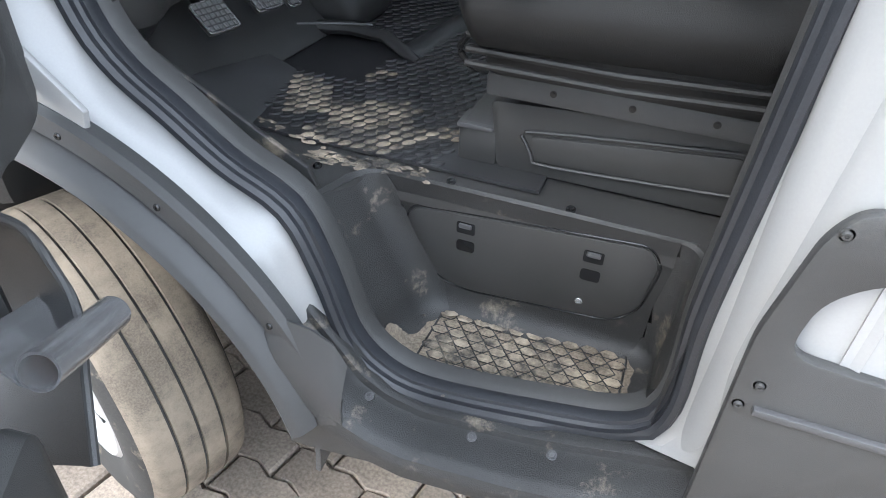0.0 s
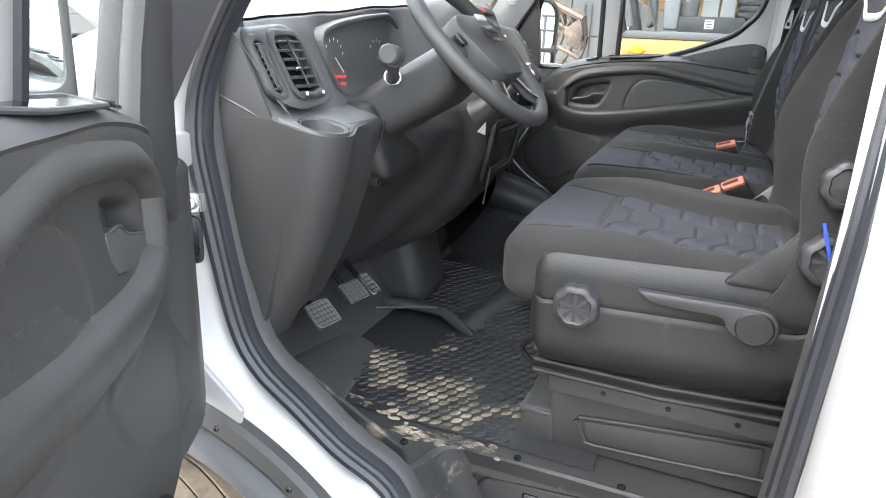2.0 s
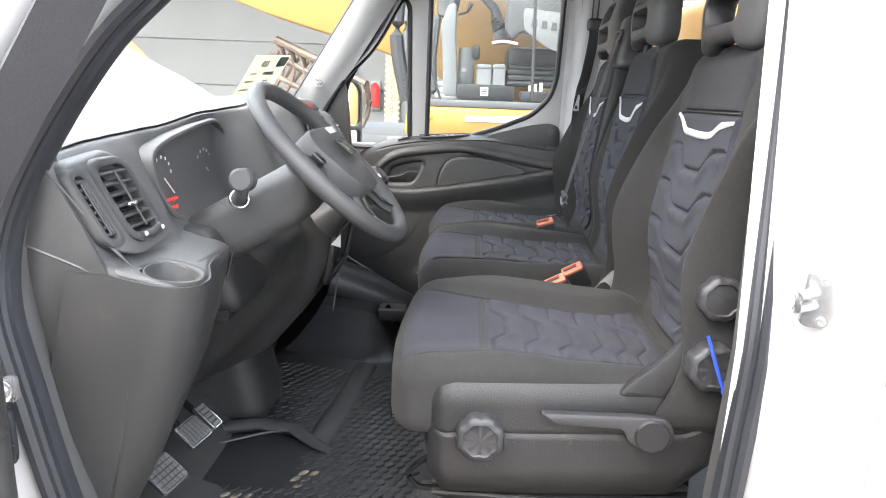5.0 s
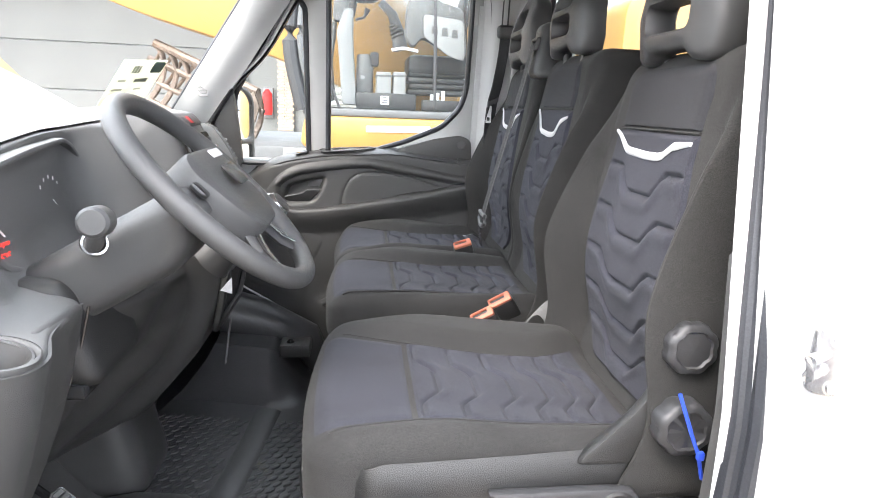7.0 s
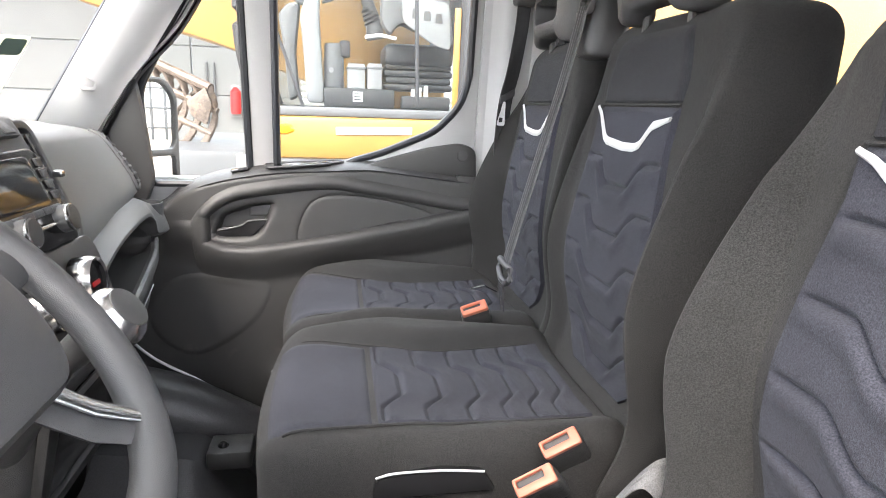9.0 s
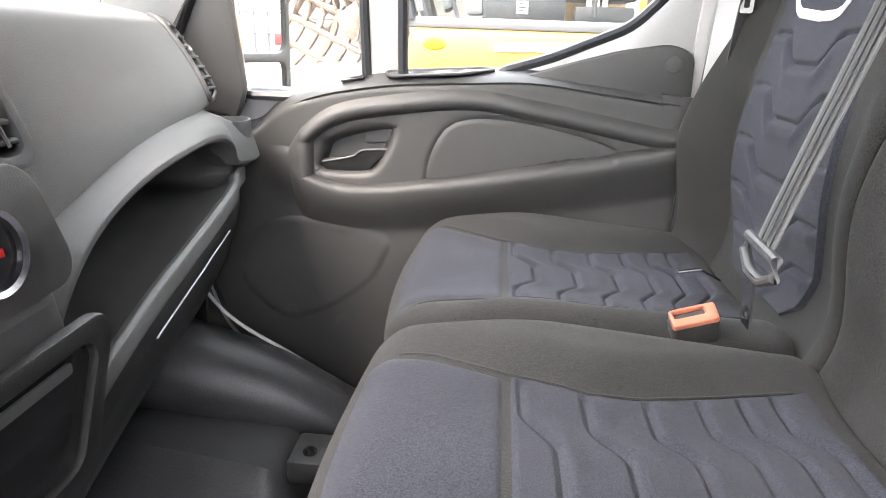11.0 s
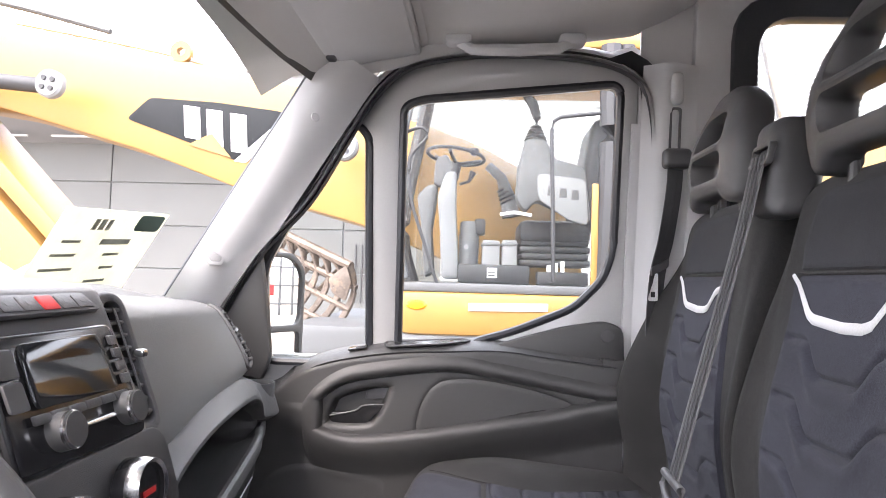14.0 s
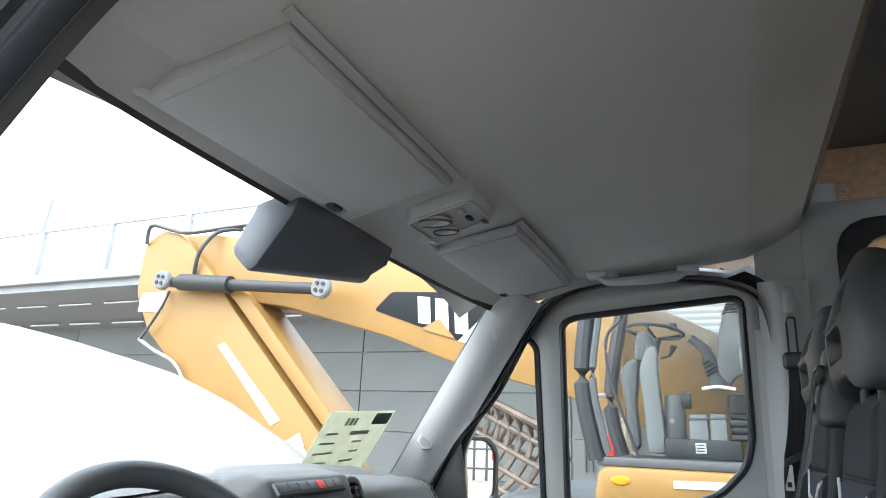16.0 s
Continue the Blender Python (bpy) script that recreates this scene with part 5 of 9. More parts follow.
# cross-sections: y, then (x, z) from the windscreen edge over the top and down to the knees
STATIONS = [
    (0.150, [(-0.74, 1.47), (-0.60, 1.498), (-0.45, 1.512), (-0.394, 1.509), (-0.370, 1.488), (-0.333, 1.418), (-0.317, 1.383), (-0.297, 1.343), (-0.274, 1.25), (-0.302, 1.10), (-0.337, 0.965), (-0.45, 0.84)]),
    (0.16, [(-0.78, 1.48), (-0.62, 1.50), (-0.45, 1.515), (-0.392, 1.513), (-0.372, 1.494), (-0.332, 1.415), (-0.312, 1.372), (-0.285, 1.348), (-0.265, 1.25), (-0.30, 1.10), (-0.335, 0.965), (-0.45, 0.84)]),
    (0.20, [(-0.80, 1.475), (-0.63, 1.505), (-0.45, 1.521), (-0.395, 1.519), (-0.377, 1.500), (-0.335, 1.41), (-0.308, 1.365), (-0.222, 1.335), (-0.228, 1.25), (-0.275, 1.10), (-0.335, 0.965), (-0.46, 0.83)]),
    (0.30, [(-0.84, 1.475), (-0.64, 1.512), (-0.45, 1.531), (-0.392, 1.529), (-0.372, 1.508), (-0.325, 1.405), (-0.298, 1.358), (-0.228, 1.340), (-0.236, 1.24), (-0.28, 1.12), (-0.34, 0.97), (-0.47, 0.82)]),
    (0.36, [(-0.85, 1.475), (-0.64, 1.516), (-0.44, 1.538), (-0.382, 1.535), (-0.360, 1.505), (-0.315, 1.41), (-0.295, 1.36), (-0.232, 1.343), (-0.242, 1.25), (-0.29, 1.14), (-0.36, 0.98), (-0.50, 0.82)]),
    (0.43, [(-0.86, 1.48), (-0.65, 1.522), (-0.42, 1.546), (-0.365, 1.543), (-0.362, 1.50), (-0.345, 1.41), (-0.31, 1.36), (-0.255, 1.31), (-0.285, 1.20), (-0.36, 1.12), (-0.45, 0.98), (-0.55, 0.84)]),
    (0.68, [(-0.88, 1.495), (-0.66, 1.542), (-0.42, 1.570), (-0.355, 1.567), (-0.36, 1.51), (-0.34, 1.41), (-0.30, 1.36), (-0.19, 1.29), (-0.24, 1.19), (-0.34, 1.10), (-0.42, 0.98), (-0.54, 0.84)]),
    (0.80, [(-0.88, 1.50), (-0.66, 1.552), (-0.42, 1.580), (-0.32, 1.578), (-0.28, 1.54), (-0.25, 1.45), (-0.22, 1.36), (-0.185, 1.28), (-0.19, 1.20), (-0.24, 1.10), (-0.36, 0.98), (-0.52, 0.84)]),
    (0.87, [(-0.88, 1.505), (-0.66, 1.560), (-0.42, 1.594), (-0.285, 1.603), (-0.233, 1.596), (-0.175, 1.47), (-0.145, 1.37), (-0.13, 1.28), (-0.14, 1.20), (-0.19, 1.08), (-0.30, 0.95), (-0.50, 0.84)]),
    (1.105, [(-0.88, 1.505), (-0.66, 1.560), (-0.42, 1.594), (-0.285, 1.603), (-0.233, 1.596), (-0.175, 1.47), (-0.145, 1.37), (-0.13, 1.28), (-0.14, 1.20), (-0.19, 1.08), (-0.30, 0.95), (-0.50, 0.84)]),
    (1.20, [(-0.87, 1.52), (-0.66, 1.585), (-0.42, 1.605), (-0.36, 1.598), (-0.32, 1.572), (-0.27, 1.47), (-0.24, 1.37), (-0.215, 1.28), (-0.22, 1.20), (-0.26, 1.10), (-0.36, 0.96), (-0.52, 0.86)]),
    (1.40, [(-0.85, 1.52), (-0.65, 1.58), (-0.42, 1.595), (-0.40, 1.588), (-0.355, 1.560), (-0.30, 1.47), (-0.27, 1.38), (-0.36, 1.34), (-0.46, 1.28), (-0.50, 1.18), (-0.54, 1.08), (-0.62, 0.98)]),
    (1.66, [(-0.80, 1.51), (-0.63, 1.565), (-0.45, 1.570), (-0.39, 1.560), (-0.365, 1.535), (-0.355, 1.47), (-0.35, 1.39), (-0.42, 1.34), (-0.50, 1.28), (-0.54, 1.18), (-0.58, 1.08), (-0.64, 0.98)]),
    (1.80, [(-0.76, 1.50), (-0.60, 1.545), (-0.50, 1.548), (-0.46, 1.530), (-0.45, 1.50), (-0.44, 1.46), (-0.44, 1.39), (-0.46, 1.34), (-0.52, 1.28), (-0.55, 1.18), (-0.59, 1.08), (-0.66, 0.98)]),
    (1.86, [(-0.72, 1.49), (-0.60, 1.52), (-0.50, 1.52), (-0.45, 1.51), (-0.43, 1.48), (-0.42, 1.44), (-0.43, 1.39), (-0.50, 1.34), (-0.54, 1.28), (-0.56, 1.18), (-0.60, 1.08), (-0.68, 0.98)]),
]


def dash_point(y, v):
    """The dashboard's skin at y, v from 0 (windscreen) to 1 (knees)."""
    for (y0, a), (y1, b) in zip(STATIONS, STATIONS[1:]):
        if y <= y1 or y1 == STATIONS[-1][0]:
            t = min(max((y - y0) / (y1 - y0), 0), 1)
            t = t * t * (3 - 2 * t)
            break
    k = v * (len(a) - 1)
    i = min(int(k), len(a) - 2)
    f = k - i
    pa = Vector((lerp(a[i][0], a[i + 1][0], f), lerp(a[i][1], a[i + 1][1], f)))
    pb = Vector((lerp(b[i][0], b[i + 1][0], f), lerp(b[i][1], b[i + 1][1], f)))
    p = pa.lerp(pb, t)
    return Vector((p.x, y, p.y))


bm = sheet(lambda u, v: dash_point(lerp(0.150, 1.86, u), v), 150, 78)
for _ in range(2):
    bmesh.ops.smooth_vert(bm, verts=bm.verts[:], factor=0.5, use_axis_x=True, use_axis_z=True)
wells = ((-0.242, 0.216, 0.042), (-0.262, 1.775, 0.046))
bmesh.ops.delete(bm, geom=[f for f in bm.faces if any(math.hypot(f.calc_center_median().x - x, f.calc_center_median().y - y) < r and f.calc_center_median().z > 1.27 for x, y, r in wells)], context="FACES")
lower = bm.copy()
bmesh.ops.delete(bm, geom=[f for f in bm.faces if f.calc_center_median().z < 1.325], context="FACES")
bmesh.ops.delete(lower, geom=[f for f in lower.faces if f.calc_center_median().z >= 1.325], context="FACES")
part("shell", bm, DASH, dash, smooth=60)
part("lower_shell", lower, PLASTIC, dash, smooth=60)
part("end_cap", plate([(-0.74, 1.47), (-0.60, 1.50), (-0.45, 1.514), (-0.392, 1.511), (-0.368, 1.490), (-0.331, 1.42), (-0.315, 1.385), (-0.295, 1.345), (-0.272, 1.25), (-0.30, 1.10), (-0.335, 0.965), (-0.45, 0.84), (-0.7, 1.1)], [], lambda a, b, d: (a, 0.148 + d, b), 0, 0.008, 0.002), PLASTIC, dash)
# This gap is a paler bead, for the highlight along its edge
part("panel_gap", tube([(-0.44, 0.1475, 1.402), (-0.407, 0.148, 1.390), (-0.345, 0.149, 1.366), (-0.305, 0.152, 1.348)], 0.0022, 6, samples=20), KNOB, dash)
part("top_strip", sheet(lambda u, v: dash_point(lerp(0.16, 0.84, u), lerp(0.17, 0.262, v)) + Vector((0, 0, 0.004)), 60, 12), DASH_TOP, dash, "grey soft dashboard top")


def on_dash(y, v, out=0.0):
    p = dash_point(y, v)
    a, b = dash_point(y, max(0, v - 0.01)), dash_point(y, min(1, v + 0.01))
    n = Vector((-(b - a).z, 0, (b - a).x)).normalized()
    if n.x < 0:
        n = -n
    return p + n * out


def slat_vent(name, y0, y1, x, z0, z1, count, tilt, across=True, lean=0.25):
    """A framed air vent with slats, on the face x(z)."""
    v = new(name)
    v.parent = dash
    v["label"] = "black slatted air vent in a grey surround"
    xf = lambda y, z, d: (x + lean * (z1 - z) + d, y, z)
    part("frame", plate(rounded([(y0 - 0.012, z0 - 0.012), (y1 + 0.012, z0 - 0.012), (y1 + 0.012, z1 + 0.012), (y0 - 0.012, z1 + 0.012)], 0.03), [rounded([(y0, z0), (y1, z0), (y1, z1), (y0, z1)], 0.022)], lambda a, b, d: xf(a + tilt * (b - z0), b, d), -0.02, 0.007, 0.003), MATT, v)
    part("throat", plate(rounded([(y0, z0), (y1, z0), (y1, z1), (y0, z1)], 0.02), [], lambda a, b, d: xf(a + tilt * (b - z0), b, d), -0.016, -0.014), GLOSS, v)
    for k in range(count):
        z = lerp(z0, z1, (k + 0.7) / (count + 0.4))
        part("slat", box((x + lean * (z1 - z) - 0.012, y0 + 0.003 + tilt * (z - z0), z - 0.0025), (x + lean * (z1 - z) + 0.006, y1 - 0.003 + tilt * (z - z0), z + 0.0025), 0.0015, 1), PLASTIC, v)
    for k in range(3 if not across else 1):
        y = lerp(y0, y1, (k + 1) / (4 if not across else 2))
        part("vane", tube([xf(y, z0 + 0.008, 0.008), xf(y, z1 - 0.008, 0.008)], 0.0018, 6), PLASTIC, v)
    return v


slat_vent("side_vent", 0.172, 0.197, -0.360, 1.400, 1.488, 8, 0.0, False, 0.56)
main_vent = slat_vent("main_vent", 0.224, 0.306, -0.358, 1.398, 1.497, 6, 0.0, True, 0.56)
part("thumb_tab", box((-0.322, 0.246, 1.436), (-0.312, 0.270, 1.443), 0.003), CHROME, main_vent)
part("dial_bar", tube([(-0.293, 0.236, 1.396), (-0.291, 0.265, 1.393), (-0.293, 0.294, 1.400)], 0.0055, 10), PLASTIC, main_vent)
for y in (0.238, 0.292):
    part("dot", lathe([(0, 0.002), (0.003, 0.002), (0.004, 0)], 12, facing((-0.2875, y, 1.398), (1, 0, 0.3))), MARKING, main_vent)
# surround that joins both vents
part("vent_surround", plate(rounded([(0.158, 1.505), (0.300, 1.520), (0.338, 1.470), (0.345, 1.378), (0.22, 1.368), (0.168, 1.385)], 0.035), [rounded([(0.166, 1.494), (0.203, 1.494), (0.203, 1.394), (0.166, 1.394)], 0.018), rounded([(0.218, 1.503), (0.298, 1.503), (0.312, 1.46), (0.312, 1.392), (0.218, 1.392)], 0.022)], lambda a, b, d: (-0.357 + 0.56 * (1.488 - b) + d - 0.4 * max(0, 0.185 - a), a, b), -0.055, 0.004, 0.005), DASH, dash, smooth=40)

# instrument cluster
CLUSTER = rounded([(0.374, 1.500), (0.386, 1.440), (0.430, 1.390), (0.52, 1.366), (0.70, 1.366), (0.735, 1.50), (0.69, 1.548), (0.56, 1.536), (0.44, 1.518)], 0.035)
CLUSTER_OUT = rounded([(0.366, 1.508), (0.378, 1.434), (0.424, 1.380), (0.518, 1.356), (0.708, 1.356), (0.745, 1.50), (0.695, 1.558), (0.56, 1.546), (0.435, 1.528)], 0.035)
part("cluster_bezel", plate(CLUSTER_OUT, [CLUSTER], lambda a, b, d: (-0.352 + 0.12 * (1.53 - b) + d, a, b), -0.045, 0.012, 0.004), DASH, dash)
cluster = part("instrument_panel", plate(CLUSTER, [], lambda a, b, d: (-0.366 + 0.12 * (1.53 - b) + d, a, b), -0.01, 0.0), SCREEN, dash, "instrument panel with lit red trip display")
for y, r in ((0.44, 0.045), (0.63, 0.045)):
    part("dial", lathe([(0, 0.001), (r, 0.001), (r, 0.004), (r + 0.004, 0.004), (r + 0.005, 0)], 40, facing((-0.3595, y, 1.455), (1, 0, 0.12))), PLASTIC, cluster)
    for k in range(11):
        a = radians(220 - 26 * k)
        part("tick", box((-0.3545, y - 0.001 - (r - 0.008) * math.cos(a), 1.453 + (r - 0.008) * math.sin(a)), (-0.3535, y + 0.001 - (r - 0.008) * math.cos(a), 1.459 + (r - 0.008) * math.sin(a)), 0), MARKING, cluster)
    part("needle", tube([(-0.350, y, 1.455), (-0.346, y + 0.028, 1.425)], 0.0014, 6), MARKING, cluster)
words("trip_display", "525", 0.018, LED, cluster, Matrix.Translation((-0.337, 0.45, 1.398)) @ Matrix.Rotation(radians(90), 4, 'Z') @ Matrix.Rotation(radians(90), 4, 'X'), "lit red digits")
words("trip_display", "door open", 0.012, LED, cluster, Matrix.Translation((-0.339, 0.44, 1.418)) @ Matrix.Rotation(radians(90), 4, 'Z') @ Matrix.Rotation(radians(90), 4, 'X'))


# cup holder and knee panels on the driver's side
def cup(y, x, z, lean=0.0, well=0.004):
    m = Matrix.Translation((x, y, z)) @ Matrix.Rotation(radians(lean), 4, 'Y') @ Matrix.Diagonal((0.9, 1.0, 1, 1))
    c = part("cup_holder", lathe([(0.043, -0.07), (0.0455, 0.004), (0.0445, 0.0065), (0.0418, 0.0065), (0.040, 0.004), (0.036, -0.075), (0.0, -0.077)], 36, m), MATT, dash, "open round cup holder")
    # Black disc deepens the shade at the bottom of the cup
    part("well", lathe([(0.0345, well), (0.02, well - 0.001), (0.0, well - 0.001)], 30, m), GLOSS, c)
    return c


cup(0.216, -0.242, 1.337, 14, -0.065)
ledge_hole = [(-0.242 + 0.041 * math.cos(2 * math.pi * k / 24), 0.216 + 0.045 * math.sin(2 * math.pi * k / 24)) for k in range(24)]
part("ledge", plate(rounded([(-0.33, 0.160), (-0.275, 0.157), (-0.222, 0.166), (-0.196, 0.195), (-0.193, 0.235), (-0.205, 0.268), (-0.218, 0.30), (-0.226, 0.412), (-0.24, 0.425), (-0.33, 0.425)], 0.02), [ledge_hole], lambda a, b, d: (a, b, 1.347 + d - 0.25 * (a + 0.242)), -0.014, 0.0, 0.006), DASH, dash, smooth=60)
SKIRT = smooth_loop([(-0.36, 0.1445, 0), (-0.29, 0.1455, 0), (-0.225, 0.160, 0), (-0.197, 0.195, 0), (-0.194, 0.235, 0), (-0.206, 0.268, 0), (-0.219, 0.30, 0), (-0.227, 0.36, 0), (-0.23, 0.42, 0)], 48, False)


def skirt(u, v):
    q = SKIRT[round(u * 47)]
    return Vector((q.x - 0.07 * v - 0.085 * v * v, q.y + 0.0, 1.343 - 0.25 * max(-0.06, q.x + 0.242) - 0.42 * v))


part("pod_skirt", sheet(skirt, 47, 24, 0.004), PLASTIC, dash, smooth=60)
cup_axis = Matrix.Translation((-0.240, 0.216, 1.345)) @ Matrix.Rotation(radians(12), 4, "Y")
part("cup_body", lathe([(0.0, -0.150), (0.020, -0.149), (0.028, -0.142), (0.034, -0.12), (0.044, -0.05), (0.0495, 0.0), (0.0485, 0.002)], 40, cup_axis), PLASTIC, dash, smooth=60)
for y in (0.262, 0.420):
    part("panel_gap", tube([(-0.2195, y, 1.335), (-0.236, y + 0.002, 1.27), (-0.262, y + 0.001, 1.195)], 0.0020, 6), GLOSS, dash)
part("panel_gap", tube([on_dash(0.235 + 0.02 * k, lerp(0.68, 0.97, k / 5), 0.001) for k in range(6)], 0.0018, 6), GLOSS, dash)
part("knee_panel", plate(rounded([(0.270, 1.345), (0.418, 1.345), (0.423, 1.19), (0.31, 1.192), (0.272, 1.24)], 0.02), [], lambda a, b, d: (-0.224 - 0.25 * (1.345 - b) + d, a, b), -0.05, 0.004, 0.010), PLASTIC, dash, smooth=60)
part("fuse_cover", plate(rect(0.42, 1.16, 0.60, 1.30, 0.02), [], lambda a, b, d: (-0.268 - 0.35 * (1.30 - b) + d, a, b), 0, 0.012, 0.004), PLASTIC, dash)
for y, z in ((0.40, 1.245), (0.43, 1.225), (0.47, 1.235)):
    part("screw", moved(bolt_head(0.006, 0.004), facing((-0.272, y, z), (1, 0, 0.2))), STEEL, dash)
part("obd_socket", box((-0.27, 0.42, 1.19), (-0.235, 0.49, 1.212), 0.004), GLOSS, dash)

# steering column, stalk, key
column = part("steering_column", block((0.16, 0.100, 0.070), 0.040, (26, 22, 16), lambda x, y, z: Vector((-0.23 + x * 0.95 + 0.15 * z, 0.54 + y * (1 + 0.6 * x) * (1 - 1.2 * max(0, -z)), 1.368 + z + 0.55 * x))), MATT, dash, "grey steering column shroud")
part("stalk", tube([(-0.225, 0.470, 1.405), (-0.206, 0.425, 1.431), (-0.184, 0.385, 1.462)], [0.013, 0.012, 0.013], 12), MATT, column)
part("stalk_knob", lathe([(0, 0.055), (0.016, 0.055), (0.020, 0.05), (0.021, 0.012), (0.014, 0)], 24, facing((-0.181, 0.388, 1.466), (0.15, -0.95, 0.12))), MATT, column)
part("stalk_cap", lathe([(0, 0.001), (0.010, 0.001), (0.011, 0)], 20, facing((-0.1725, 0.3355, 1.4726), (0.15, -0.95, 0.12))), MATT, column)
part("ring", lathe([(0.015, 0.003), (0.018, 0.003), (0.0195, 0), (0.014, 0)], 28, facing((-0.210, 0.432, 1.424), (0.45, -0.75, 0.45)), True), CHROME, column)
part("lower_shroud", block((0.055, 0.11, 0.085), 0.03, (14, 18, 16), lambda x, y, z: Vector((-0.285 + x - 0.25 * z, 0.52 + y * (1 + 1.5 * min(0, z)), 1.285 + z))), SHIELD, dash)
part("key_tag", plate(rect(-0.012, -0.045, 0.012, 0.0, 0.004), [], lambda a, b, d: (-0.10 + a * 0.12 + 0.3 * b, 0.79 + a * 0.12 + d, 1.19 + b * 2.2), 0, 0.003), KNOB, column, "grey key tag hanging from the column")
part("sticker", plate([(-0.010, -0.010), (0.010, -0.016), (0.010, 0.014)], [], lambda a, b, d: (-0.067 + a, 0.60 - d, 1.317 + b), 0, 0.001), PIPING, column)

wheel_thing = thing("steering_wheel", "dark grey four-spoke steering wheel with padded hub", "steering wheel")
SW = facing((-0.062, 0.54, 1.487), (0.70, 0, 0.715))
R_WHEEL = 0.188
rim = part("rim", moved(lathe([(R_WHEEL + 0.0165 * math.cos(2 * math.pi * k / 14), 0.0165 * math.sin(2 * math.pi * k / 14)) for k in range(14)], 72, closed=True), SW), MATT, wheel_thing)
upv, sidev, nrm = Vector((-0.715, 0, 0.70)), Vector((0, 1, 0)), Vector((0.70, 0, 0.715))
cw = Vector((-0.062, 0.54, 1.487))


def on_wheel(a, b, d=0.0):
    return cw + sidev * a + upv * b + nrm * d


part("hub_pad", plate(rounded([(-0.085, 0.066), (0.085, 0.066), (0.112, 0.035), (0.098, -0.045), (0.064, -0.092), (-0.064, -0.092), (-0.098, -0.045), (-0.112, 0.035)], 0.028), [], lambda a, b, d: on_wheel(a, b, d - 1.4 * (a * a + b * b)), -0.03, 0.044, 0.010), MATT, wheel_thing, "padded steering wheel hub")
for s in (-1, 1):
    part("spoke", tube([on_wheel(s * 0.07, 0.01, 0.0), on_wheel(s * 0.13, 0.005, -0.005), on_wheel(s * 0.188, 0.01, 0)], [0.03, 0.024, 0.02], 12, flat=0.35, up=nrm), MATT, wheel_thing)
    part("spoke", tube([on_wheel(s * 0.04, -0.06, 0.0), on_wheel(s * 0.075, -0.12, -0.006), on_wheel(s * 0.105, -0.158, 0)], [0.022, 0.02, 0.018], 12, flat=0.35, up=nrm), MATT, wheel_thing)
    part("spoke_trim", tube([on_wheel(s * 0.045, -0.075, 0.010), on_wheel(s * 0.075, -0.115, 0.004), on_wheel(s * 0.10, -0.150, 0.008)], [0.009, 0.009, 0.006], 10, flat=0.3, up=nrm), CHROME, wheel_thing)
    part("button_pad", moved(block((0.022, 0.014, 0.006), 0.005, (6, 5, 3)), Matrix.Translation(on_wheel(s * 0.105, 0.012, 0.012)) @ SW.to_quaternion().to_matrix().to_4x4()), GLOSS, wheel_thing)
for k in range(5):
    part("badge_bar", plate(rect(-0.026 + k * 0.0115, 0.026, -0.018 + k * 0.0115, 0.040, 0.001), [], lambda a, b, d: on_wheel(a, b + 0.012, 0.041 + d), 0, 0.003), PIPING, wheel_thing)
part("hub_inset", plate(rounded([(-0.040, 0.022), (0.040, 0.022), (0.032, -0.018), (-0.032, -0.018)], 0.008), [], lambda a, b, d: on_wheel(a, b, 0.0425 + d - 1.4 * (a * a + b * b)), 0, 0.0025, 0.001), GLOSS, wheel_thing)
part("wheel_hub_back", lathe([(0.05, -0.06), (0.06, -0.02), (0.07, -0.01), (0, -0.005)], 24, SW), DASH, wheel_thing)


# centre stack
def stack(y, z, d=0.0):
    """The face of the centre stack."""
    x = table(z, [(1.20, -0.138), (1.28, -0.128), (1.37, -0.142), (1.47, -0.172), (1.57, -0.215), (1.60, -0.27)])
    return (x + d, y, z)


radio = part("radio", plate(rounded([(0.880, 1.44), (1.092, 1.435), (1.086, 1.556), (0.884, 1.556)], 0.015), [], lambda a, b, d: stack(a, b, d), 0.0, 0.008, 0.003), GLOSS, dash, "glossy black radio with a blank screen")
for k in range(2):
    part("side_key", plate(rect(0.892, 1.492 + k * 0.028, 0.916, 1.517 + k * 0.028, 0.004), [], lambda a, b, d: stack(a, b, d), 0.008, 0.012, 0.001), MATT, radio)
part("display", plate(rounded([(0.922, 1.490), (1.058, 1.488), (1.054, 1.548), (0.926, 1.548)], 0.010), [], lambda a, b, d: stack(a, b, d), 0.008, 0.010, 0.001), SCREEN, radio)
for k in range(6):
    part("button", plate(rect(0.915 + k * 0.026, 1.478, 0.938 + k * 0.026, 1.486, 0.002), [], lambda a, b, d: stack(a, b, d), 0.008, 0.012, 0.001), MATT, radio)
for k in range(4):
    part("button", plate(rect(1.066, 1.492 + k * 0.014, 1.081, 1.502 + k * 0.014, 0.002), [], lambda a, b, d: stack(a, b, d), 0.008, 0.012, 0.001), MATT, radio)
for y in (0.948, 1.060):
    rk = part("radio_knob", lathe([(0, 0.020), (0.016, 0.020), (0.018, 0.016), (0.019, 0.0), (0.022, -0.01)], 32, facing(stack(y, 1.465, 0.004), (1, 0, 0.25))), PLASTIC, radio)
    part("knob_ring", lathe([(0.0165, 0.0195), (0.0182, 0.0180), (0.0182, 0.015), (0.016, 0.018)], 32, facing(stack(y, 1.465, 0.004), (1, 0, 0.25)), True), CHROME, rk)
part("chrome_line", tube([stack(0.972, 1.465, 0.010), stack(1.038, 1.465, 0.010)], 0.0025, 8), CHROME, radio)
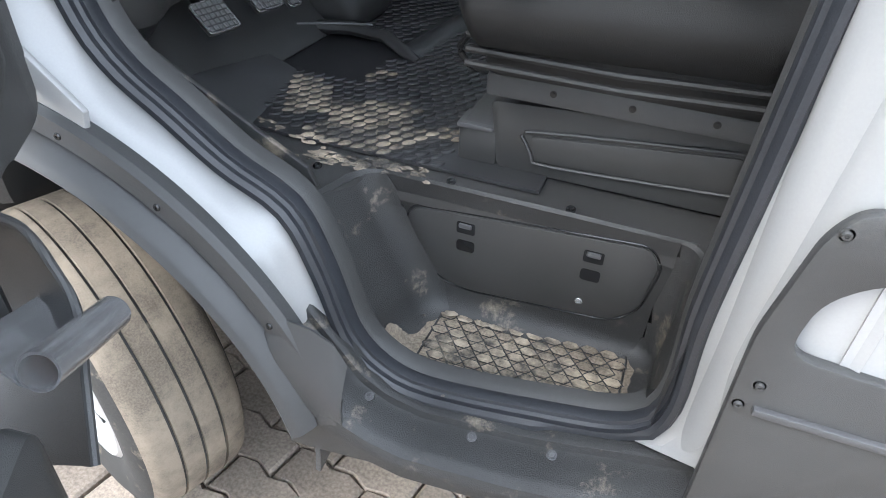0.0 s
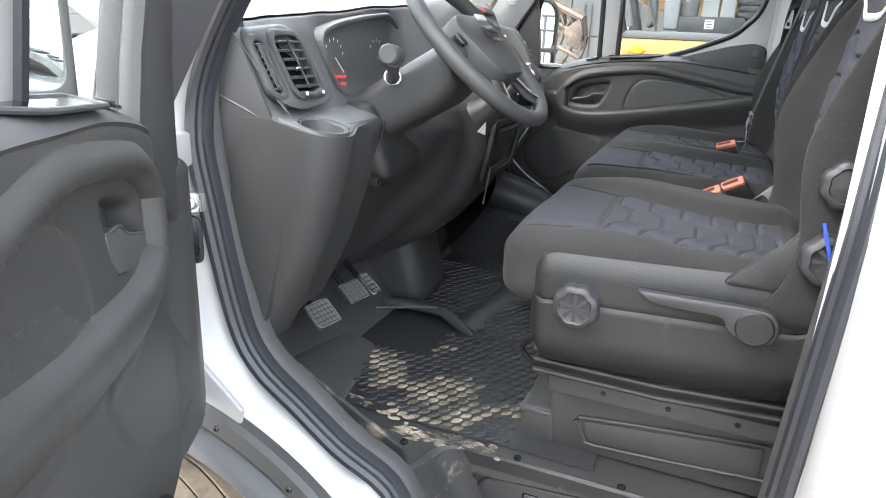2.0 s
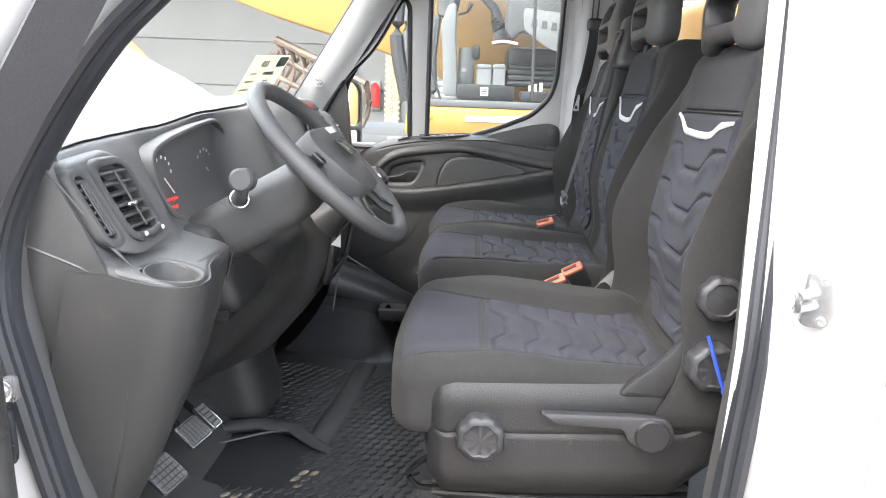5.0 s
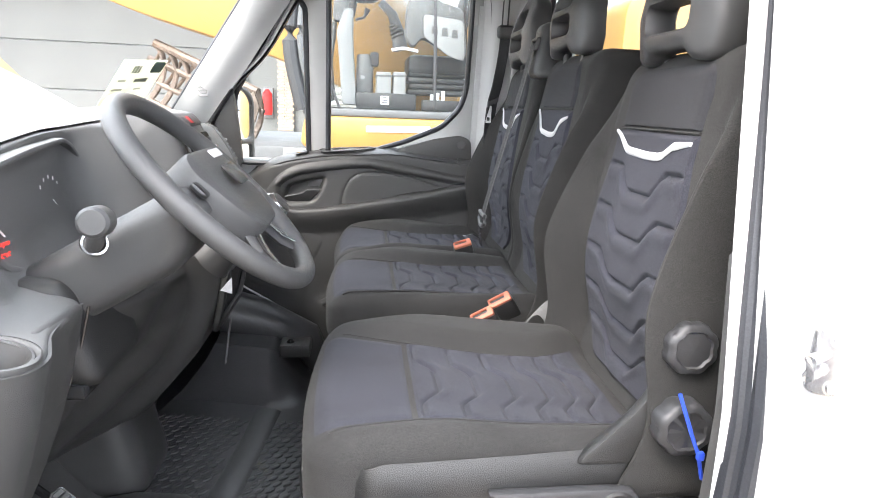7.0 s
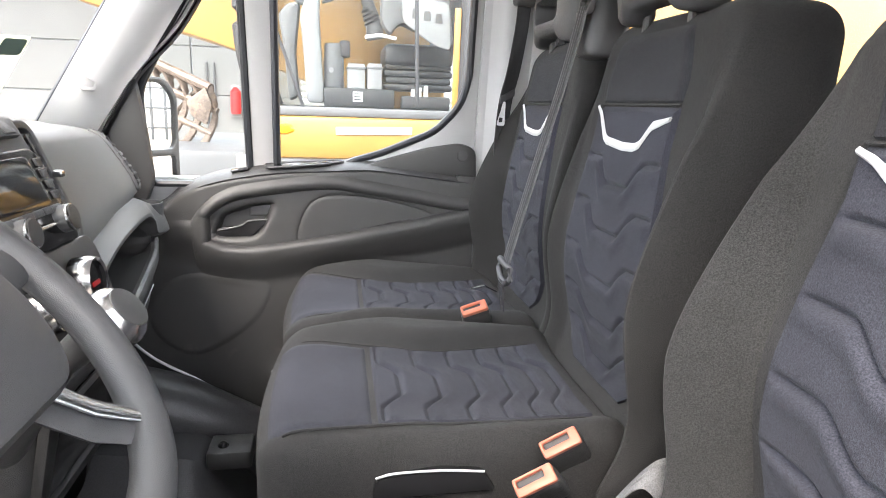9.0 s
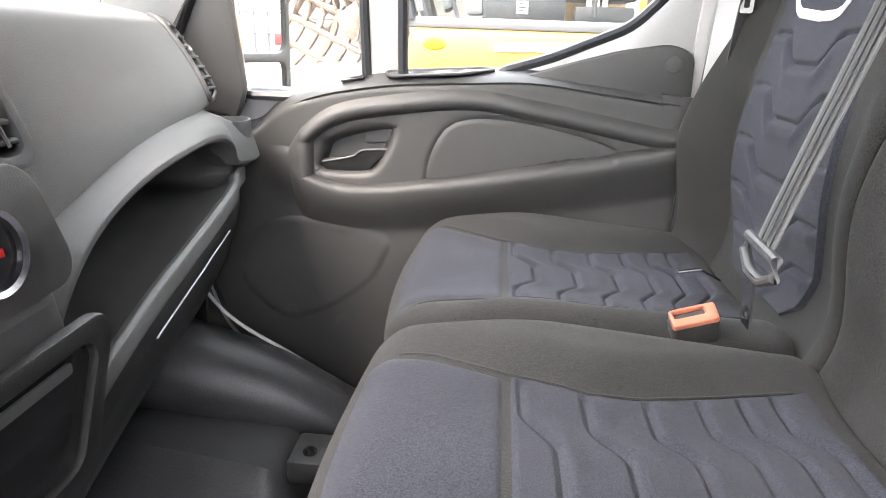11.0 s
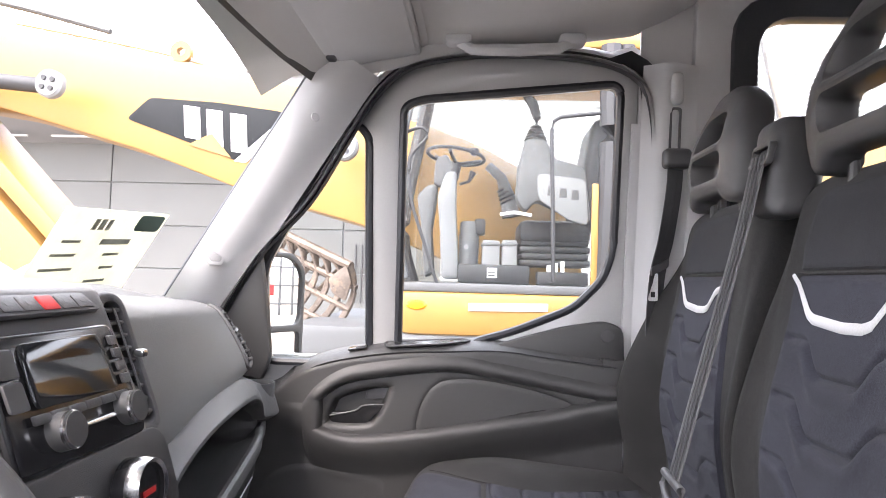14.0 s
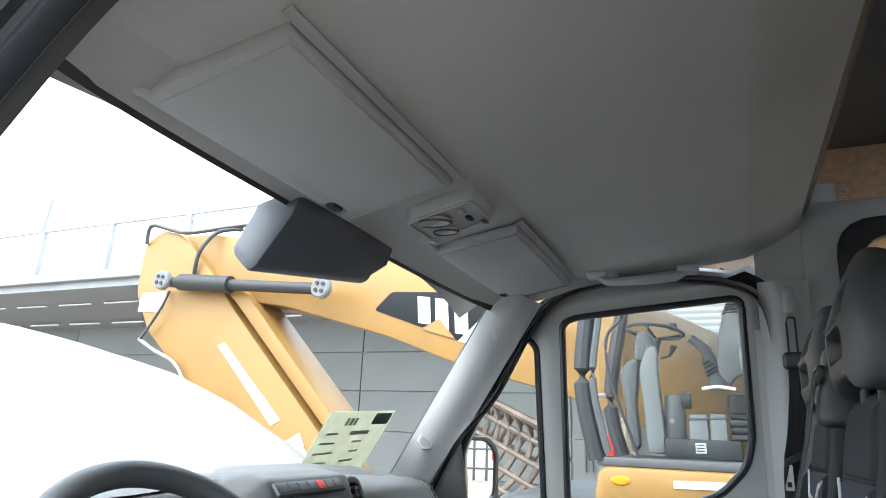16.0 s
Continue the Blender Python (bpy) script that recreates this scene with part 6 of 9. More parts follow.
on_strip = lambda a, b, d: (-0.2105 - 0.72 * b + 0.69 * d, a, 1.571 + 0.69 * b + 0.72 * d)
sw = part("switch_strip", plate(rounded([(0.865, 0.0), (1.078, 0.001), (1.070, 0.027), (0.868, 0.026)], 0.004), [], on_strip, -0.004, 0.003, 0.001), DASH, dash, "row of dark switches with a red hazard button")
for k in range(7):
    part("switch", plate(rect(0.872 + k * 0.0285, 0.004, 0.897 + k * 0.0285, 0.023, 0.002), [], on_strip, 0.003, 0.0045, 0.0006), RED if k == 4 else MATT, sw)
    if k != 4:
        part("symbol", plate(rect(0.881 + k * 0.0285, 0.011, 0.888 + k * 0.0285, 0.016, 0.001), [], on_strip, 0.0045, 0.0049), KNOB, sw)
climate = part("climate_panel", plate(rounded([(0.86, 1.33), (1.14, 1.33), (1.13, 1.435), (0.87, 1.435)], 0.03), [], lambda a, b, d: stack(a, b, d), 0.0, 0.006, 0.003), PLASTIC, dash, "climate controls with chrome-ringed dials")
for y, r in ((0.92, 0.030), (1.035, 0.034)):
    dial = part("dial", lathe([(0, 0.022), (r * 0.78, 0.022), (r * 0.8, 0.026), (r * 0.92, 0.028), (r, 0.02), (r, 0)], 40, facing(stack(y, 1.385, 0.004), (1, 0, 0.12))), GLOSS, climate)
    part("chrome_ring", lathe([(r * 0.8, 0.0265), (r * 0.92, 0.0285), (r * 1.01, 0.02), (r * 1.01, 0.014), (r * 0.9, 0.016)], 40, facing(stack(y, 1.385, 0.004), (1, 0, 0.12)), True), CHROME, dial)
    part("dash_mark", moved(box((-0.012, -0.003, 0), (0.012, 0.003, 0.0015), 0.0), facing(Vector(stack(y, 1.385, 0.004)) + Vector((0.023, 0, 0)), (1, 0, 0.12))), RED if y > 1 else MARKING, dial)
part("lower_tray", plate(rounded([(0.86, 1.13), (1.14, 1.13), (1.15, 1.30), (0.86, 1.30)], 0.025), [rounded([(0.885, 1.15), (1.115, 1.15), (1.125, 1.28), (0.885, 1.28)], 0.02)], lambda a, b, d: (-0.128 - 0.25 * max(0, 1.25 - b) + d, a, b), 0, 0.014, 0.004), SHIELD, dash)
part("tray_door", plate(rounded([(0.885, 1.15), (1.115, 1.15), (1.125, 1.28), (0.885, 1.28)], 0.02), [], lambda a, b, d: (-0.128 - 0.25 * max(0, 1.25 - b) + d, a, b), 0, 0.006, 0.002), GLOSS, dash)
part("card_slot", plate(rounded([(0.90, 1.265), (1.09, 1.265), (1.09, 1.275), (0.90, 1.275)], 0.003), [], lambda a, b, d: (-0.118 + d, a, b), 0, 0.003), MATT, dash)
gear = part("gear_knob", lathe([(0, 0.05), (0.020, 0.048), (0.028, 0.036), (0.028, 0.02), (0.017, 0.0), (0.014, -0.04), (0.030, -0.09), (0.045, -0.14)], 28, facing((-0.025, 0.752, 1.412), (0.75, -0.1, 0.65))), PLASTIC, dash, "black gear lever knob with a chrome ring")
part("chrome_ring", lathe([(0.021, 0.047), (0.027, 0.040), (0.0295, 0.034), (0.0295, 0.026), (0.027, 0.022)], 28, facing((-0.025, 0.752, 1.412), (0.75, -0.1, 0.65)), True), CHROME, gear)

# centre vents, passenger panel and shelf
cv = slat_vent("centre_vent", 1.132, 1.172, -0.248, 1.43, 1.578, 9, 0.0, True, 0.40)
part("thumb_tab", box((-0.206, 1.146, 1.51), (-0.192, 1.160, 1.52), 0.003), CHROME, cv)


def airbag(u, v):
    y = lerp(1.190, 1.752, u)
    z = lerp(lerp(1.305, 1.425, u ** 0.75), lerp(1.588, 1.556, u), v)
    bulge = (1 - (2 * v - 1) ** 4) * (1 - (2 * u - 1) ** 6)
    turn = 0.05 * max(0, (u - 0.93) / 0.07) ** 2
    roll = 0.045 * (max(0, v - 0.84) / 0.16) ** 2
    return Vector((-0.226 - 0.03 * u - lerp(0.065, 0.095, u) * v ** 1.15 - turn + 0.012 * bulge - roll, y, z))


part("airbag_panel", sheet(airbag, 60, 48, 0.012), LIT_GREY, dash, "smooth grey passenger airbag panel")
def on_airbag(u, v, out=0.0):
    p = airbag(u, v)
    n = (airbag(u + 0.004, v) - airbag(u - 0.004, v)).cross(airbag(u, v + 0.004) - airbag(u, v - 0.004)).normalized()
    return p + (n if n.x > 0 else -n) * out


VENT = ((0.893, 0.89), (0.922, 0.89), (0.942, 0.70), (0.940, 0.35), (0.925, 0.08), (0.885, 0.05), (0.876, 0.15), (0.884, 0.5))
side_vent = part("side_vent", tube([on_airbag(q.x, q.z, 0.002) for q in smooth_loop([(u, 0, v) for u, v in VENT], 60)], 0.0045, 8, closed=True), MATT, dash, "narrow slatted side air vent")
left_edge = lambda t: lerp(0.897, 0.881, t)
right_edge = lambda t: 0.915 + 0.024 * math.sin(math.pi * min(1, 0.15 + 0.72 * t))
part("throat", sheet(lambda a, b: on_airbag(lerp(left_edge(b), right_edge(b), a), lerp(0.88, 0.10, b), 0.002), 8, 20, 0.001), GLOSS, side_vent)
for k in range(7):
    t = (k + 0.6) / 7.2
    part("slat", tube([on_airbag(lerp(left_edge(t), right_edge(t), m), lerp(0.88, 0.10, t) - 0.03 * m, 0.006) for m in (0.04, 0.35, 0.65, 0.96)], 0.0030, 6), DASH_TOP, side_vent)
part("tab", tube([on_airbag(0.902, 0.55, 0.009), on_airbag(0.916, 0.545, 0.009)], 0.004, 8), CHROME, side_vent)


FACE_LOW = [(1.1, -0.180), (1.25, -0.186), (1.45, -0.198), (1.70, -0.222), (1.86, -0.262)]
FACE = [(1.1, -0.180), (1.25, -0.186), (1.45, -0.198), (1.62, -0.213), (1.70, -0.217), (1.76, -0.211), (1.80, -0.214), (1.835, -0.232), (1.862, -0.262)]
MOUTH_TOP = [(1.150, 1.215), (1.165, 1.240), (1.20, 1.280), (1.25, 1.315), (1.32, 1.340), (1.42, 1.357), (1.55, 1.363), (1.64, 1.360), (1.685, 1.347), (1.705, 1.330), (1.716, 1.308), (1.86, 1.300)]
LIP_TOP = [(1.150, 1.150), (1.165, 1.158), (1.22, 1.187), (1.30, 1.210), (1.40, 1.233), (1.55, 1.256), (1.66, 1.273), (1.70, 1.285), (1.716, 1.298), (1.86, 1.290)]
BROW_TOP = [(1.15, 1.305), (1.24, 1.345), (1.36, 1.378), (1.50, 1.402), (1.64, 1.412), (1.70, 1.402), (1.74, 1.390), (1.86, 1.374)]
FACE, MOUTH_TOP, LIP_TOP, BROW_TOP = ([(q.x, q.z) for q in smooth_loop([(y, 0, z) for y, z in line], 90, False)] for line in (FACE, MOUTH_TOP, LIP_TOP, BROW_TOP))
# distance behind the face, and the height: b brow, m mouth, l lip
SHELF = {
    "brow": [(-0.125, "b", 0.012), (-0.085, "b", 0.008), (-0.050, "b", 0.0), (-0.026, "b", -0.010), (-0.010, "bm", 0.5), (-0.002, "m", 0.014), (-0.001, "m", 0.007), (-0.006, "m", 0.002), (-0.016, "m", 0.0), (-0.05, "m", 0.003)],
    "inside": [(-0.05, "m", 0.003), (-0.19, "m", -0.004), (-0.205, "ml", 0.5), (-0.20, "l", -0.006), (-0.06, "l", -0.014), (-0.012, "l", -0.005)],
    "lip": [(-0.012, "l", -0.005), (-0.002, "l", 0.0), (0.004, "l", -0.004), (0.005, "l", -0.010), (0.004, "l", -0.030), (-0.002, "l", -0.036)],
    "lower": [(-0.002, "l", -0.036), (-0.009, "l", -0.040), (-0.010, "l", -0.075), (-0.022, "l", -0.13), (-0.060, "l", -0.20), (-0.12, "l", -0.28), (-0.20, "l", -0.36)],
}


def shelf_skin(name):
    rows = SHELF[name]

    def f(u, v):
        y = lerp(1.150, 1.862, u)
        k = v * (len(rows) - 1)
        i = min(int(k), len(rows) - 2)
        b, m, l = table(y, BROW_TOP), table(y, MOUTH_TOP), table(y, LIP_TOP)
        is_open = ease(1.722 - y, 0.05) * ease(y - 1.145, 0.05)

        def spot(row):
            d, ref, h = row
            z = {"b": b, "m": m, "l": l, "bm": lerp(b, m, 0.5), "ml": lerp(m, l, 0.5)}[ref] + (h if ref in "bml" and len(ref) == 1 else 0)
            deep = d if name != "inside" else lerp(-0.012, d, is_open)
            return Vector((deep, z))
        p = spot(rows[i]).lerp(spot(rows[i + 1]), k - i)
        turn = 0.075 * (ease(y - 1.812, 0.07) if name == "brow" else ease(y - 1.775, 0.11)) ** 1.5
        return Vector((table(y, FACE if name == "brow" else FACE_LOW) + p.x - turn, y, p.y))
    return f


bm = sheet(shelf_skin("brow"), 120, 46)
bmesh.ops.smooth_vert(bm, verts=[v for v in bm.verts if not v.is_boundary], factor=0.5, use_axis_x=True, use_axis_z=True)
bmesh.ops.delete(bm, geom=[f for f in bm.faces if math.hypot(f.calc_center_median().x + 0.262, f.calc_center_median().y - 1.775) < 0.041 and f.calc_center_median().z > 1.35], context="FACES")
part("shelf_brow", bm, DASH_TOP, dash, "broad rounded grey moulding over the open shelf", smooth=60)
part("shelf_inside", sheet(shelf_skin("inside"), 120, 26), PLASTIC, dash, smooth=60)
part("shelf_lip", sheet(shelf_skin("lip"), 120, 16), LIT_GREY, dash, "pale grey lip of the open shelf", smooth=60)
part("lower_panel", sheet(shelf_skin("lower"), 120, 30), SHIELD, dash, smooth=60)
part("lid_edge", tube([(table(y, FACE) - 0.006, y, table(y, LIP_TOP) - 0.070 + 0.012 * (y - 1.4)) for y in (lerp(1.36, 1.66, k / 20) for k in range(21))], 0.0014, 8), PIPING, dash)
cup(1.775, -0.262, 1.372, 0, -0.065)
part("tunnel", block((0.16, 0.12, 0.20), 0.06, (14, 12, 14), lambda x, y, z: Vector((-0.52 + x - 0.25 * z, 1.0 + y, 0.90 + z))), PLASTIC, dash)

# price card behind the windscreen, read from outside
card = thing("price_card", "pale green printed price card standing behind the windscreen", "card")
CARD_X, CARD_UP = Vector((0.09, 1.0, 0.06)).normalized(), Vector((0.56, -0.08, 0.82)).normalized()
CARD_N = CARD_X.cross(CARD_UP).normalized()
cd = lambda a, b, d: Vector((-0.545, 1.610, 1.645)) + (CARD_X * a + CARD_N.cross(CARD_X) * b) * 1.06 + CARD_N * d
part("paper", plate(rect(-0.15, -0.105, 0.15, 0.105, 0.004), [], cd, 0, 0.001), PAPER, card)
part("label_patch", plate(rect(0.06, 0.06, 0.142, 0.098, 0.01), [], cd, 0.001, 0.0018), GREEN, card)
for a, b, w, h in ((-0.055, 0.072, 0.012, 0.024), (-0.037, 0.072, 0.014, 0.024), (-0.018, 0.072, 0.012, 0.024), (0.03, 0.034, 0.085, 0.013), (-0.09, 0.034, 0.045, 0.006), (-0.09, 0.004, 0.06, 0.006), (0.04, 0.004, 0.045, 0.006), (-0.085, -0.028, 0.08, 0.006), (0.05, -0.028, 0.04, 0.006), (-0.08, -0.06, 0.07, 0.006), (0.04, -0.06, 0.06, 0.006)):
    part("print_bar", plate([(a - w / 2, b - h / 2), (a + w / 2, b - h / 2), (a + w / 2, b + h / 2), (a - w / 2, b + h / 2)], [], cd, 0.001, 0.0016), INK, card)

# pedals
for name, p, w, h in (("clutch", (-0.372, 0.405, 0.868), 0.036, 0.066), ("brake", (-0.392, 0.587, 0.856), 0.036, 0.058), ("accelerator", (-0.401, 0.690, 0.840), 0.017, 0.070)):
    pedal = thing("pedal", f"worn {name} pedal with a ribbed metal-edged pad", "pedal", "pedals")
    m = facing(p, (0.62, -0.12, 0.78)) @ Matrix.Rotation(radians(90), 4, "Z")
    part("pad", moved(block((h / 2, w, 0.007), 0.005, (8, 10, 3)), m), PLASTIC, pedal)
    part("pad_edge", moved(tube([(x, y, 0.006) for x, y in rect(-h / 2, -w, h / 2, w, 0.008)], 0.0022, 6, closed=True), m), STEEL, pedal)
    for i in range(5):
        for j in range(6):
            part("rib", moved(box((-0.0045, -0.0045, 0), (0.0045, 0.0045, 0.003), 0.001, 1) if w > 0.02 else box((-0.0045, -0.0022, 0), (0.0045, 0.0022, 0.003), 0.001, 1), m @ Matrix.Translation((lerp(-h / 2 + 0.008, h / 2 - 0.008, i / 4), lerp(-w + 0.006, w - 0.006, j / 5), 0.007))), LIT_GREY, pedal)
    part("arm", tube([Vector(p) + Vector((-0.01, 0, -0.005)), Vector(p) + Vector((-0.10, 0.03, 0.05)), Vector(p) + Vector((-0.16, 0.03, 0.20))], 0.008, 8), GLOSS, pedal)
part("pedal_link", tube([(-0.36, 0.66, 0.79), (-0.28, 0.72, 0.785), (-0.22, 0.76, 0.78)], 0.003, 8), KNOB, pedal)


# ---------------------------------------------------------------- front doors
def make_door(d, frame_of, mirror_turn, wide=0.0, mirror_at=(0.08, 1.515, -0.085), mirror_size=1.0):
    """A front door in its own space: a along it from the hinge, d inwards, z up; frame_of turns that into the van's space."""
    P = lambda a, z, depth: frame_of(a, depth, z)
    top = lambda z: 0.10 + 0.15 * max(0, z - 1.45)
    W = lambda a, z, t: P(a, z, top(z) - 0.02 + t)
    outer = rounded([(0.0, 1.40), (0.06, 1.52), (0.25, 1.925), (0.315, 2.02), (0.40, 2.09), (0.60, 2.128), (0.90, 2.14), (0.985, 2.09), (0.995, 1.40)], 0.03)
    main = rounded([(0.448 + wide, 1.40), (0.455 + wide, 2.015), (0.50 + wide, 2.03), (0.945, 2.07), (0.945, 1.70), (0.925, 1.63), (0.86, 1.56), (0.72, 1.50), (0.62 + 0.3 * wide, 1.47 + 0.1 * wide), (0.60 + 0.3 * wide, 1.40)], 0.03)
    quarter = rounded([(0.125, 1.41), (0.125, 1.64), (0.305, 1.955), (0.345 + wide, 1.975 + 0.3 * wide), (0.375 + wide, 1.945 + 0.3 * wide), (0.38 + wide, 1.41)], 0.03)
    part("door_frame", plate(outer, [main, quarter], W, -0.025, 0.028, 0.008), WHITE, d, "white painted window frame")
    for loop in (main, quarter):
        pts = [Vector(W(a, z, 0.026)) for a, z in loop]
        part("window_seal", tube(pts, 0.010, 8, closed=True), RUBBER, d)
    g = part("window_glass", plate(main, [], W, 0.0, 0.004), GLASS, d)
    g.visible_shadow = False
    g = part("quarter_glass", plate(quarter, [], W, 0.0, 0.004), GLASS, d)
    g.visible_shadow = False
    outside = [(0.0, 1.0), (0.18, 0.87), (0.36, 0.735), (0.42, 0.60), (0.50, 0.49), (0.98, 0.50), (0.985, 1.42), (0.0, 1.42)]
    part("door_skin", plate(rounded(outside, 0.05), [], lambda a, z, t: P(a, z, t + 0.02 * (z - 1.0) ** 2), 0.0, 0.03, 0.008), WHITE, d)

    # inner trim: a rolled arm rest above, a sunk panel with the handle bowl, a rounded lower roll
    crest_line = [(q.x, q.z) for q in smooth_loop([(a, 0, z) for a, z in [(0.10, 1.33), (0.16, 1.345), (0.21, 1.385), (0.29, 1.422), (0.43, 1.448), (0.57, 1.457), (0.69, 1.462), (0.79, 1.452), (0.96, 1.432)]], 60, False)]
    crest = lambda a: table(a, crest_line)
    crease_line = [(q.x, q.z) for q in smooth_loop([(a, 0, z) for a, z in [(0.24, 1.30), (0.272, 1.345), (0.325, 1.382), (0.41, 1.402), (0.57, 1.421), (0.69, 1.408), (0.93, 1.367)]], 60, False)]
    crease = lambda a: table(a, crease_line)
    bead_line = [(q.x, q.z) for q in smooth_loop([(a, 0, z) for a, z in [(0.24, 1.29), (0.268, 1.256), (0.35, 1.236), (0.49, 1.25), (0.70, 1.290), (0.90, 1.330), (0.98, 1.35)]], 60, False)]
    bead = lambda a: table(a, bead_line)
    bowl = smooth_loop([(a, 0, z) for a, z in ((0.288, 1.316), (0.305, 1.346), (0.375, 1.370), (0.438, 1.376), (0.448, 1.352), (0.42, 1.288), (0.39, 1.264), (0.30, 1.262), (0.278, 1.283))], 28)
    insert = smooth_loop([(a, 0, z) for a, z in ((0.499, 1.268), (0.513, 1.332), (0.553, 1.380), (0.65, 1.388), (0.795, 1.362), (0.862, 1.328), (0.70, 1.293), (0.52, 1.262))], 32)
    speaker = smooth_loop([(a, 0, z) for a, z in ((0.19, 1.162), (0.30, 1.176), (0.44, 1.172), (0.45, 1.145), (0.37, 1.035), (0.25, 0.965), (0.13, 0.905), (0.085, 0.925), (0.060, 0.98), (0.09, 1.06), (0.135, 1.12))], 34) if wide else smooth_loop([(a, 0, z) for a, z in ((0.215, 1.172), (0.32, 1.165), (0.425, 1.142), (0.415, 1.09), (0.385, 1.04), (0.30, 0.975), (0.21, 0.945), (0.13, 1.0), (0.11, 1.075), (0.15, 1.14))], 30)

    def within(loop, a, z):
        """Signed distance to an outline, positive inside."""
        if not (min(q.x for q in loop) - 0.02 < a < max(q.x for q in loop) + 0.02 and min(q.z for q in loop) - 0.02 < z < max(q.z for q in loop) + 0.02):
            return -1.0
        best, inside = 1.0, False
        for q, r in zip(loop, loop[1:] + loop[:1]):
            ex, ez = r.x - q.x, r.z - q.z
            t = min(1, max(0, ((a - q.x) * ex + (z - q.z) * ez) / (ex * ex + ez * ez + 1e-12)))
            best = min(best, math.hypot(a - q.x - t * ex, z - q.z - t * ez))
            if (q.z > z) != (r.z > z) and a < q.x + ex * (z - q.z) / ez:
                inside = not inside
        return best if inside else -best

    ramp = lambda x, w: min(1.0, max(0.0, x / w)) ** 2 * (3 - 2 * min(1.0, max(0.0, x / w)))

    def depth(a, z, hollow=True):
        front = ramp(a - 0.15, 0.12)
        roll = 0.040 * front * ramp(z - bead(a) + 0.10, 0.10)
        sunk = min(ramp(crease(a) - z, 0.012), ramp(z - bead(a), 0.020 if wide else 0.010), ramp(a - 0.262, 0.014))
        d = 0.108 + roll - (0.024 if wide else 0.018) * sunk + 0.028 * ramp(0.13 - a, 0.09) * (wide > 0)
        d -= 0.012 * front * (wide > 0) * ramp(bead(a) - 0.040 - z, 0.012) * ramp(z - bead(a) + 0.085, 0.03) + 0.010 * front * ramp(z - crease(a), 0.02)
        d -= 0.05 * ramp(z - crest(a) + 0.016, 0.03) * (a < 0.93)
        if hollow:
            d -= 0.032 * ramp(within(bowl, a, z), 0.014)
        d -= 0.004 * ramp(within(insert, a, z) + 0.009, 0.009) * (1 - ramp(within(insert, a, z) - 0.001, 0.009))
        d += 0.004 * ramp(within(speaker, a, z), 0.012)
        d += 0.035 * ramp(0.93 - z, 0.08) * ramp(a - 0.36, 0.12)
        return d

    def skin(u, v):
        a = lerp(0.012, 0.978, u)
        hi = crest(a) + 0.012
        lo = table(a, [(0.0, 0.93), (0.03, 0.885), (0.10, 0.845), (0.20, 0.835), (0.30, 0.80), (0.43, 0.66), (0.52, 0.59), (0.98, 0.58)] if wide else [(0.0, 1.02), (0.06, 0.99), (0.20, 0.875), (0.36, 0.75), (0.43, 0.64), (0.52, 0.59), (0.98, 0.58)])
        z = lerp(lo, 1.16, v / 0.3) if v < 0.3 else lerp(1.16, hi, (v - 0.3) / 0.7)
        return Vector(P(a, z, depth(a, z)))
    trim = part("door_trim", sheet(skin, 280, 170, 0.012), PLASTIC, d, "black moulded inner door trim", smooth=60)
    line = lambda pts, out=0.002, dz=0.0: [P(q.x, q.z, depth(q.x, q.z + dz, False) + out) for q in smooth_loop([(a, 0, z) for a, z in pts], 70, False)]
    # flat top of the arm rest, with the grip's shade plate and switch
    part("top_rail", sheet(lambda u, v: Vector(P(lerp(0.20, 0.955, u), crest(lerp(0.20, 0.955, u)) + 0.006 - 0.010 * v ** 4 + 0.014 * (1 - v), lerp(0.10, 0.152 - 0.036 * max(0, (0.12 - u) / 0.12) ** 2, v))), 60, 14, 0.008), MATT, d)
    tilt = lambda b: 0.010 * max(0.0, 1 - (b - 0.106) / 0.052)
    grip = rounded([(0.415, 0.118), (0.60, 0.112), (0.625, 0.128), (0.56, 0.152), (0.43, 0.160)], 0.018)
    # Black plate laid on the rail in place of the shaded grip hollow
    part("grip_shade", plate(grip, [], lambda a, b, t: P(a, crest(a) + 0.0105 + tilt(b) + t, b - 0.006), 0.0, 0.001), GLOSS, d)
    part("grip_rim", tube([P(a, crest(a) + 0.0108 + tilt(b), b - 0.006) for a, b in grip], 0.0030, 8, closed=True), MATT, d)
    part("switch", plate(rect(0.335, 0.128, 0.38, 0.146, 0.004), [], lambda a, b, t: P(a, crest(a) + 0.009 + tilt(b) + t, b - 0.006), 0, 0.004, 0.001), GLOSS, d)
    part("switch_key", plate(rect(0.352, 0.130, 0.376, 0.144, 0.004), [], lambda a, b, t: P(a, crest(a) + 0.013 + tilt(b) + t, b - 0.006), 0, 0.003, 0.001), KNOB, d)
    # handle bowl
    part("handle_bezel", tube([P(q.x, q.z, depth(q.x, q.z, False) + 0.001) for q in bowl], 0.006, 8, closed=True, samples=80), KNOB, d)
    # The open door's lever gets a lighter grey for the daylight on it
    part("handle", plate(rounded([(0.283, 1.272), (0.285, 1.289), (0.362, 1.312), (0.39, 1.329), (0.438, 1.333), (0.430, 1.305), (0.412, 1.283), (0.36, 1.268)] if wide else [(0.292, 1.288), (0.296, 1.298), (0.355, 1.304), (0.375, 1.318), (0.424, 1.322), (0.428, 1.312), (0.405, 1.298), (0.385, 1.276), (0.30, 1.272)], 0.006), [], lambda a, z, t: P(a, z, depth(a, z, False) - 0.012 + t), 0.0, 0.026 if wide else 0.012, 0.003), KNOB if wide else GLOSS, d, "black door release lever")
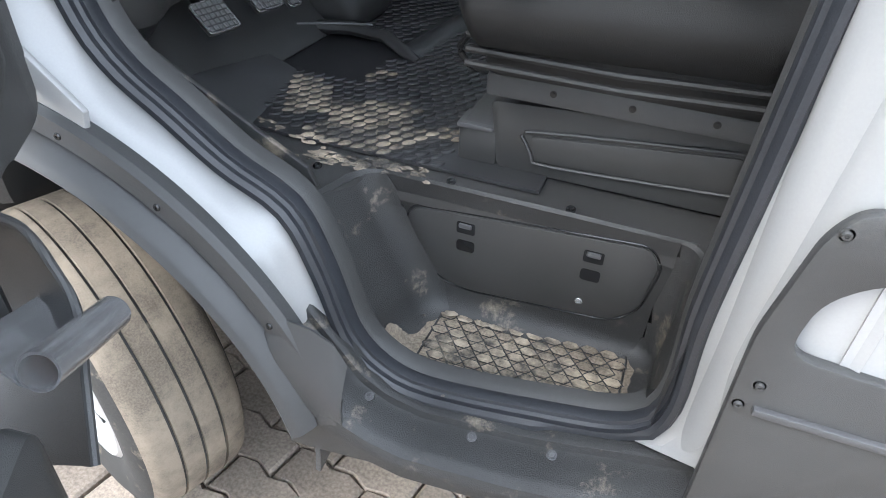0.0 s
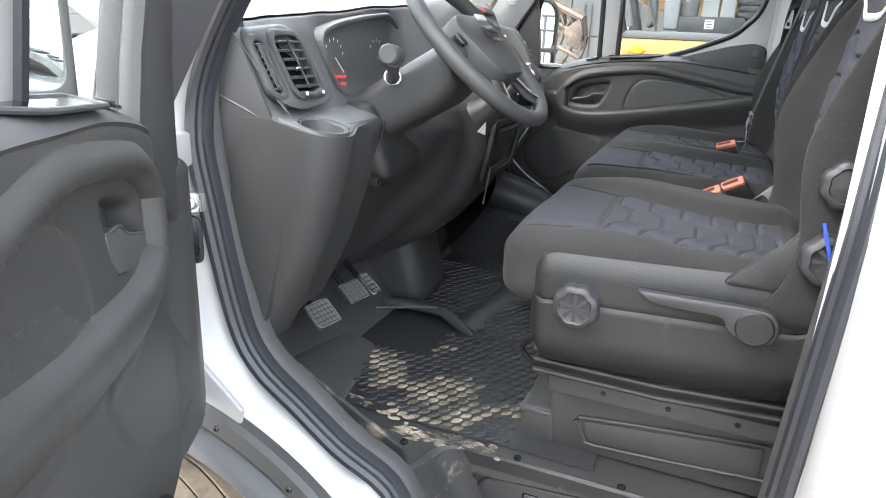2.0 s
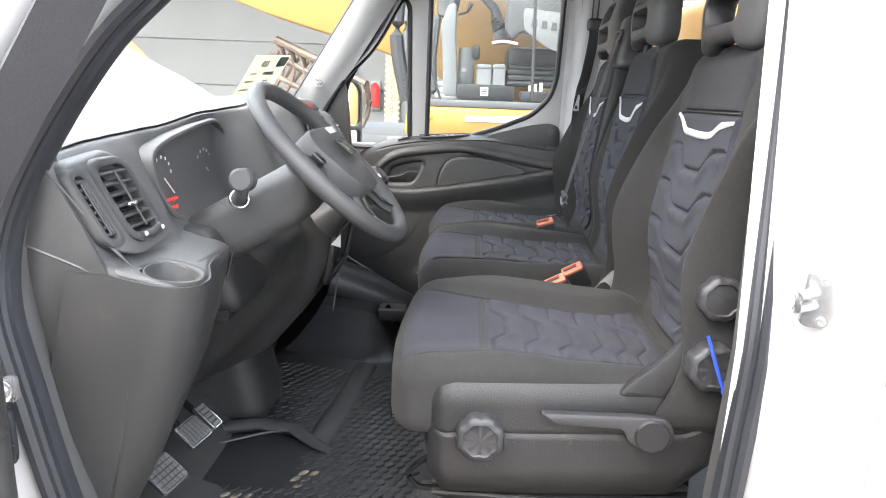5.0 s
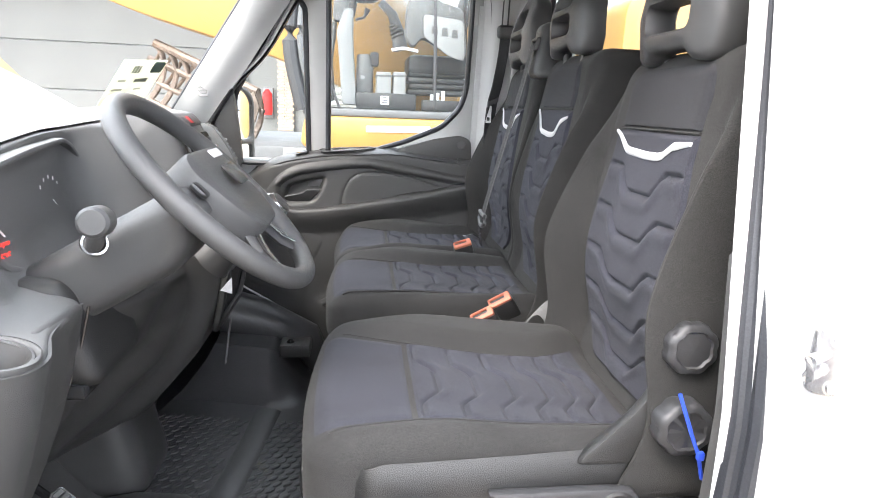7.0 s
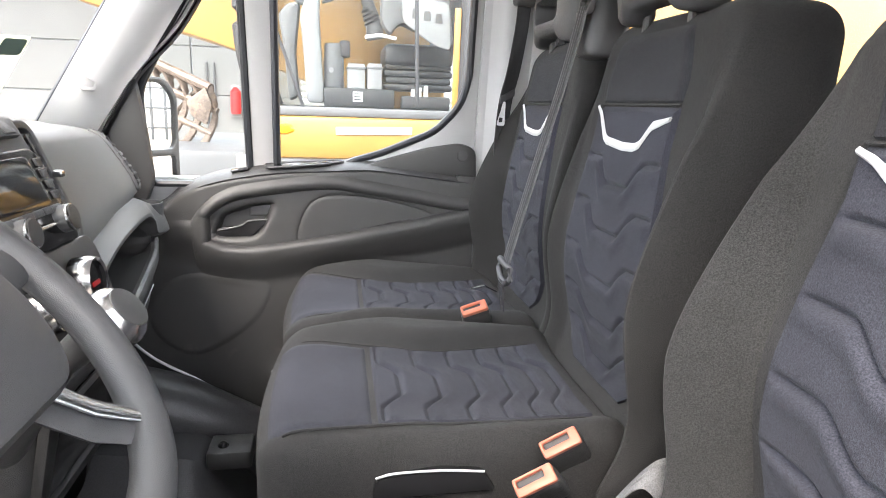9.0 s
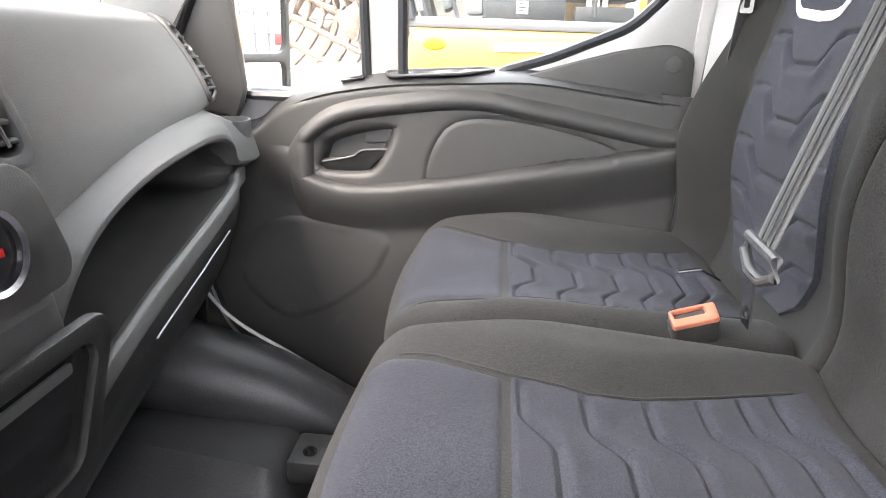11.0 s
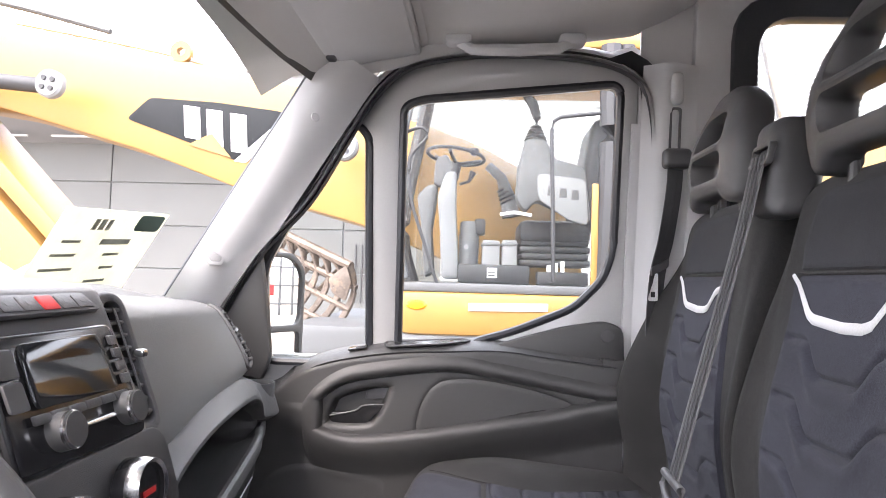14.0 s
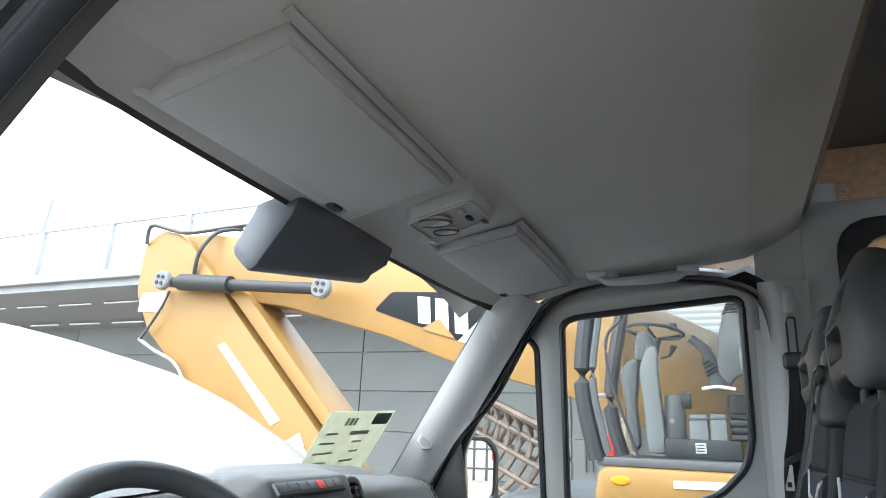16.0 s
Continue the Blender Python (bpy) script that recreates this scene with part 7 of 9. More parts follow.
    part("handle_edge", tube(line([(0.285, 1.290), (0.362, 1.313), (0.39, 1.330), (0.436, 1.334)] if wide else [(0.294, 1.291), (0.353, 1.304), (0.375, 1.317), (0.424, 1.321)], 0.013 if wide else 0.001), 0.002, 6), KNOB, d)
    part("handle_plate", plate(rounded([(0.375, 1.328), (0.428, 1.333), (0.436, 1.366), (0.38, 1.358)], 0.010), [], lambda a, z, t: P(a, z, depth(a, z, False) - 0.022 + t), 0.0, 0.008, 0.003), KNOB, d)
    normal = Vector(P(0, 0, 1)) - Vector(P(0, 0, 0))
    part("screw", moved(bolt_head(0.007, 0.004), facing(P(0.345, 1.326, depth(0.345, 1.326)), normal)), GLOSS, d)
    part("cloth_insert", plate([(q.x, q.z) for q in insert], [], lambda a, z, t: P(a, z, depth(a, z) + t), -0.006, 0.004, 0.002), CLOTH, d, "black cloth door insert")
    part("insert_plug", lathe([(0, 0.002), (0.009, 0.002), (0.0105, 0.004), (0.012, 0.003), (0.0125, 0)], 20, facing(P(0.703, 1.318, depth(0.703, 1.318) + 0.002), normal)), PLASTIC, d)
    part("pull_accent", plate(rounded([(0.862, 1.33), (0.845, 1.345), (0.88, 1.350), (0.93, 1.356), (0.90, 1.334)], 0.008), [], lambda a, z, t: P(a, z, depth(a, z) + t), -0.004, 0.008, 0.003), KNOB, d)
    # Lighter grey on the open door, where this edge catches the sky
    part("pod_edge", tube(line([(0.264, 1.30), (0.268, 1.262), (0.30, 1.245), (0.35, 1.237), (0.42, 1.242), (0.49, 1.250), (0.60, 1.270), (0.70, 1.290), (0.80, 1.31), (0.90, 1.330), (0.95, 1.342)], 0.0, -0.006), 0.0035, 8), KNOB if wide else MATT, d)
    part("top_crease", tube(line([(0.264, 1.31), (0.272, 1.345), (0.325, 1.382), (0.41, 1.402), (0.57, 1.421), (0.69, 1.408), (0.80, 1.388), (0.93, 1.367)], -0.001, 0.008), 0.003, 8), MATT, d)
    part("rail_crease", tube(line([(0.205, 1.372), (0.222, 1.352), (0.245, 1.338)], 0.002), 0.002, 6), PIPING, d)
    # loudspeaker grille
    grille = part("speaker_grille", plate([(q.x, q.z) for q in speaker], [], lambda a, z, t: P(a, z, depth(a, z) + t), -0.004, 0.003, 0.002), MATT, d, "perforated loudspeaker grille")
    part("speaker_rim", tube([P(q.x, q.z, depth(q.x, q.z) + 0.003) for q in speaker], 0.0028, 6, closed=True), PLASTIC, d)
    dots = bmesh.new()
    for i in range(56):
        for j in range(40):
            a, z = 0.055 + i * 0.0075 + (0.00375 if j % 2 else 0), 0.895 + j * 0.0072
            if within(speaker, a, z) > 0.014:
                c = Vector(P(a, z, depth(a, z) + 0.0036))
                e1, e2 = (Vector(P(a + 0.002, z, depth(a, z) + 0.0036)) - c), Vector((0, 0, 0.002))
                dots.faces.new([dots.verts.new(c + e1 * math.cos(k * math.pi / 3) + e2 * math.sin(k * math.pi / 3)) for k in range(6)])
    tagged(part("holes", dots, GLOSS, grille), kind="stuff")
    # lower pocket
    part("pocket_rim", tube([P(0.43, 0.89, 0.150), P(0.48, 0.91, 0.150), P(0.60, 0.92, 0.152), P(0.90, 0.90, 0.150)], 0.014, 10, samples=30), MATT, d)
    # corner cover at the rear and mirror cover at the front
    part("rear_cover", plate(rounded([(0.58, 1.44), (0.68, 1.471), (0.75, 1.493), (0.84, 1.519), (0.93, 1.534), (0.972, 1.518), (0.98, 1.42)], 0.02), [], W, 0.03, 0.056, 0.008), PLASTIC, d)
    part("cover_plug", lathe([(0, 0.002), (0.014, 0.002), (0.016, 0)], 24, facing(W(0.935, 1.500, 0.057), Vector(P(0, 0, 1)) - Vector(P(0, 0, 0)))), MATT, d)
    cover = [(0.125, 1.70), (0.142, 1.55), (0.150, 1.42), (0.13, 1.365), (0.04, 1.285), (-0.01, 1.275), (0.0, 1.52), (0.075, 1.705)]
    if wide:
        cover = [(0.225, 1.67), (0.240, 1.52), (0.262, 1.39), (0.25, 1.345), (0.09, 1.245), (0.050, 1.235), (0.030, 1.34), (0.045, 1.50), (0.095, 1.61), (0.15, 1.665), (0.195, 1.685)]
    part("mirror_cover", plate(rounded(cover, 0.02), [], W, 0.03, 0.06, 0.012), PLASTIC, d)
    if wide:
        part("quarter_post", plate(rounded([(0.165, 1.68), (0.165, 1.37), (0.235, 1.37), (0.222, 1.50), (0.205, 1.64), (0.262, 1.76), (0.330, 1.885), (0.30, 1.90)], 0.01), [], W, 0.0, 0.044, 0.008), PLASTIC, d)
    part("front_post", plate([(0.0, 1.42), (0.06, 1.53), (0.25, 1.91), (0.297, 1.972), (0.306, 1.955), (0.132, 1.645), (0.132, 1.42)], [], W, 0.027, 0.033, 0.002), PLASTIC, d)
    # door mirror
    C = Vector(mirror_at)
    Q = lambda b, z, t: P(C.x + b * mirror_size * mirror_turn[0] + t * mirror_turn[1], C.y + z * mirror_size, C.z - b * mirror_size * mirror_turn[1] + t * mirror_turn[0])
    body = rounded([(-0.105, -0.175), (0.100, -0.175), (0.104, 0.12), (0.06, 0.165), (-0.09, 0.165), (-0.11, 0.13)], 0.04)
    top_glass = rounded([(-0.095, -0.035), (0.090, -0.035), (0.093, 0.11), (0.052, 0.150), (-0.08, 0.150), (-0.098, 0.12)], 0.03)
    low_glass = rect(-0.095, -0.160, 0.088, -0.055, 0.018)
    mir = part("door_mirror", plate(body, [], Q, -0.07, 0.0, 0.02), PLASTIC, d, "tall black door mirror with two glasses")
    part("mirror_rim", plate(body, [top_glass, low_glass], Q, 0.0, 0.016, 0.004), PLASTIC, mir)
    part("mirror_glass", plate(top_glass, [], Q, 0.002, 0.006), MIRROR, mir)
    part("mirror_glass", plate(low_glass, [], lambda b, z, t: Q(b, z, t + 0.5 * (b * b + (z + 0.11) ** 2) - 0.006), 0.002, 0.006), MIRROR, mir)
    part("mirror_arm", tube([P(0.09, 1.40, 0.05), P(0.07, 1.38, 0.0), Q(-0.03, -0.15, -0.03)], [0.03, 0.026, 0.03], 12, flat=0.6), PLASTIC, mir)


right_door = thing("door_1", "closed white passenger door with black trim", "door", kind="structure")
make_door(right_door, lambda a, dp, z: (-0.41 + a, 2.0 - dp, z), (0.5, 0.866))
A_DIR, N_DIR = Vector((0.566, -0.824, 0)), Vector((0.824, 0.566, 0))
HINGE = Vector((-0.4695, -0.099, 0))
left_door = thing("door_2", "open white driver's door with black trim and chrome-lidded pocket", "door", kind="structure")
make_door(left_door, lambda a, dp, z: tuple(HINGE + A_DIR * (a - 0.035) + N_DIR * dp + Vector((0, 0, z - 0.025))), (0.35, 0.937), 0.15, (-0.022, 1.465, -0.135), 1.12)
PL = lambda a, z, dp: HINGE + A_DIR * a + N_DIR * dp + Vector((0, 0, z - 0.055))
part("mirror_switch", lathe([(0, 0.022), (0.012, 0.02), (0.015, 0.012), (0.012, 0.0)], 20, Matrix.Translation((-0.252, -0.229, 1.366))), PLASTIC, left_door)
# hinges, check strap and rubber bellows on the pillar
part("hinge", box((-0.47, 0.03, 1.275), (-0.415, 0.075, 1.335), 0.006), WHITE, van)
part("hinge", box((-0.47, 0.03, 0.86), (-0.415, 0.075, 0.92), 0.006), WHITE, van)
strap_part = part("check_strap", join(box((-0.435, 0.062, 1.195), (-0.395, 0.078, 1.23), 0.004), tube([(-0.405, 0.07, 1.212), (-0.45, 0.04, 1.208), (-0.50, -0.02, 1.205)], 0.007, 8)), STEEL, van, "bare steel door check strap")
part("bolt", moved(bolt_head(0.012, 0.008), facing((-0.412, 0.060, 1.212), (0, -1, 0))), STEEL, strap_part)
bel = []
for k in range(60):
    t = k / 59
    bel.append(Vector((lerp(-0.42, -0.46, t), lerp(0.06, -0.06, t), 1.14 - 0.05 * t - 0.02 * math.sin(t * math.pi))))
part("cable_bellows", tube(bel, [0.017 + 0.004 * (k % 3 == 0) - 0.002 * (k % 3 == 1) for k in range(60)], 12), RUBBER, van, "black corrugated cable sleeve")
part("bellows_plate", plate(rect(-0.445, 1.095, -0.405, 1.185, 0.018), [], lambda a, b, dd: (a, 0.075 - dd, b), 0, 0.01, 0.003), RUBBER, van)
part("pillar_strip", sheet(lambda u, v: Vector((lerp(-0.46, -0.20, v) - 0.03 + 0.05 * u, lerp(0.0, 0.05, u) + side_y(lerp(1.38, 1.86, v)), lerp(1.38, 1.86, v))), 6, 24, 0.01), RUBBER, van)
part("striker", join(plate(rounded([(0.612, 1.367), (0.632, 1.367), (0.640, 1.390), (0.640, 1.415), (0.630, 1.440), (0.614, 1.437)], 0.008), [], lambda a, b, dd: (a, 0.045 - dd - 0.9 * (a - 0.62), b), 0, 0.008, 0.002), tube([(0.625, 0.040, 1.411), (0.592, 0.020, 1.411), (0.592, 0.020, 1.395), (0.625, 0.040, 1.395)], 0.006, 8)), STEEL, van, "steel door striker on the pillar")
for z in (1.377, 1.427):
    part("bolt", moved(bolt_head(0.006, 0.004), facing((0.628, 0.030, z), (-0.6, -1, 0))), STEEL, van)

# tools kept in the open door's pocket
pocket = part("door_pocket", plate(rounded([(0.50, 0.62), (0.56, 0.59), (0.98, 0.58), (0.98, 0.87), (0.49, 0.84)], 0.04), [], lambda a, z, t: tuple(PL(a, z, 0.14 + t)), 0.0, 0.11, 0.03), PLASTIC, left_door)
PM = lambda a, dp, z: HINGE + A_DIR * (a - 0.035) + N_DIR * dp + Vector((0, 0, z - 0.025))
POCKET_RIM = smooth_loop([(0.42, 0.140, 0.945), (0.352, 0.152, 0.94), (0.330, 0.165, 0.905), (0.285, 0.182, 0.85), (0.288, 0.200, 0.79), (0.31, 0.215, 0.735), (0.38, 0.223, 0.68), (0.45, 0.23, 0.62)], 40, False)


def pocket_front(u, v):
    q = POCKET_RIM[round(u * 39)]
    return PM(q.x - 0.03 * v * (1 - v) - 0.05 * v, lerp(q.y, 0.09, v), q.z - 0.05 * v)


front_wall = part("pocket_wall", sheet(pocket_front, 39, 10, 0.006), SHIELD, left_door, "open mouth of the door pocket")
part("pocket_lip", tube([PM(q.x, q.y, q.z) for q in POCKET_RIM], 0.006, 8), MATT, front_wall)
part("pocket_rib", tube([PM(0.29, 0.125, 0.90), PM(0.31, 0.135, 0.80), PM(0.33, 0.145, 0.70)], 0.012, 8), SHIELD, front_wall)
part("pocket_strap", tube([PM(0.385, 0.098, 0.838), PM(0.387, 0.125, 0.834), PM(0.387, 0.150, 0.826)], [0.008, 0.011, 0.009], 10), KNOB, front_wall)
hitch = thing("steel_tube_bracket", "bare galvanised tube bracket lying in the door pocket", "bracket")
T0, T1 = PM(0.431, 0.209, 0.762), PM(0.275, 0.240, 0.701)
hm = facing(T0, T0 - T1)
part("tube", lathe([(0.0205, -0.17), (0.0235, -0.17), (0.0235, 0.0), (0.0205, 0.0)], 32, hm, True), STEEL, hitch)
# Dark plug set inside the tube for the shade in its bore
part("bore_shade", lathe([(0, -0.05), (0.0208, -0.05), (0.0208, -0.04)], 24, hm), RUST, hitch)
side = (PM(0.396, 0.177, 0.761) - T0)
side = (side - (T1 - T0).normalized() * side.dot((T1 - T0).normalized())).normalized()
out = side.cross((T1 - T0).normalized())
out = out if out.z > 0 else -out
PROFILE = ((-0.004, -0.0245), (0.020, -0.024), (0.040, -0.014), (0.052, -0.006), (0.066, 0.010), (0.080, 0.014))
part("angle_plate", sheet(lambda u, v: T0 + (T1 - T0) * lerp(0.05, 0.95, u) + side * table(v * 5, [(k, q[0]) for k, q in enumerate(PROFILE)]) + out * table(v * 5, [(k, q[1]) for k, q in enumerate(PROFILE)]), 4, 20, 0.003), STEEL, hitch)
part("fixing_bolt", moved(bolt_head(0.007, 0.004), facing(PM(0.430, 0.150, 0.772), (0.5, -0.3, 0.8))), KNOB, front_wall)

# ---------------------------------------------------------------- cab ceiling fittings
def visor(name_label, y0, y1, x0, x1, z0, tilt):
    v = thing("sun_visor", name_label, "sun visor", "sun visors")
    f = lambda a, b, dd: (lerp(x0, x1, a), b, z0 + tilt * a + dd)
    c = 0.10
    part("pad", plate(rounded([(0, y0), (0.25, y0 - 0.01), (1, y0), (1, y1), (0.0, y1), (0.0, y1 - 0.03), (c, y1 - 0.04), (c, y1 - 0.085), (0.0, y1 - 0.095)], 0.014), [], f, -0.018, 0.004, 0.006), VISOR, v)
    part("pad_seam", tube([f(a, b, -0.019) for a, b in ((0.04, y0 + 0.012), (0.96, y0 + 0.012), (0.96, y1 - 0.012), (0.04, y1 - 0.012))], 0.0015, 6), VISOR, v)
    part("recess", sheet(lambda a, b: Vector((lerp(x1 + 0.002, x1 + 0.016, a), lerp(y0 - 0.02, y1 + 0.015, b), z0 + tilt - 0.002 + 0.006 * a)), 4, 10, 0.004), VISOR, v)
    part("clip", block((0.010, 0.016, 0.006), 0.005, (5, 6, 4), m=Matrix.Translation((x0 + 0.008, y1 - 0.062, z0 - 0.010))), EX_MID, v)
    part("pivot", tube([(x0 + 0.02, y0 + 0.03, z0 - 0.004), (x0 + 0.0, y0 - 0.01, z0 - 0.008), (x0 - 0.01, y0 - 0.03, z0 + 0.01)], 0.009, 10), VISOR, v)
    part("pivot_base", lathe([(0, 0.012), (0.02, 0.012), (0.024, 0.006), (0.026, 0)], 20, facing((x0 - 0.005, y0 - 0.03, z0 + 0.012), (0, 0, -1))), VISOR, v)
    return v


visor("wide pale grey driver's sun visor folded up", 0.44, 0.93, -0.165, 0.052, 2.085, 0.046)
visor("pale grey passenger sun visor folded up", 1.22, 1.76, -0.11, 0.085, 2.095, 0.038)
console = thing("roof_console", "pale grey overhead console with two reading lamps", "lamp console")
part("body", plate(rect(-0.075, 0.985, 0.07, 1.115, 0.02), [], lambda a, b, dd: (a, b, 2.115 + 0.25 * a - dd), -0.02, 0.022, 0.006), VISOR, console)
part("body_rim", tube([(a, b, 2.092 + 0.25 * a) for a, b in rect(-0.068, 0.992, 0.063, 1.108, 0.018)], 0.003, 6, closed=True), VISOR, console)
for y, r in ((1.022, 0.026), (1.082, 0.020)):
    lens = part("lamp_lens", lathe([(0, -0.004), (r * 0.5, -0.003), (r * 0.8, 0.0), (r * 0.92, 0.005), (r, 0.005), (r * 1.08, 0.0)], 32, facing((-0.025, y, 2.086), (0, 0, -1)) @ Matrix.Diagonal((1.35, 0.9, 1, 1))), HEADLINER, console, "frosted reading lamp lens")
    part("lens_ring", lathe([(r * 0.93, 0.005), (r * 1.0, 0.008), (r * 1.08, 0.004)], 32, facing((-0.025, y, 2.086), (0, 0, -1)) @ Matrix.Diagonal((1.35, 0.9, 1, 1))), EX_MID, lens)
for x, y in ((0.028, 1.01), (0.028, 1.05), (0.048, 1.085)):
    part("button", box((x, y, 2.088 + 0.25 * x), (x + 0.012, y + 0.022, 2.102), 0.002), EX_DARK if y > 1.04 else VISOR, console)
handle = thing("grab_handle", "pale grey folding grab handle above the passenger door", "handle")
part("bar", tube([(0.17, 1.705, 2.125), (0.20, 1.695, 2.106), (0.30, 1.69, 2.104), (0.38, 1.69, 2.108), (0.41, 1.70, 2.128)], [0.010, 0.012, 0.013, 0.012, 0.010], 10, samples=0), VISOR, handle)
for x in (0.17, 0.41):
    part("mount", block((0.028, 0.022, 0.012), 0.010, (6, 6, 4), m=Matrix.Translation((x, 1.705, 2.130))), VISOR, handle)
mirror_box = thing("sensor_housing", "dark grey housing behind the windscreen top", "camera housing")
HOUSE = rounded([(-0.190, 2.105), (-0.205, 2.060), (-0.250, 1.945), (-0.275, 1.938), (-0.315, 1.975), (-0.300, 2.080)], 0.016)
part("cover", plate(HOUSE, [], lambda a, b, dd: (a - 0.06 * max(0, dd - 1.10) * (b < 2.0), dd - 0.03 * (b < 2.0) * (dd < 0.9), b + 0.55 * max(0, dd - 1.06) * (b < 2.0)), 0.815, 1.185, 0.014), HOUSING_FLARE, mirror_box)
GRILLE = facing((-0.372, 1.781, 1.658), (0.62, -0.70, 0.35))
grille = part("speaker_grille", lathe([(0, 0.0030), (0.024, 0.0030), (0.027, 0.0015), (0.028, -0.004)], 6, GRILLE), PILLAR, pa, "round perforated speaker grille")
for a in range(-3, 4):
    for b in range(-3, 4):
        if abs(a + b) <= 3:
            part("hole", lathe([(0, 0.0005), (0.0017, 0.0005), (0.0018, 0.0)], 8, GRILLE @ Matrix.Translation((0.0058 * (a + b / 2), 0.0050 * b, 0.0030))), GLOSS, grille)
part("cap", lathe([(0, 0.002), (0.009, 0.002), (0.010, 0)], 20, facing((-0.139, 1.725, 1.963), (0.55, -0.75, 0.1))), VISOR, pa)


# ---------------------------------------------------------------- excavator beside the van
ex = thing("excavator", "yellow tracked excavator with its boom raised and grapple hanging", "excavator")
BY = 4.9


def slab(points, y0, y1, bevel=0.03, r=0.06):
    return plate(rounded(points, r), [], lambda a, b, d: (a, d, b), y0, y1, bevel)


boom = part("boom", slab([(0.95, 1.45), (0.98, 2.15), (0.51, 2.43), (0.17, 2.61), (-0.3, 2.77), (-1.04, 2.98), (-1.74, 3.13), (-2.51, 3.26), (-3.3, 3.41), (-4.4, 3.62), (-5.05, 3.66), (-5.25, 3.45), (-5.0, 3.05), (-4.2, 2.92), (-3.36, 2.80), (-2.26, 2.50), (-1.57, 2.25), (-1.1, 2.12), (-0.57, 1.98), (0.0, 1.75)], BY, BY + 0.5, 0.02, 0.12), YELLOW, ex, "yellow box-section boom")
part("decal", slab([(-2.38, 2.73), (-2.21, 2.89), (-1.70, 2.86), (-1.22, 2.80), (-1.18, 2.73), (-1.50, 2.42), (-1.95, 2.58)], BY - 0.008, BY, 0.001, 0.04), DECAL, boom, "dark grey maker's panel with white marks")
part("decal_tip", slab([(-1.56, 2.43), (-1.47, 2.42), (-1.17, 2.70), (-1.19, 2.77)], BY - 0.010, BY - 0.002, 0.001, 0.01), MARKING, boom)
# maker's mark as plain shapes
mk = lambda pts: plate(pts, [], lambda a, b, d: (a, d, b), BY - 0.014, BY - 0.008)
for x in (-1.95, -1.78, -1.60):
    part("mark", mk([(x + 0.02, 2.60 - 0.28 * (x + 1.95)), (x + 0.0, 2.835 - 0.15 * (x + 1.95)), (x + 0.12, 2.82 - 0.15 * (x + 1.95)), (x + 0.14, 2.58 - 0.28 * (x + 1.95))]), MARKING, boom)
part("mark", plate([(-1.90, 2.545), (-1.73, 2.63), (-1.58, 2.455)], [], lambda a, b, d: (a, d, b), BY - 0.018, BY - 0.010), YELLOW, boom)
stick = part("stick", slab([(-5.30, 3.55), (-5.05, 3.70), (-4.75, 3.62), (-4.15, 3.05), (-3.95, 2.80), (-2.70, 1.55), (-2.0, 0.9), (-2.25, 0.75), (-3.05, 1.30), (-4.10, 1.78), (-4.35, 2.0), (-5.05, 2.60), (-5.30, 3.0)], BY - 0.08, BY + 0.35, 0.02, 0.10), YELLOW, ex, "yellow dipper stick")
part("stick_fin", slab([(-4.10, 3.02), (-3.90, 2.85), (-2.60, 1.55), (-2.5, 1.62), (-3.8, 2.95)], BY - 0.1, BY + 0.38, 0.01, 0.03), YELLOW, stick)
part("label_strip", slab([(-4.06, 2.42), (-3.98, 2.45), (-3.22, 1.74), (-3.32, 1.69)], BY - 0.09, BY - 0.08, 0.001, 0.005), MARKING, stick)
part("print_bar", slab([(-3.60, 1.99), (-3.545, 2.035), (-3.28, 1.785), (-3.335, 1.735)], BY - 0.094, BY - 0.09, 0, 0.004), INK, stick)
part("notice", slab([(-3.16, 1.55), (-3.00, 1.64), (-2.88, 1.42), (-3.05, 1.33)], BY - 0.09, BY - 0.08, 0.001, 0.01), MARKING, stick)
for k in range(4):
    part("print_bar", slab([(-3.12 + 0.03 * k, 1.54 - 0.04 * k), (-2.99 + 0.03 * k, 1.61 - 0.04 * k), (-2.985 + 0.03 * k, 1.595 - 0.04 * k), (-3.11 + 0.03 * k, 1.525 - 0.04 * k)], BY - 0.094, BY - 0.09, 0, 0.001), INK, stick)
part("patch", slab([(-5.22, 2.80), (-5.20, 3.0), (-4.85, 3.0), (-4.88, 2.78)], BY - 0.09, BY - 0.08, 0.001, 0.005), MARKING, stick)
part("pipe", tube([(-5.1, BY - 0.11, 2.5), (-4.85, BY - 0.12, 2.38), (-4.55, BY - 0.12, 2.25), (-4.3, BY - 0.12, 2.0), (-3.55, BY - 0.12, 1.45)], 0.02, 8, samples=40), STEEL, stick)
part("hose", tube([(-4.80, BY - 0.1, 3.0), (-4.82, BY - 0.16, 2.8), (-4.98, BY - 0.14, 2.6), (-5.08, BY - 0.12, 2.5)], 0.014, 8, samples=30), PLASTIC, stick)
part("hose", tube([(-5.25, BY - 0.1, 3.55), (-5.2, BY - 0.12, 3.75), (-4.9, BY - 0.1, 3.68), (-4.6, BY - 0.12, 3.62), (-4.0, BY + 0.1, 3.72), (-3.4, BY + 0.1, 3.62), (-2.6, BY + 0.1, 3.42)], 0.022, 8, samples=60), PLASTIC, boom)
part("hose", tube([(-4.5, BY - 0.1, 3.15), (-4.42, BY - 0.14, 3.4), (-4.3, BY - 0.05, 3.62), (-4.1, BY + 0.1, 3.68)], 0.022, 8, samples=30), PLASTIC, boom)
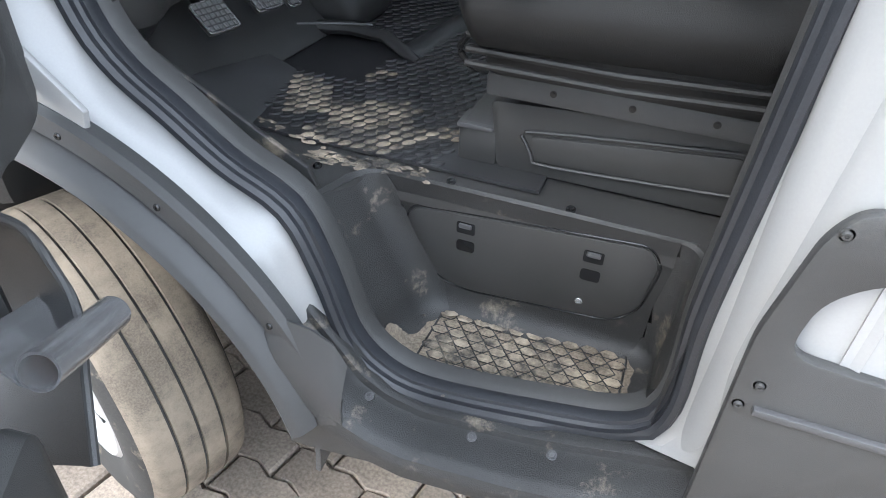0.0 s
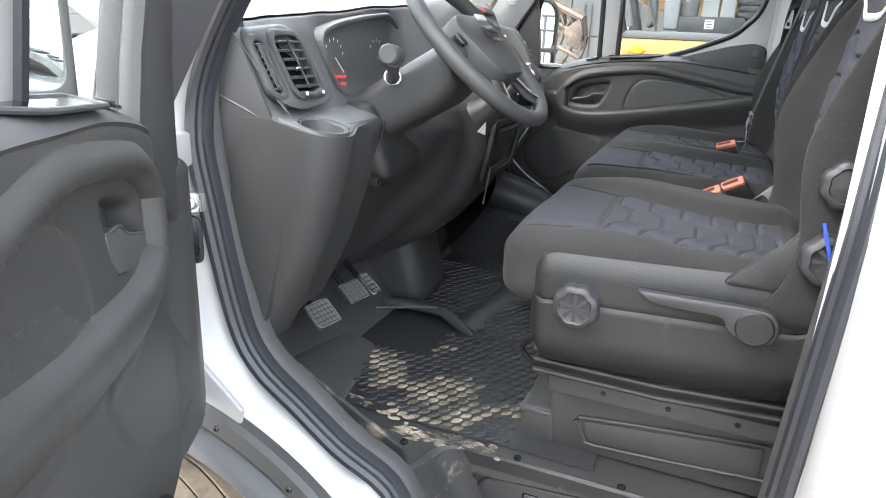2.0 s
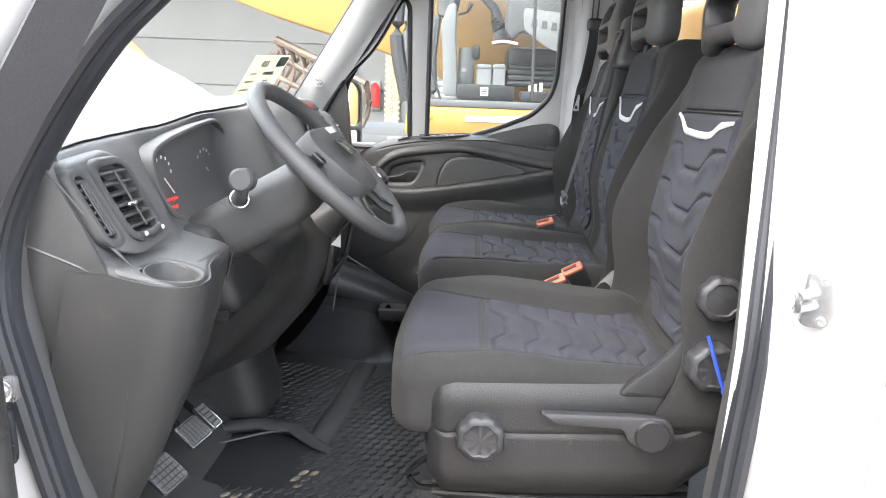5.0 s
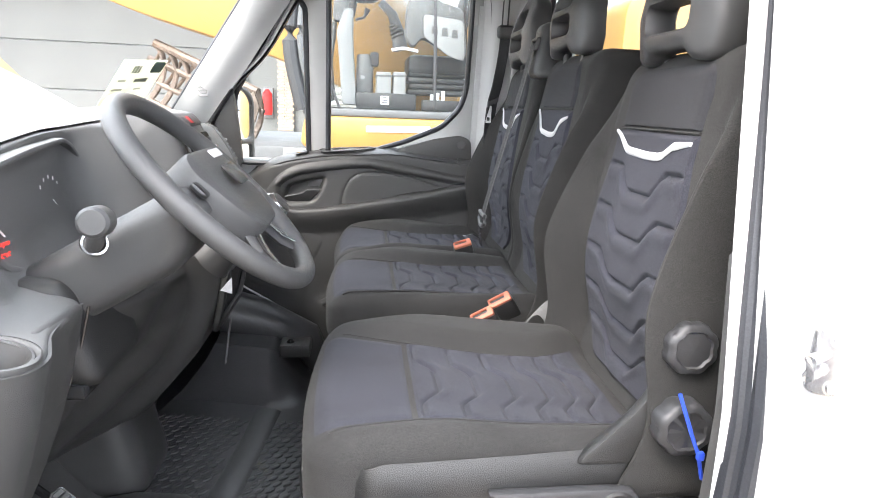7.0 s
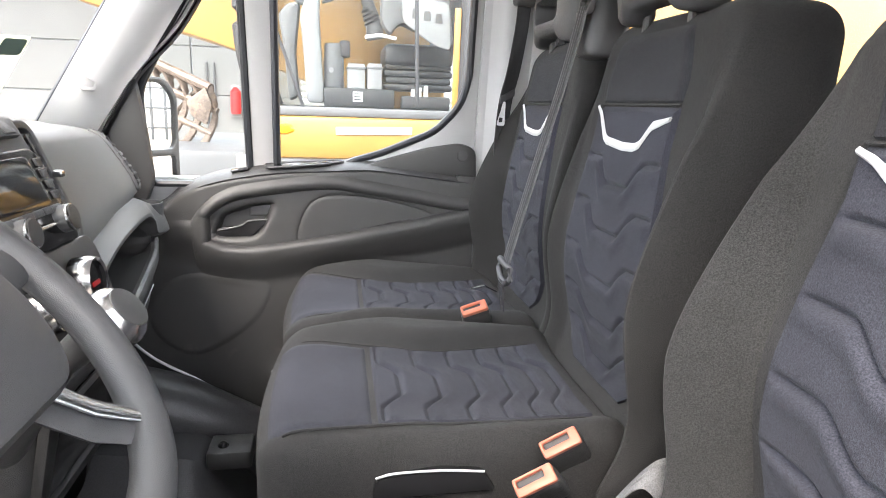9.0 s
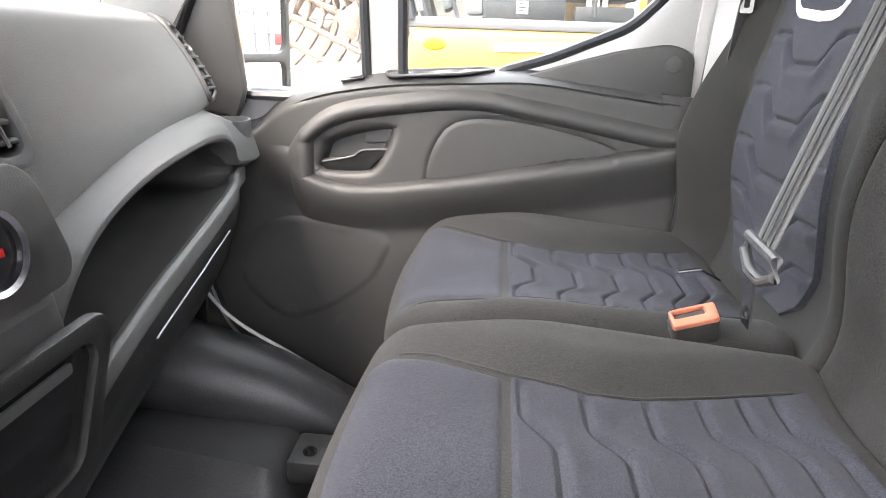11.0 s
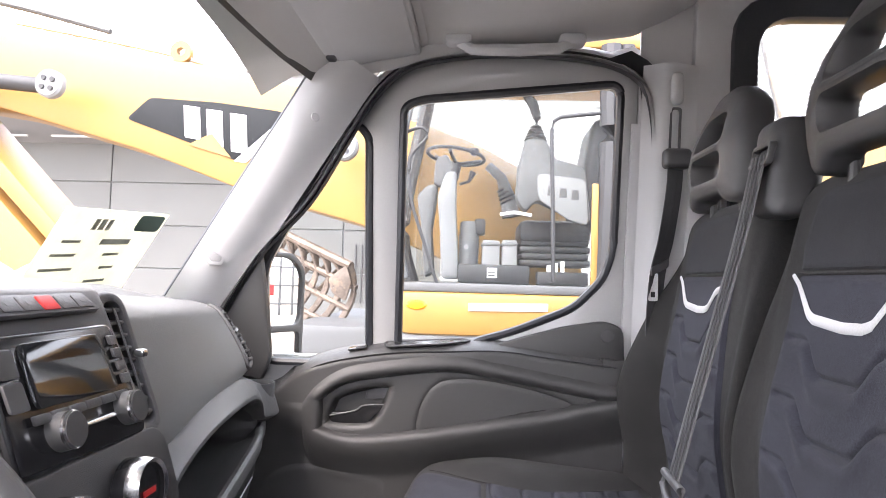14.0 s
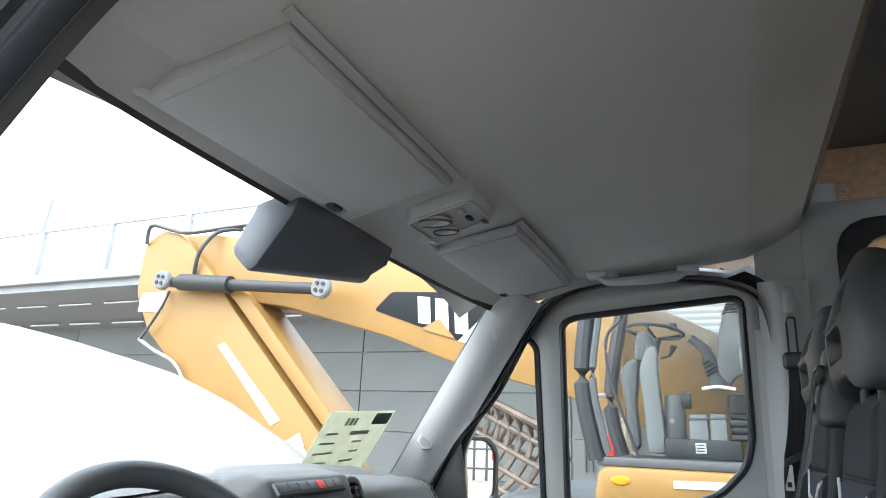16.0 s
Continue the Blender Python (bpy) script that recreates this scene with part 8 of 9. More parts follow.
part("hose_line", tube([(-3.3, BY + 0.05, 3.47), (-2.1, BY + 0.05, 3.24), (-1.3, BY + 0.05, 3.0), (-0.5, BY + 0.05, 2.7)], 0.025, 8, samples=40), STEEL, boom)
ram = part("ram", tube([(-4.70, BY - 0.2, 3.07), (-2.85, BY - 0.2, 2.905)], 0.055, 14), EX_DARK, ex, "dark grey hydraulic ram")
part("ram_sleeve", tube([(-4.55, BY - 0.2, 3.06), (-3.9, BY - 0.2, 3.0)], 0.085, 14), EX_DARK, ram)
for p in ((-4.74, 3.075), (-2.79, 2.90), (-0.70, 2.50)):
    pin = part("pin", lathe([(0, 0.06), (0.085, 0.06), (0.10, 0.045), (0.10, 0.0)], 24, facing((p[0], BY - 0.24, p[1]), (0, -1, 0))), EX_GREY, ex, "pale pivot pin cap with bolts")
    for k in range(4):
        part("bolt", lathe([(0, 0.012), (0.018, 0.012), (0.018, 0)], 10, facing((p[0] + 0.045 * math.cos(k * math.pi / 2 + 0.6), BY - 0.30, p[1] + 0.045 * math.sin(k * math.pi / 2 + 0.6)), (0, -1, 0))), EX_DARK, pin)
part("pin", lathe([(0, 0.05), (0.10, 0.05), (0.11, 0.0)], 24, facing((-5.05, BY - 0.02, 3.5), (0, -1, 0))), YELLOW, ex)
part("lug", lathe([(0.03, 0.05), (0.08, 0.05), (0.08, 0.0), (0.03, 0.0)], 20, facing((-2.0, BY + 0.05, 3.24), (0, -1, 0)), True), YELLOW, boom)

# skeleton bucket with its grid of bars
bucket = thing("skeleton_bucket", "worn rusty skeleton bucket with a grid of bars", "bucket")


BUCKET_E = Vector((-0.81, 0.25, 0.34))
RIB = smooth_loop([(-0.69, BY, 1.70), (-0.655, BY + 0.02, 1.60), (-0.66, BY + 0.04, 1.48), (-0.73, BY + 0.06, 1.33), (-0.85, BY + 0.10, 1.20), (-0.98, BY + 0.16, 1.10), (-1.12, BY + 0.30, 1.04)], 24, False)
for k in range(9):
    part("rib", tube([p + BUCKET_E * (k / 8) for p in RIB], [0.028] + [0.017] * 23, 8, flat=1.6), RUST, bucket)
for i in (0, 4, 8, 12, 16, 20, 23):
    part("cross_bar", tube([RIB[i] - BUCKET_E * 0.02, RIB[i] + BUCKET_E * 1.02], 0.024 if i else 0.034, 8), RUST, bucket)
# lattice mouth behind the first rail
BACK = Vector((-0.16, 0.30, -0.10))
part("rail", tube([RIB[0] + BACK, RIB[0] + BACK + BUCKET_E], 0.030, 8), RUST, bucket)
part("rail", tube([RIB[0] + BACK * 2.1, RIB[0] + BACK * 2.1 + BUCKET_E], 0.022, 8), RUST, bucket)
for k in range(9):
    q = RIB[0] + BUCKET_E * ((k + 0.4) / 9)
    part("rung", tube([q, q + BACK * 2.1], 0.016, 8), RUST, bucket)
part("side_plate", plate(rounded([(-0.70, 1.70), (-0.66, 1.58), (-0.70, 1.44), (-0.80, 1.50), (-0.83, 1.60)], 0.02), [], lambda a, b, d: (a, BY + d, b), -0.035, -0.01, 0.006), RUST, bucket)

# cab of the excavator: floor, posts, glass and what is inside
CY = 3.80
part("front_fender", slab([(-0.24, 1.36), (-0.21, 1.55), (1.6, 1.55), (1.6, 1.36), (0.5, 1.32), (-0.15, 1.32)], CY - 0.05, CY + 0.3, 0.03, 0.06), YELLOW, ex, "yellow platform edge with an amber marker")
part("marker_lamp", lathe([(0, 0.014), (0.04, 0.012), (0.055, 0.0)], 28, facing((-0.09, CY - 0.05, 1.478), (0, -1, 0)) @ Matrix.Diagonal((1, 0.48, 1, 1))), AMBER, ex)
part("reflector", slab([(0.185, 1.455), (0.60, 1.465), (0.60, 1.505), (0.185, 1.495)], CY - 0.058, CY - 0.05, 0.001, 0.003), MARKING, ex)
part("undercarriage", slab([(-1.2, GROUND + 0.05), (3.0, GROUND + 0.05), (3.2, 0.4), (2.9, 0.85), (-1.1, 0.85), (-1.4, 0.4)], CY + 0.0, CY + 0.6, 0.05, 0.25), EX_DARK, ex, "dark crawler track")
part("track_frame", slab([(-1.0, 0.85), (2.8, 0.85), (2.8, 1.32), (-1.0, 1.32)], CY + 0.5, CY + 2.6, 0.05, 0.1), EX_MID, ex)
part("pale_skirt", box((-0.35, CY - 0.02, 1.18), (1.4, CY + 0.02, 1.335), 0.01), EX_GREY, ex)
cab = part("cab_floor", box((-0.20, CY, 1.55), (1.55, CY + 1.0, 1.60), 0.02), EX_DARK, ex)
part("door_sill", box((-0.22, CY - 0.03, 1.55), (0.95, CY + 0.04, 1.60), 0.012), EX_MID, cab)
for pts, r in ((((-0.22, CY, 1.58), (-0.30, CY, 2.0), (-0.25, CY, 2.5), (-0.15, CY, 2.85)), 0.05), (((0.90, CY, 1.58), (0.92, CY, 2.2), (0.92, CY, 2.9)), 0.06), (((0.99, CY + 0.02, 1.58), (1.0, CY, 2.2), (1.0, CY, 2.9)), 0.045), (((-0.22, CY + 1.0, 1.58), (-0.30, CY + 1.0, 2.0), (-0.15, CY + 1.0, 2.85)), 0.05), (((1.5, CY + 1.0, 1.58), (1.5, CY + 1.0, 2.85)), 0.06), (((1.5, CY, 1.58), (1.5, CY, 2.85)), 0.06)):
    part("cab_post", tube(pts, r, 10, samples=16), EX_DARK, cab)
part("cab_roof", box((-0.2, CY - 0.02, 2.88), (1.55, CY + 1.02, 2.98), 0.04), YELLOW, cab)
part("yellow_post", box((0.825, CY - 0.03, 1.60), (0.86, CY, 2.15), 0.008), YELLOW, cab)
part("grab_rail", tube([(0.63, CY - 0.02, 1.62), (0.605, CY - 0.02, 2.44), (0.615, CY - 0.02, 2.48), (0.65, CY - 0.02, 2.505), (0.86, CY - 0.02, 2.53)], 0.011, 10), EX_DARK, cab)
part("grab_rail", tube([(-0.20, CY, 2.40), (-0.13, CY - 0.02, 2.43), (-0.08, CY - 0.02, 2.43), (-0.065, CY - 0.02, 2.38), (-0.15, CY - 0.02, 2.27), (-0.14, CY - 0.02, 2.05), (-0.07, CY - 0.02, 1.83), (0.01, CY - 0.02, 1.6)], 0.009, 10, samples=40), EX_DARK, cab)
gl = part("door_glass", box((-0.2, CY + 0.005, 1.60), (0.88, CY + 0.010, 2.85), 0), GLASS_HAZY, cab)
gl.visible_shadow = False
# Pane added on the far side to pale the boom seen through it
far_glass = part("far_glass", box((-0.2, CY + 1.0, 1.60), (0.92, CY + 1.006, 2.85), 0), GLASS_VEIL, cab)
far_glass.visible_shadow = False
IY = CY + 0.48
column_cover = part("steering_column", plate(rounded([(-0.03, 2.13), (0.02, 2.28), (0.085, 2.29), (0.085, 2.10), (0.115, 1.62), (0.01, 1.62), (-0.012, 1.94)], 0.03), [], lambda a, b, d: (a, IY + d, b), -0.02, 0.12, 0.02), EX_GREY, cab, "pale grey steering column")
part("column_head", plate(rounded([(-0.06, 2.20), (-0.05, 2.36), (0.02, 2.40), (0.07, 2.30), (0.06, 2.18)], 0.03), [], lambda a, b, d: (a, IY + d, b), 0.0, 0.10, 0.02), EX_MID, column_cover)
part("boot", plate(rounded([(-0.16, 2.13), (-0.10, 2.20), (-0.03, 2.21), (-0.045, 2.05), (-0.06, 1.92), (-0.04, 1.66), (-0.10, 1.62), (-0.13, 1.95)], 0.03), [], lambda a, b, d: (a, IY + d, b), 0.0, 0.14, 0.03), EX_MID, cab)
part("wheel_rim", moved(lathe([(0.178 + 0.011 * math.cos(k * math.pi / 5), 0.011 * math.sin(k * math.pi / 5)) for k in range(10)], 48, closed=True), Matrix.Translation((0.075, IY + 0.03, 2.385)) @ Matrix.Rotation(radians(7), 4, 'Y') @ Matrix.Rotation(radians(-6), 4, 'X')), EX_DARK, cab)
for a in (20, 140, 260):
    part("wheel_spoke", tube([(0.075 + 0.17 * math.cos(radians(a)), IY + 0.03 + 0.17 * math.sin(radians(a)), 2.385 - 0.02 * math.cos(radians(a))), (0.08, IY + 0.03, 2.335)], 0.011, 8), EX_DARK, cab)
part("wheel_hub", tube([(0.06, IY + 0.03, 2.24), (0.08, IY + 0.03, 2.345)], 0.035, 12), EX_DARK, cab)
part("spinner", lathe([(0, 0.05), (0.025, 0.045), (0.028, 0.02), (0.012, 0.0)], 16, Matrix.Translation((0.19, IY - 0.02, 2.38))), EX_DARK, cab)
part("lever", tube([(0.10, IY + 0.1, 2.22), (0.16, IY + 0.1, 2.24), (0.185, IY + 0.1, 2.30)], [0.010, 0.010, 0.022], 10), EX_DARK, cab)
part("bin", lathe([(0, 0.30), (0.050, 0.30), (0.058, 0.285), (0.058, 0.22), (0.063, 0.21), (0.060, 0.02), (0.05, 0.0)], 24, Matrix.Translation((0.17, IY + 0.06, 1.68))), EX_MID, cab, "dark grey round bin")
part("bin_lock", lathe([(0, 0.004), (0.014, 0.004), (0.016, 0.0)], 16, facing((0.155, IY - 0.002, 1.82), (0, -1, 0))), EX_GREY, cab)
part("drink_box", box((0.205, IY + 0.02, 1.90), (0.27, IY + 0.14, 2.0), 0.015), EX_DARK, cab)
for x0, x1, h in ((0.25, 0.365, 1.865), (0.372, 0.47, 1.87)):
    sb = part("storage_box", plate(rounded([(x0, 1.66), (x1, 1.66), (x1 - 0.005, h), (x0 + 0.005, h)], 0.012), [], lambda a, b, d: (a, IY + d, b), 0.0, 0.22, 0.012), EX_GREY, cab)
    part("lid", box((x0 - 0.002, IY - 0.005, h - 0.035), (x1 + 0.002, IY + 0.225, h - 0.020), 0.004), EX_MID, sb)
part("dark_strip", box((0.11, IY - 0.06, 1.60), (0.54, IY + 0.02, 1.715), 0.012), EX_DARK, cab)
part("plate_mark", box((0.285, IY - 0.066, 1.635), (0.345, IY - 0.06, 1.695), 0), MARKING, cab)
for k in range(3):
    part("plate_bar", box((0.292, IY - 0.069, 1.645 + 0.017 * k), (0.335, IY - 0.066, 1.652 + 0.017 * k), 0), EX_DARK, cab)
for x in (0.64, 0.68, 0.72):
    part("pamphlet", box((x, IY - 0.10, 1.62), (x + 0.022, IY - 0.06, 1.72 + 0.3 * (x - 0.64)), 0.002), MARKING, cab)
part("pocket", box((0.58, IY - 0.12, 1.60), (0.88, IY - 0.02, 1.68), 0.012), EX_DARK, cab)
part("seat", block((0.22, 0.22, 0.07), 0.04, (10, 10, 6), m=Matrix.Translation((0.70, IY + 0.25, 1.93))), EX_DARK, cab)
part("seat_back", block((0.07, 0.22, 0.36), 0.05, (8, 10, 12), m=Matrix.Translation((0.93, IY + 0.25, 2.28)) @ Matrix.Rotation(radians(10), 4, 'Y')), EX_DARK, cab)
for k in range(4):
    part("seat_bellows", box((0.48 + 0.01 * (k % 2), IY + 0.05, 1.715 + 0.042 * k), (0.92 - 0.01 * (k % 2), IY + 0.42, 1.757 + 0.042 * k), 0.016), EX_DARK, cab)
arm = part("arm_console", plate(rounded([(0.45, 2.29), (0.49, 2.46), (0.61, 2.46), (0.67, 2.34), (0.84, 2.30), (0.88, 1.97), (0.69, 2.04), (0.56, 2.10), (0.50, 2.02), (0.44, 2.10)], 0.04), [], lambda a, b, d: (a, CY + 0.30 + d, b), 0, 0.14, 0.02), EX_MID, cab, "grey armrest console with a joystick")
part("arm_pad", plate(rounded([(0.56, 2.25), (0.84, 2.22), (0.86, 1.95), (0.75, 1.98), (0.57, 2.10)], 0.035), [], lambda a, b, d: (a, CY + 0.285 + d, b), 0, 0.02, 0.006), EX_GREY, arm)
for k in range(3):
    part("mark", plate([(0.62 + 0.07 * k, 2.12 - 0.01 * k), (0.665 + 0.07 * k, 2.12 - 0.01 * k), (0.66 + 0.07 * k, 2.175 - 0.01 * k), (0.625 + 0.07 * k, 2.175 - 0.01 * k)], [], lambda a, b, d: (a, CY + 0.281 + d, b), 0, 0.004), KNOB, arm)
for k in range(5):
    part("boot_ring", lathe([(0.066 - 0.008 * k, 0), (0.070 - 0.008 * k, 0.009), (0.060 - 0.008 * k, 0.019)], 20, Matrix.Translation((0.553, CY + 0.37, 2.455 + 0.019 * k))), EX_DARK, arm)
part("joystick", tube([(0.555, CY + 0.37, 2.53), (0.560, CY + 0.37, 2.60), (0.535, CY + 0.37, 2.68), (0.49, CY + 0.37, 2.74)], [0.024, 0.026, 0.032, 0.026], 12), EX_DARK, arm)
part("far_joystick", tube([(0.44, IY + 0.3, 2.04), (0.42, IY + 0.3, 2.16), (0.37, IY + 0.3, 2.30), (0.28, IY + 0.3, 2.38)], [0.06, 0.05, 0.035, 0.03], 12), EX_MID, cab)
for k in range(4):
    part("boot_ring", lathe([(0.058 - 0.006 * k, 0), (0.062 - 0.006 * k, 0.01), (0.053 - 0.006 * k, 0.022)], 16, facing((0.425 - 0.012 * k, IY + 0.3, 2.14 + 0.024 * k), (-0.4, 0, 0.9))), EX_DARK, cab)
part("safety_lever", tube([(0.35, CY + 0.25, 2.0), (0.43, CY + 0.25, 2.015), (0.53, CY + 0.25, 2.0)], 0.010, 8), MARKING, cab)
part("cab_door_frame", tube([(-0.16, CY - 0.02, 1.62), (-0.235, CY - 0.02, 2.0), (-0.20, CY - 0.02, 2.35), (-0.12, CY - 0.02, 2.75)], 0.022, 8, samples=20), EX_MID, cab)
part("pull_handle", tube([(-0.20, CY - 0.03, 1.935), (-0.16, CY - 0.05, 1.935)], 0.012, 8), EX_GREY, cab)
part("engine_house", slab([(1.9, 1.2), (4.2, 1.2), (4.2, 2.2), (3.9, 2.45), (1.92, 2.45)], CY + 0.1, CY + 2.8, 0.06, 0.15), YELLOW, ex, "yellow engine housing")
part("counterweight", box((4.2, CY + 0.1, 1.1), (4.9, CY + 2.8, 2.3), 0.2), YELLOW, ex)
part("side_mirror", box((0.93, CY - 0.1, 2.35), (1.05, CY - 0.07, 2.62), 0.02), EX_DARK, ex)
part("exhaust_stack", tube([(2.2, CY + 0.6, 2.4), (2.0, CY + 0.6, 3.3)], 0.07, 12), STEEL, ex)
part("handrail", tube([(1.7, CY + 0.2, 2.4), (1.7, CY + 0.2, 3.2), (3.5, CY + 0.2, 3.2), (3.5, CY + 0.2, 2.4)], 0.03, 8), EX_DARK, ex)

# ---------------------------------------------------------------- hall behind the excavator
hall = thing("warehouse", "grey clad warehouse with a roof canopy and railing", "warehouse")
WY = 20.0
part("wall", box((-70, WY + 0.06, GROUND), (3.0, WY + 6, 7.2), 0), ROOF_STEEL, hall)
panel_mesh = box((0, 0, 0), (7.46, 0.08, 1.33), 0.014, 1)
finish(panel_mesh)
pm = bpy.data.meshes.new("panel")
panel_mesh.to_mesh(pm)
panel_mesh.free()
pm.materials.append(PANEL)
for i in range(9):
    for j in range(5):
        o = new("panel", pm)
        o.parent = hall
        o.location = (-56.4 + 7.5 * i, WY - 0.02, GROUND + 0.5 + 1.35 * j)
part("plinth", box((-70, WY - 0.04, GROUND), (3.0, WY + 0.1, GROUND + 0.49), 0.01), EX_MID, hall)
part("side_wing", sheet(lambda u, v: Vector((lerp(-0.6, 45, u), WY - 5.0 + 0.03 * math.cos(v * 2 * math.pi * 58), lerp(GROUND, 8.0, v))), 2, 520, 0.02), PANEL_LIGHT, hall, "pale ribbed cladding")
part("side_return", box((-0.6, WY - 4.9, GROUND), (-0.5, WY, 8.0), 0), PANEL_LIGHT, hall)
CF = WY - 4.0
part("canopy", plate([(CF, 6.35), (CF, 6.85), (WY + 0.5, 6.6), (WY + 0.5, 5.5)], [], lambda a, b, d: (d, a, b), -70, -2.0), ROOF_STEEL, hall, "grey steel roof canopy")
part("gutter", box((-70, CF - 0.25, 6.62), (-2.0, CF, 6.95), 0.03), PANEL_LIGHT, hall)
for k in range(16):
    part("light_strip", box((-45 + 2.6 * k, CF + 1.2, 6.03), (-43.2 + 2.6 * k, CF + 1.3, 6.08), 0.01), MARKING, hall)
    part("light_strip", box((-44 + 2.6 * k, CF + 3.0, 5.60), (-42.2 + 2.6 * k, CF + 3.1, 5.66), 0.01), MARKING, hall)
for k in range(12):
    x = -47.3 + 3.85 * k
    part("post", box((x - 0.09, CF - 0.09, 6.85), (x + 0.09, CF + 0.09, 8.8), 0.02), ROOF_STEEL, hall)
    part("brace", tube([(x, CF, 8.6), (x + 3.85, CF, 6.95)], 0.018, 6), ROOF_STEEL, hall)
    part("brace", tube([(x, CF, 6.95), (x + 3.85, CF, 8.6)], 0.018, 6), ROOF_STEEL, hall)
part("top_rail", tube([(-47, CF, 8.75), (-1.0, CF, 8.85)], 0.045, 8), ROOF_STEEL, hall)
part("mast", tube([(-24.4, CF, 8.6), (-24.2, CF, 10.2)], 0.07, 8), ROOF_STEEL, hall)
# brick pier and fire point on the hall wall
pier = thing("brick_pier", "pale brick pier against the warehouse wall", "pier")
for j in range(30):
    for i in range(2):
        part("brick", box((-2.42 + 0.23 * i + 0.05 * (j % 2), WY - 0.22, GROUND + 0.9 + 0.085 * j), (-2.21 + 0.23 * i + 0.05 * (j % 2), WY - 0.1, GROUND + 0.975 + 0.085 * j), 0.006, 1), WALL_BRICK, pier)
part("core", box((-2.42, WY - 0.19, GROUND), (-1.95, WY - 0.05, GROUND + 3.1), 0), EX_GREY, pier)
fire = part("fire_extinguisher", join(lathe([(0, 0.75), (0.05, 0.74), (0.14, 0.62), (0.15, 0.1), (0.13, 0.0), (0, 0)], 20, Matrix.Translation((-2.7, WY - 0.3, 1.2)))), RED)
tagged(fire, "red fire extinguisher on the warehouse wall", "extinguisher")
part("bracket", box((-2.85, WY - 0.16, 1.1), (-2.55, WY - 0.02, 2.0), 0.01), EX_GREY, fire)

# pipes on the wall
for x in (-3.5, -3.3):
    tagged(part("wall_pipe", tube([(x, WY - 0.1, 0.8), (x, WY - 0.1, 2.6)], 0.03, 8), EX_MID), "grey pipe on the warehouse wall", "pipe", "wall pipes")

# tree and parked vans that the open side looks out on
tree = thing("tree", "broad green tree beyond the yard", "tree")
TC = Vector((-19.9, 7.2, 2.8))
part("trunk", tube([(TC.x, TC.y, GROUND), (TC.x + 0.1, TC.y, 1.5), (TC.x, TC.y + 0.1, 3.0), (TC.x + 0.1, TC.y, 4.6)], [0.25, 0.2, 0.15, 0.06], 10), BARK, tree)
for k in range(7):
    a = 2 * math.pi * k / 7
    part("limb", tube([(TC.x, TC.y, 2.2 + 0.2 * k), (TC.x + 0.8 * math.cos(a), TC.y + 0.8 * math.sin(a), 3.0 + 0.15 * k), (TC.x + 1.6 * math.cos(a), TC.y + 1.6 * math.sin(a), 3.6 + 0.1 * k)], [0.08, 0.05, 0.02], 8), BARK, tree)
verts, faces = [], []
rnd = random.Random(4)
clumps = [(Vector((rnd.gauss(0, 1), rnd.gauss(0, 1), rnd.gauss(0, 0.8))).normalized() * rnd.uniform(0.6, 1.7)) for _ in range(70)]
for c in clumps:
    for _ in range(90):
        p = TC + Vector((c.x * 1.25, c.y * 1.25, c.z * 0.95)) + Vector((rnd.gauss(0, 0.22), rnd.gauss(0, 0.22), rnd.gauss(0, 0.18)))
        d = Vector((rnd.uniform(-1, 1), rnd.uniform(-1, 1), rnd.uniform(-1, 1))).normalized()
        e = d.orthogonal().normalized()
        i = len(verts)
        verts += [p - d * 0.06, p + e * 0.03, p + d * 0.06, p - e * 0.03]
        faces.append((i, i + 1, i + 2, i + 3))
me = bpy.data.meshes.new("crown")
me.from_pydata(verts, [], faces)
me.materials.append(LEAF)
crown = new("crown", me)
crown.parent = tree
crown["kind"] = "stuff"


def parked_van(m, label):
    v = thing("parked_van", label, "van", "parked vans", at=m)
    part("body", plate(rounded([(-2.6, 0.45), (2.4, 0.45), (2.5, 1.1), (1.75, 1.35), (1.1, 2.25), (0.6, 2.45), (-2.6, 2.5)], 0.12), [], lambda a, b, d: (a, d, b), -0.95, 0.95, 0.06), CREAM, v)
    part("side_window", plate(rounded([(0.55, 1.35), (1.55, 1.35), (1.02, 2.1), (0.55, 2.15)], 0.08), [], lambda a, b, d: (a, d, b), -0.965, 0.965, 0.004), SCREEN, v)
    part("cladding", plate(rect(-2.6, 0.40, 2.4, 0.72, 0.05), [], lambda a, b, d: (a, d, b), -0.97, 0.97, 0.01), PLASTIC, v)
    for z in (1.25, 1.75, 2.1):
        part("seam", plate([(-2.5, z), (0.45, z), (0.45, z + 0.012), (-2.5, z + 0.012)], [], lambda a, b, d: (a, d, b), -0.962, 0.962), EX_MID, v)
    for x in (-1.6, 1.55):
        for s in (-1, 1):
            w = part("wheel", lathe([(0.2, -0.1), (0.33, -0.1), (0.35, -0.05), (0.35, 0.05), (0.33, 0.1), (0.2, 0.1), (0.18, 0.06), (0, 0.05)], 32, Matrix.Translation((x, s * 0.85, 0.35)) @ Matrix.Rotation(radians(-90 * s), 4, 'X')), TYRE_SIDE, v)
    return v


parked_van(Matrix.Translation((1.7, -5.3, GROUND)) @ Matrix.Rotation(radians(170), 4, 'Z'), "cream panel van parked in the yard")
parked_van(Matrix.Translation((9.5, -3.6, GROUND)) @ Matrix.Rotation(radians(175), 4, 'Z'), "cream panel van parked further back in the yard")

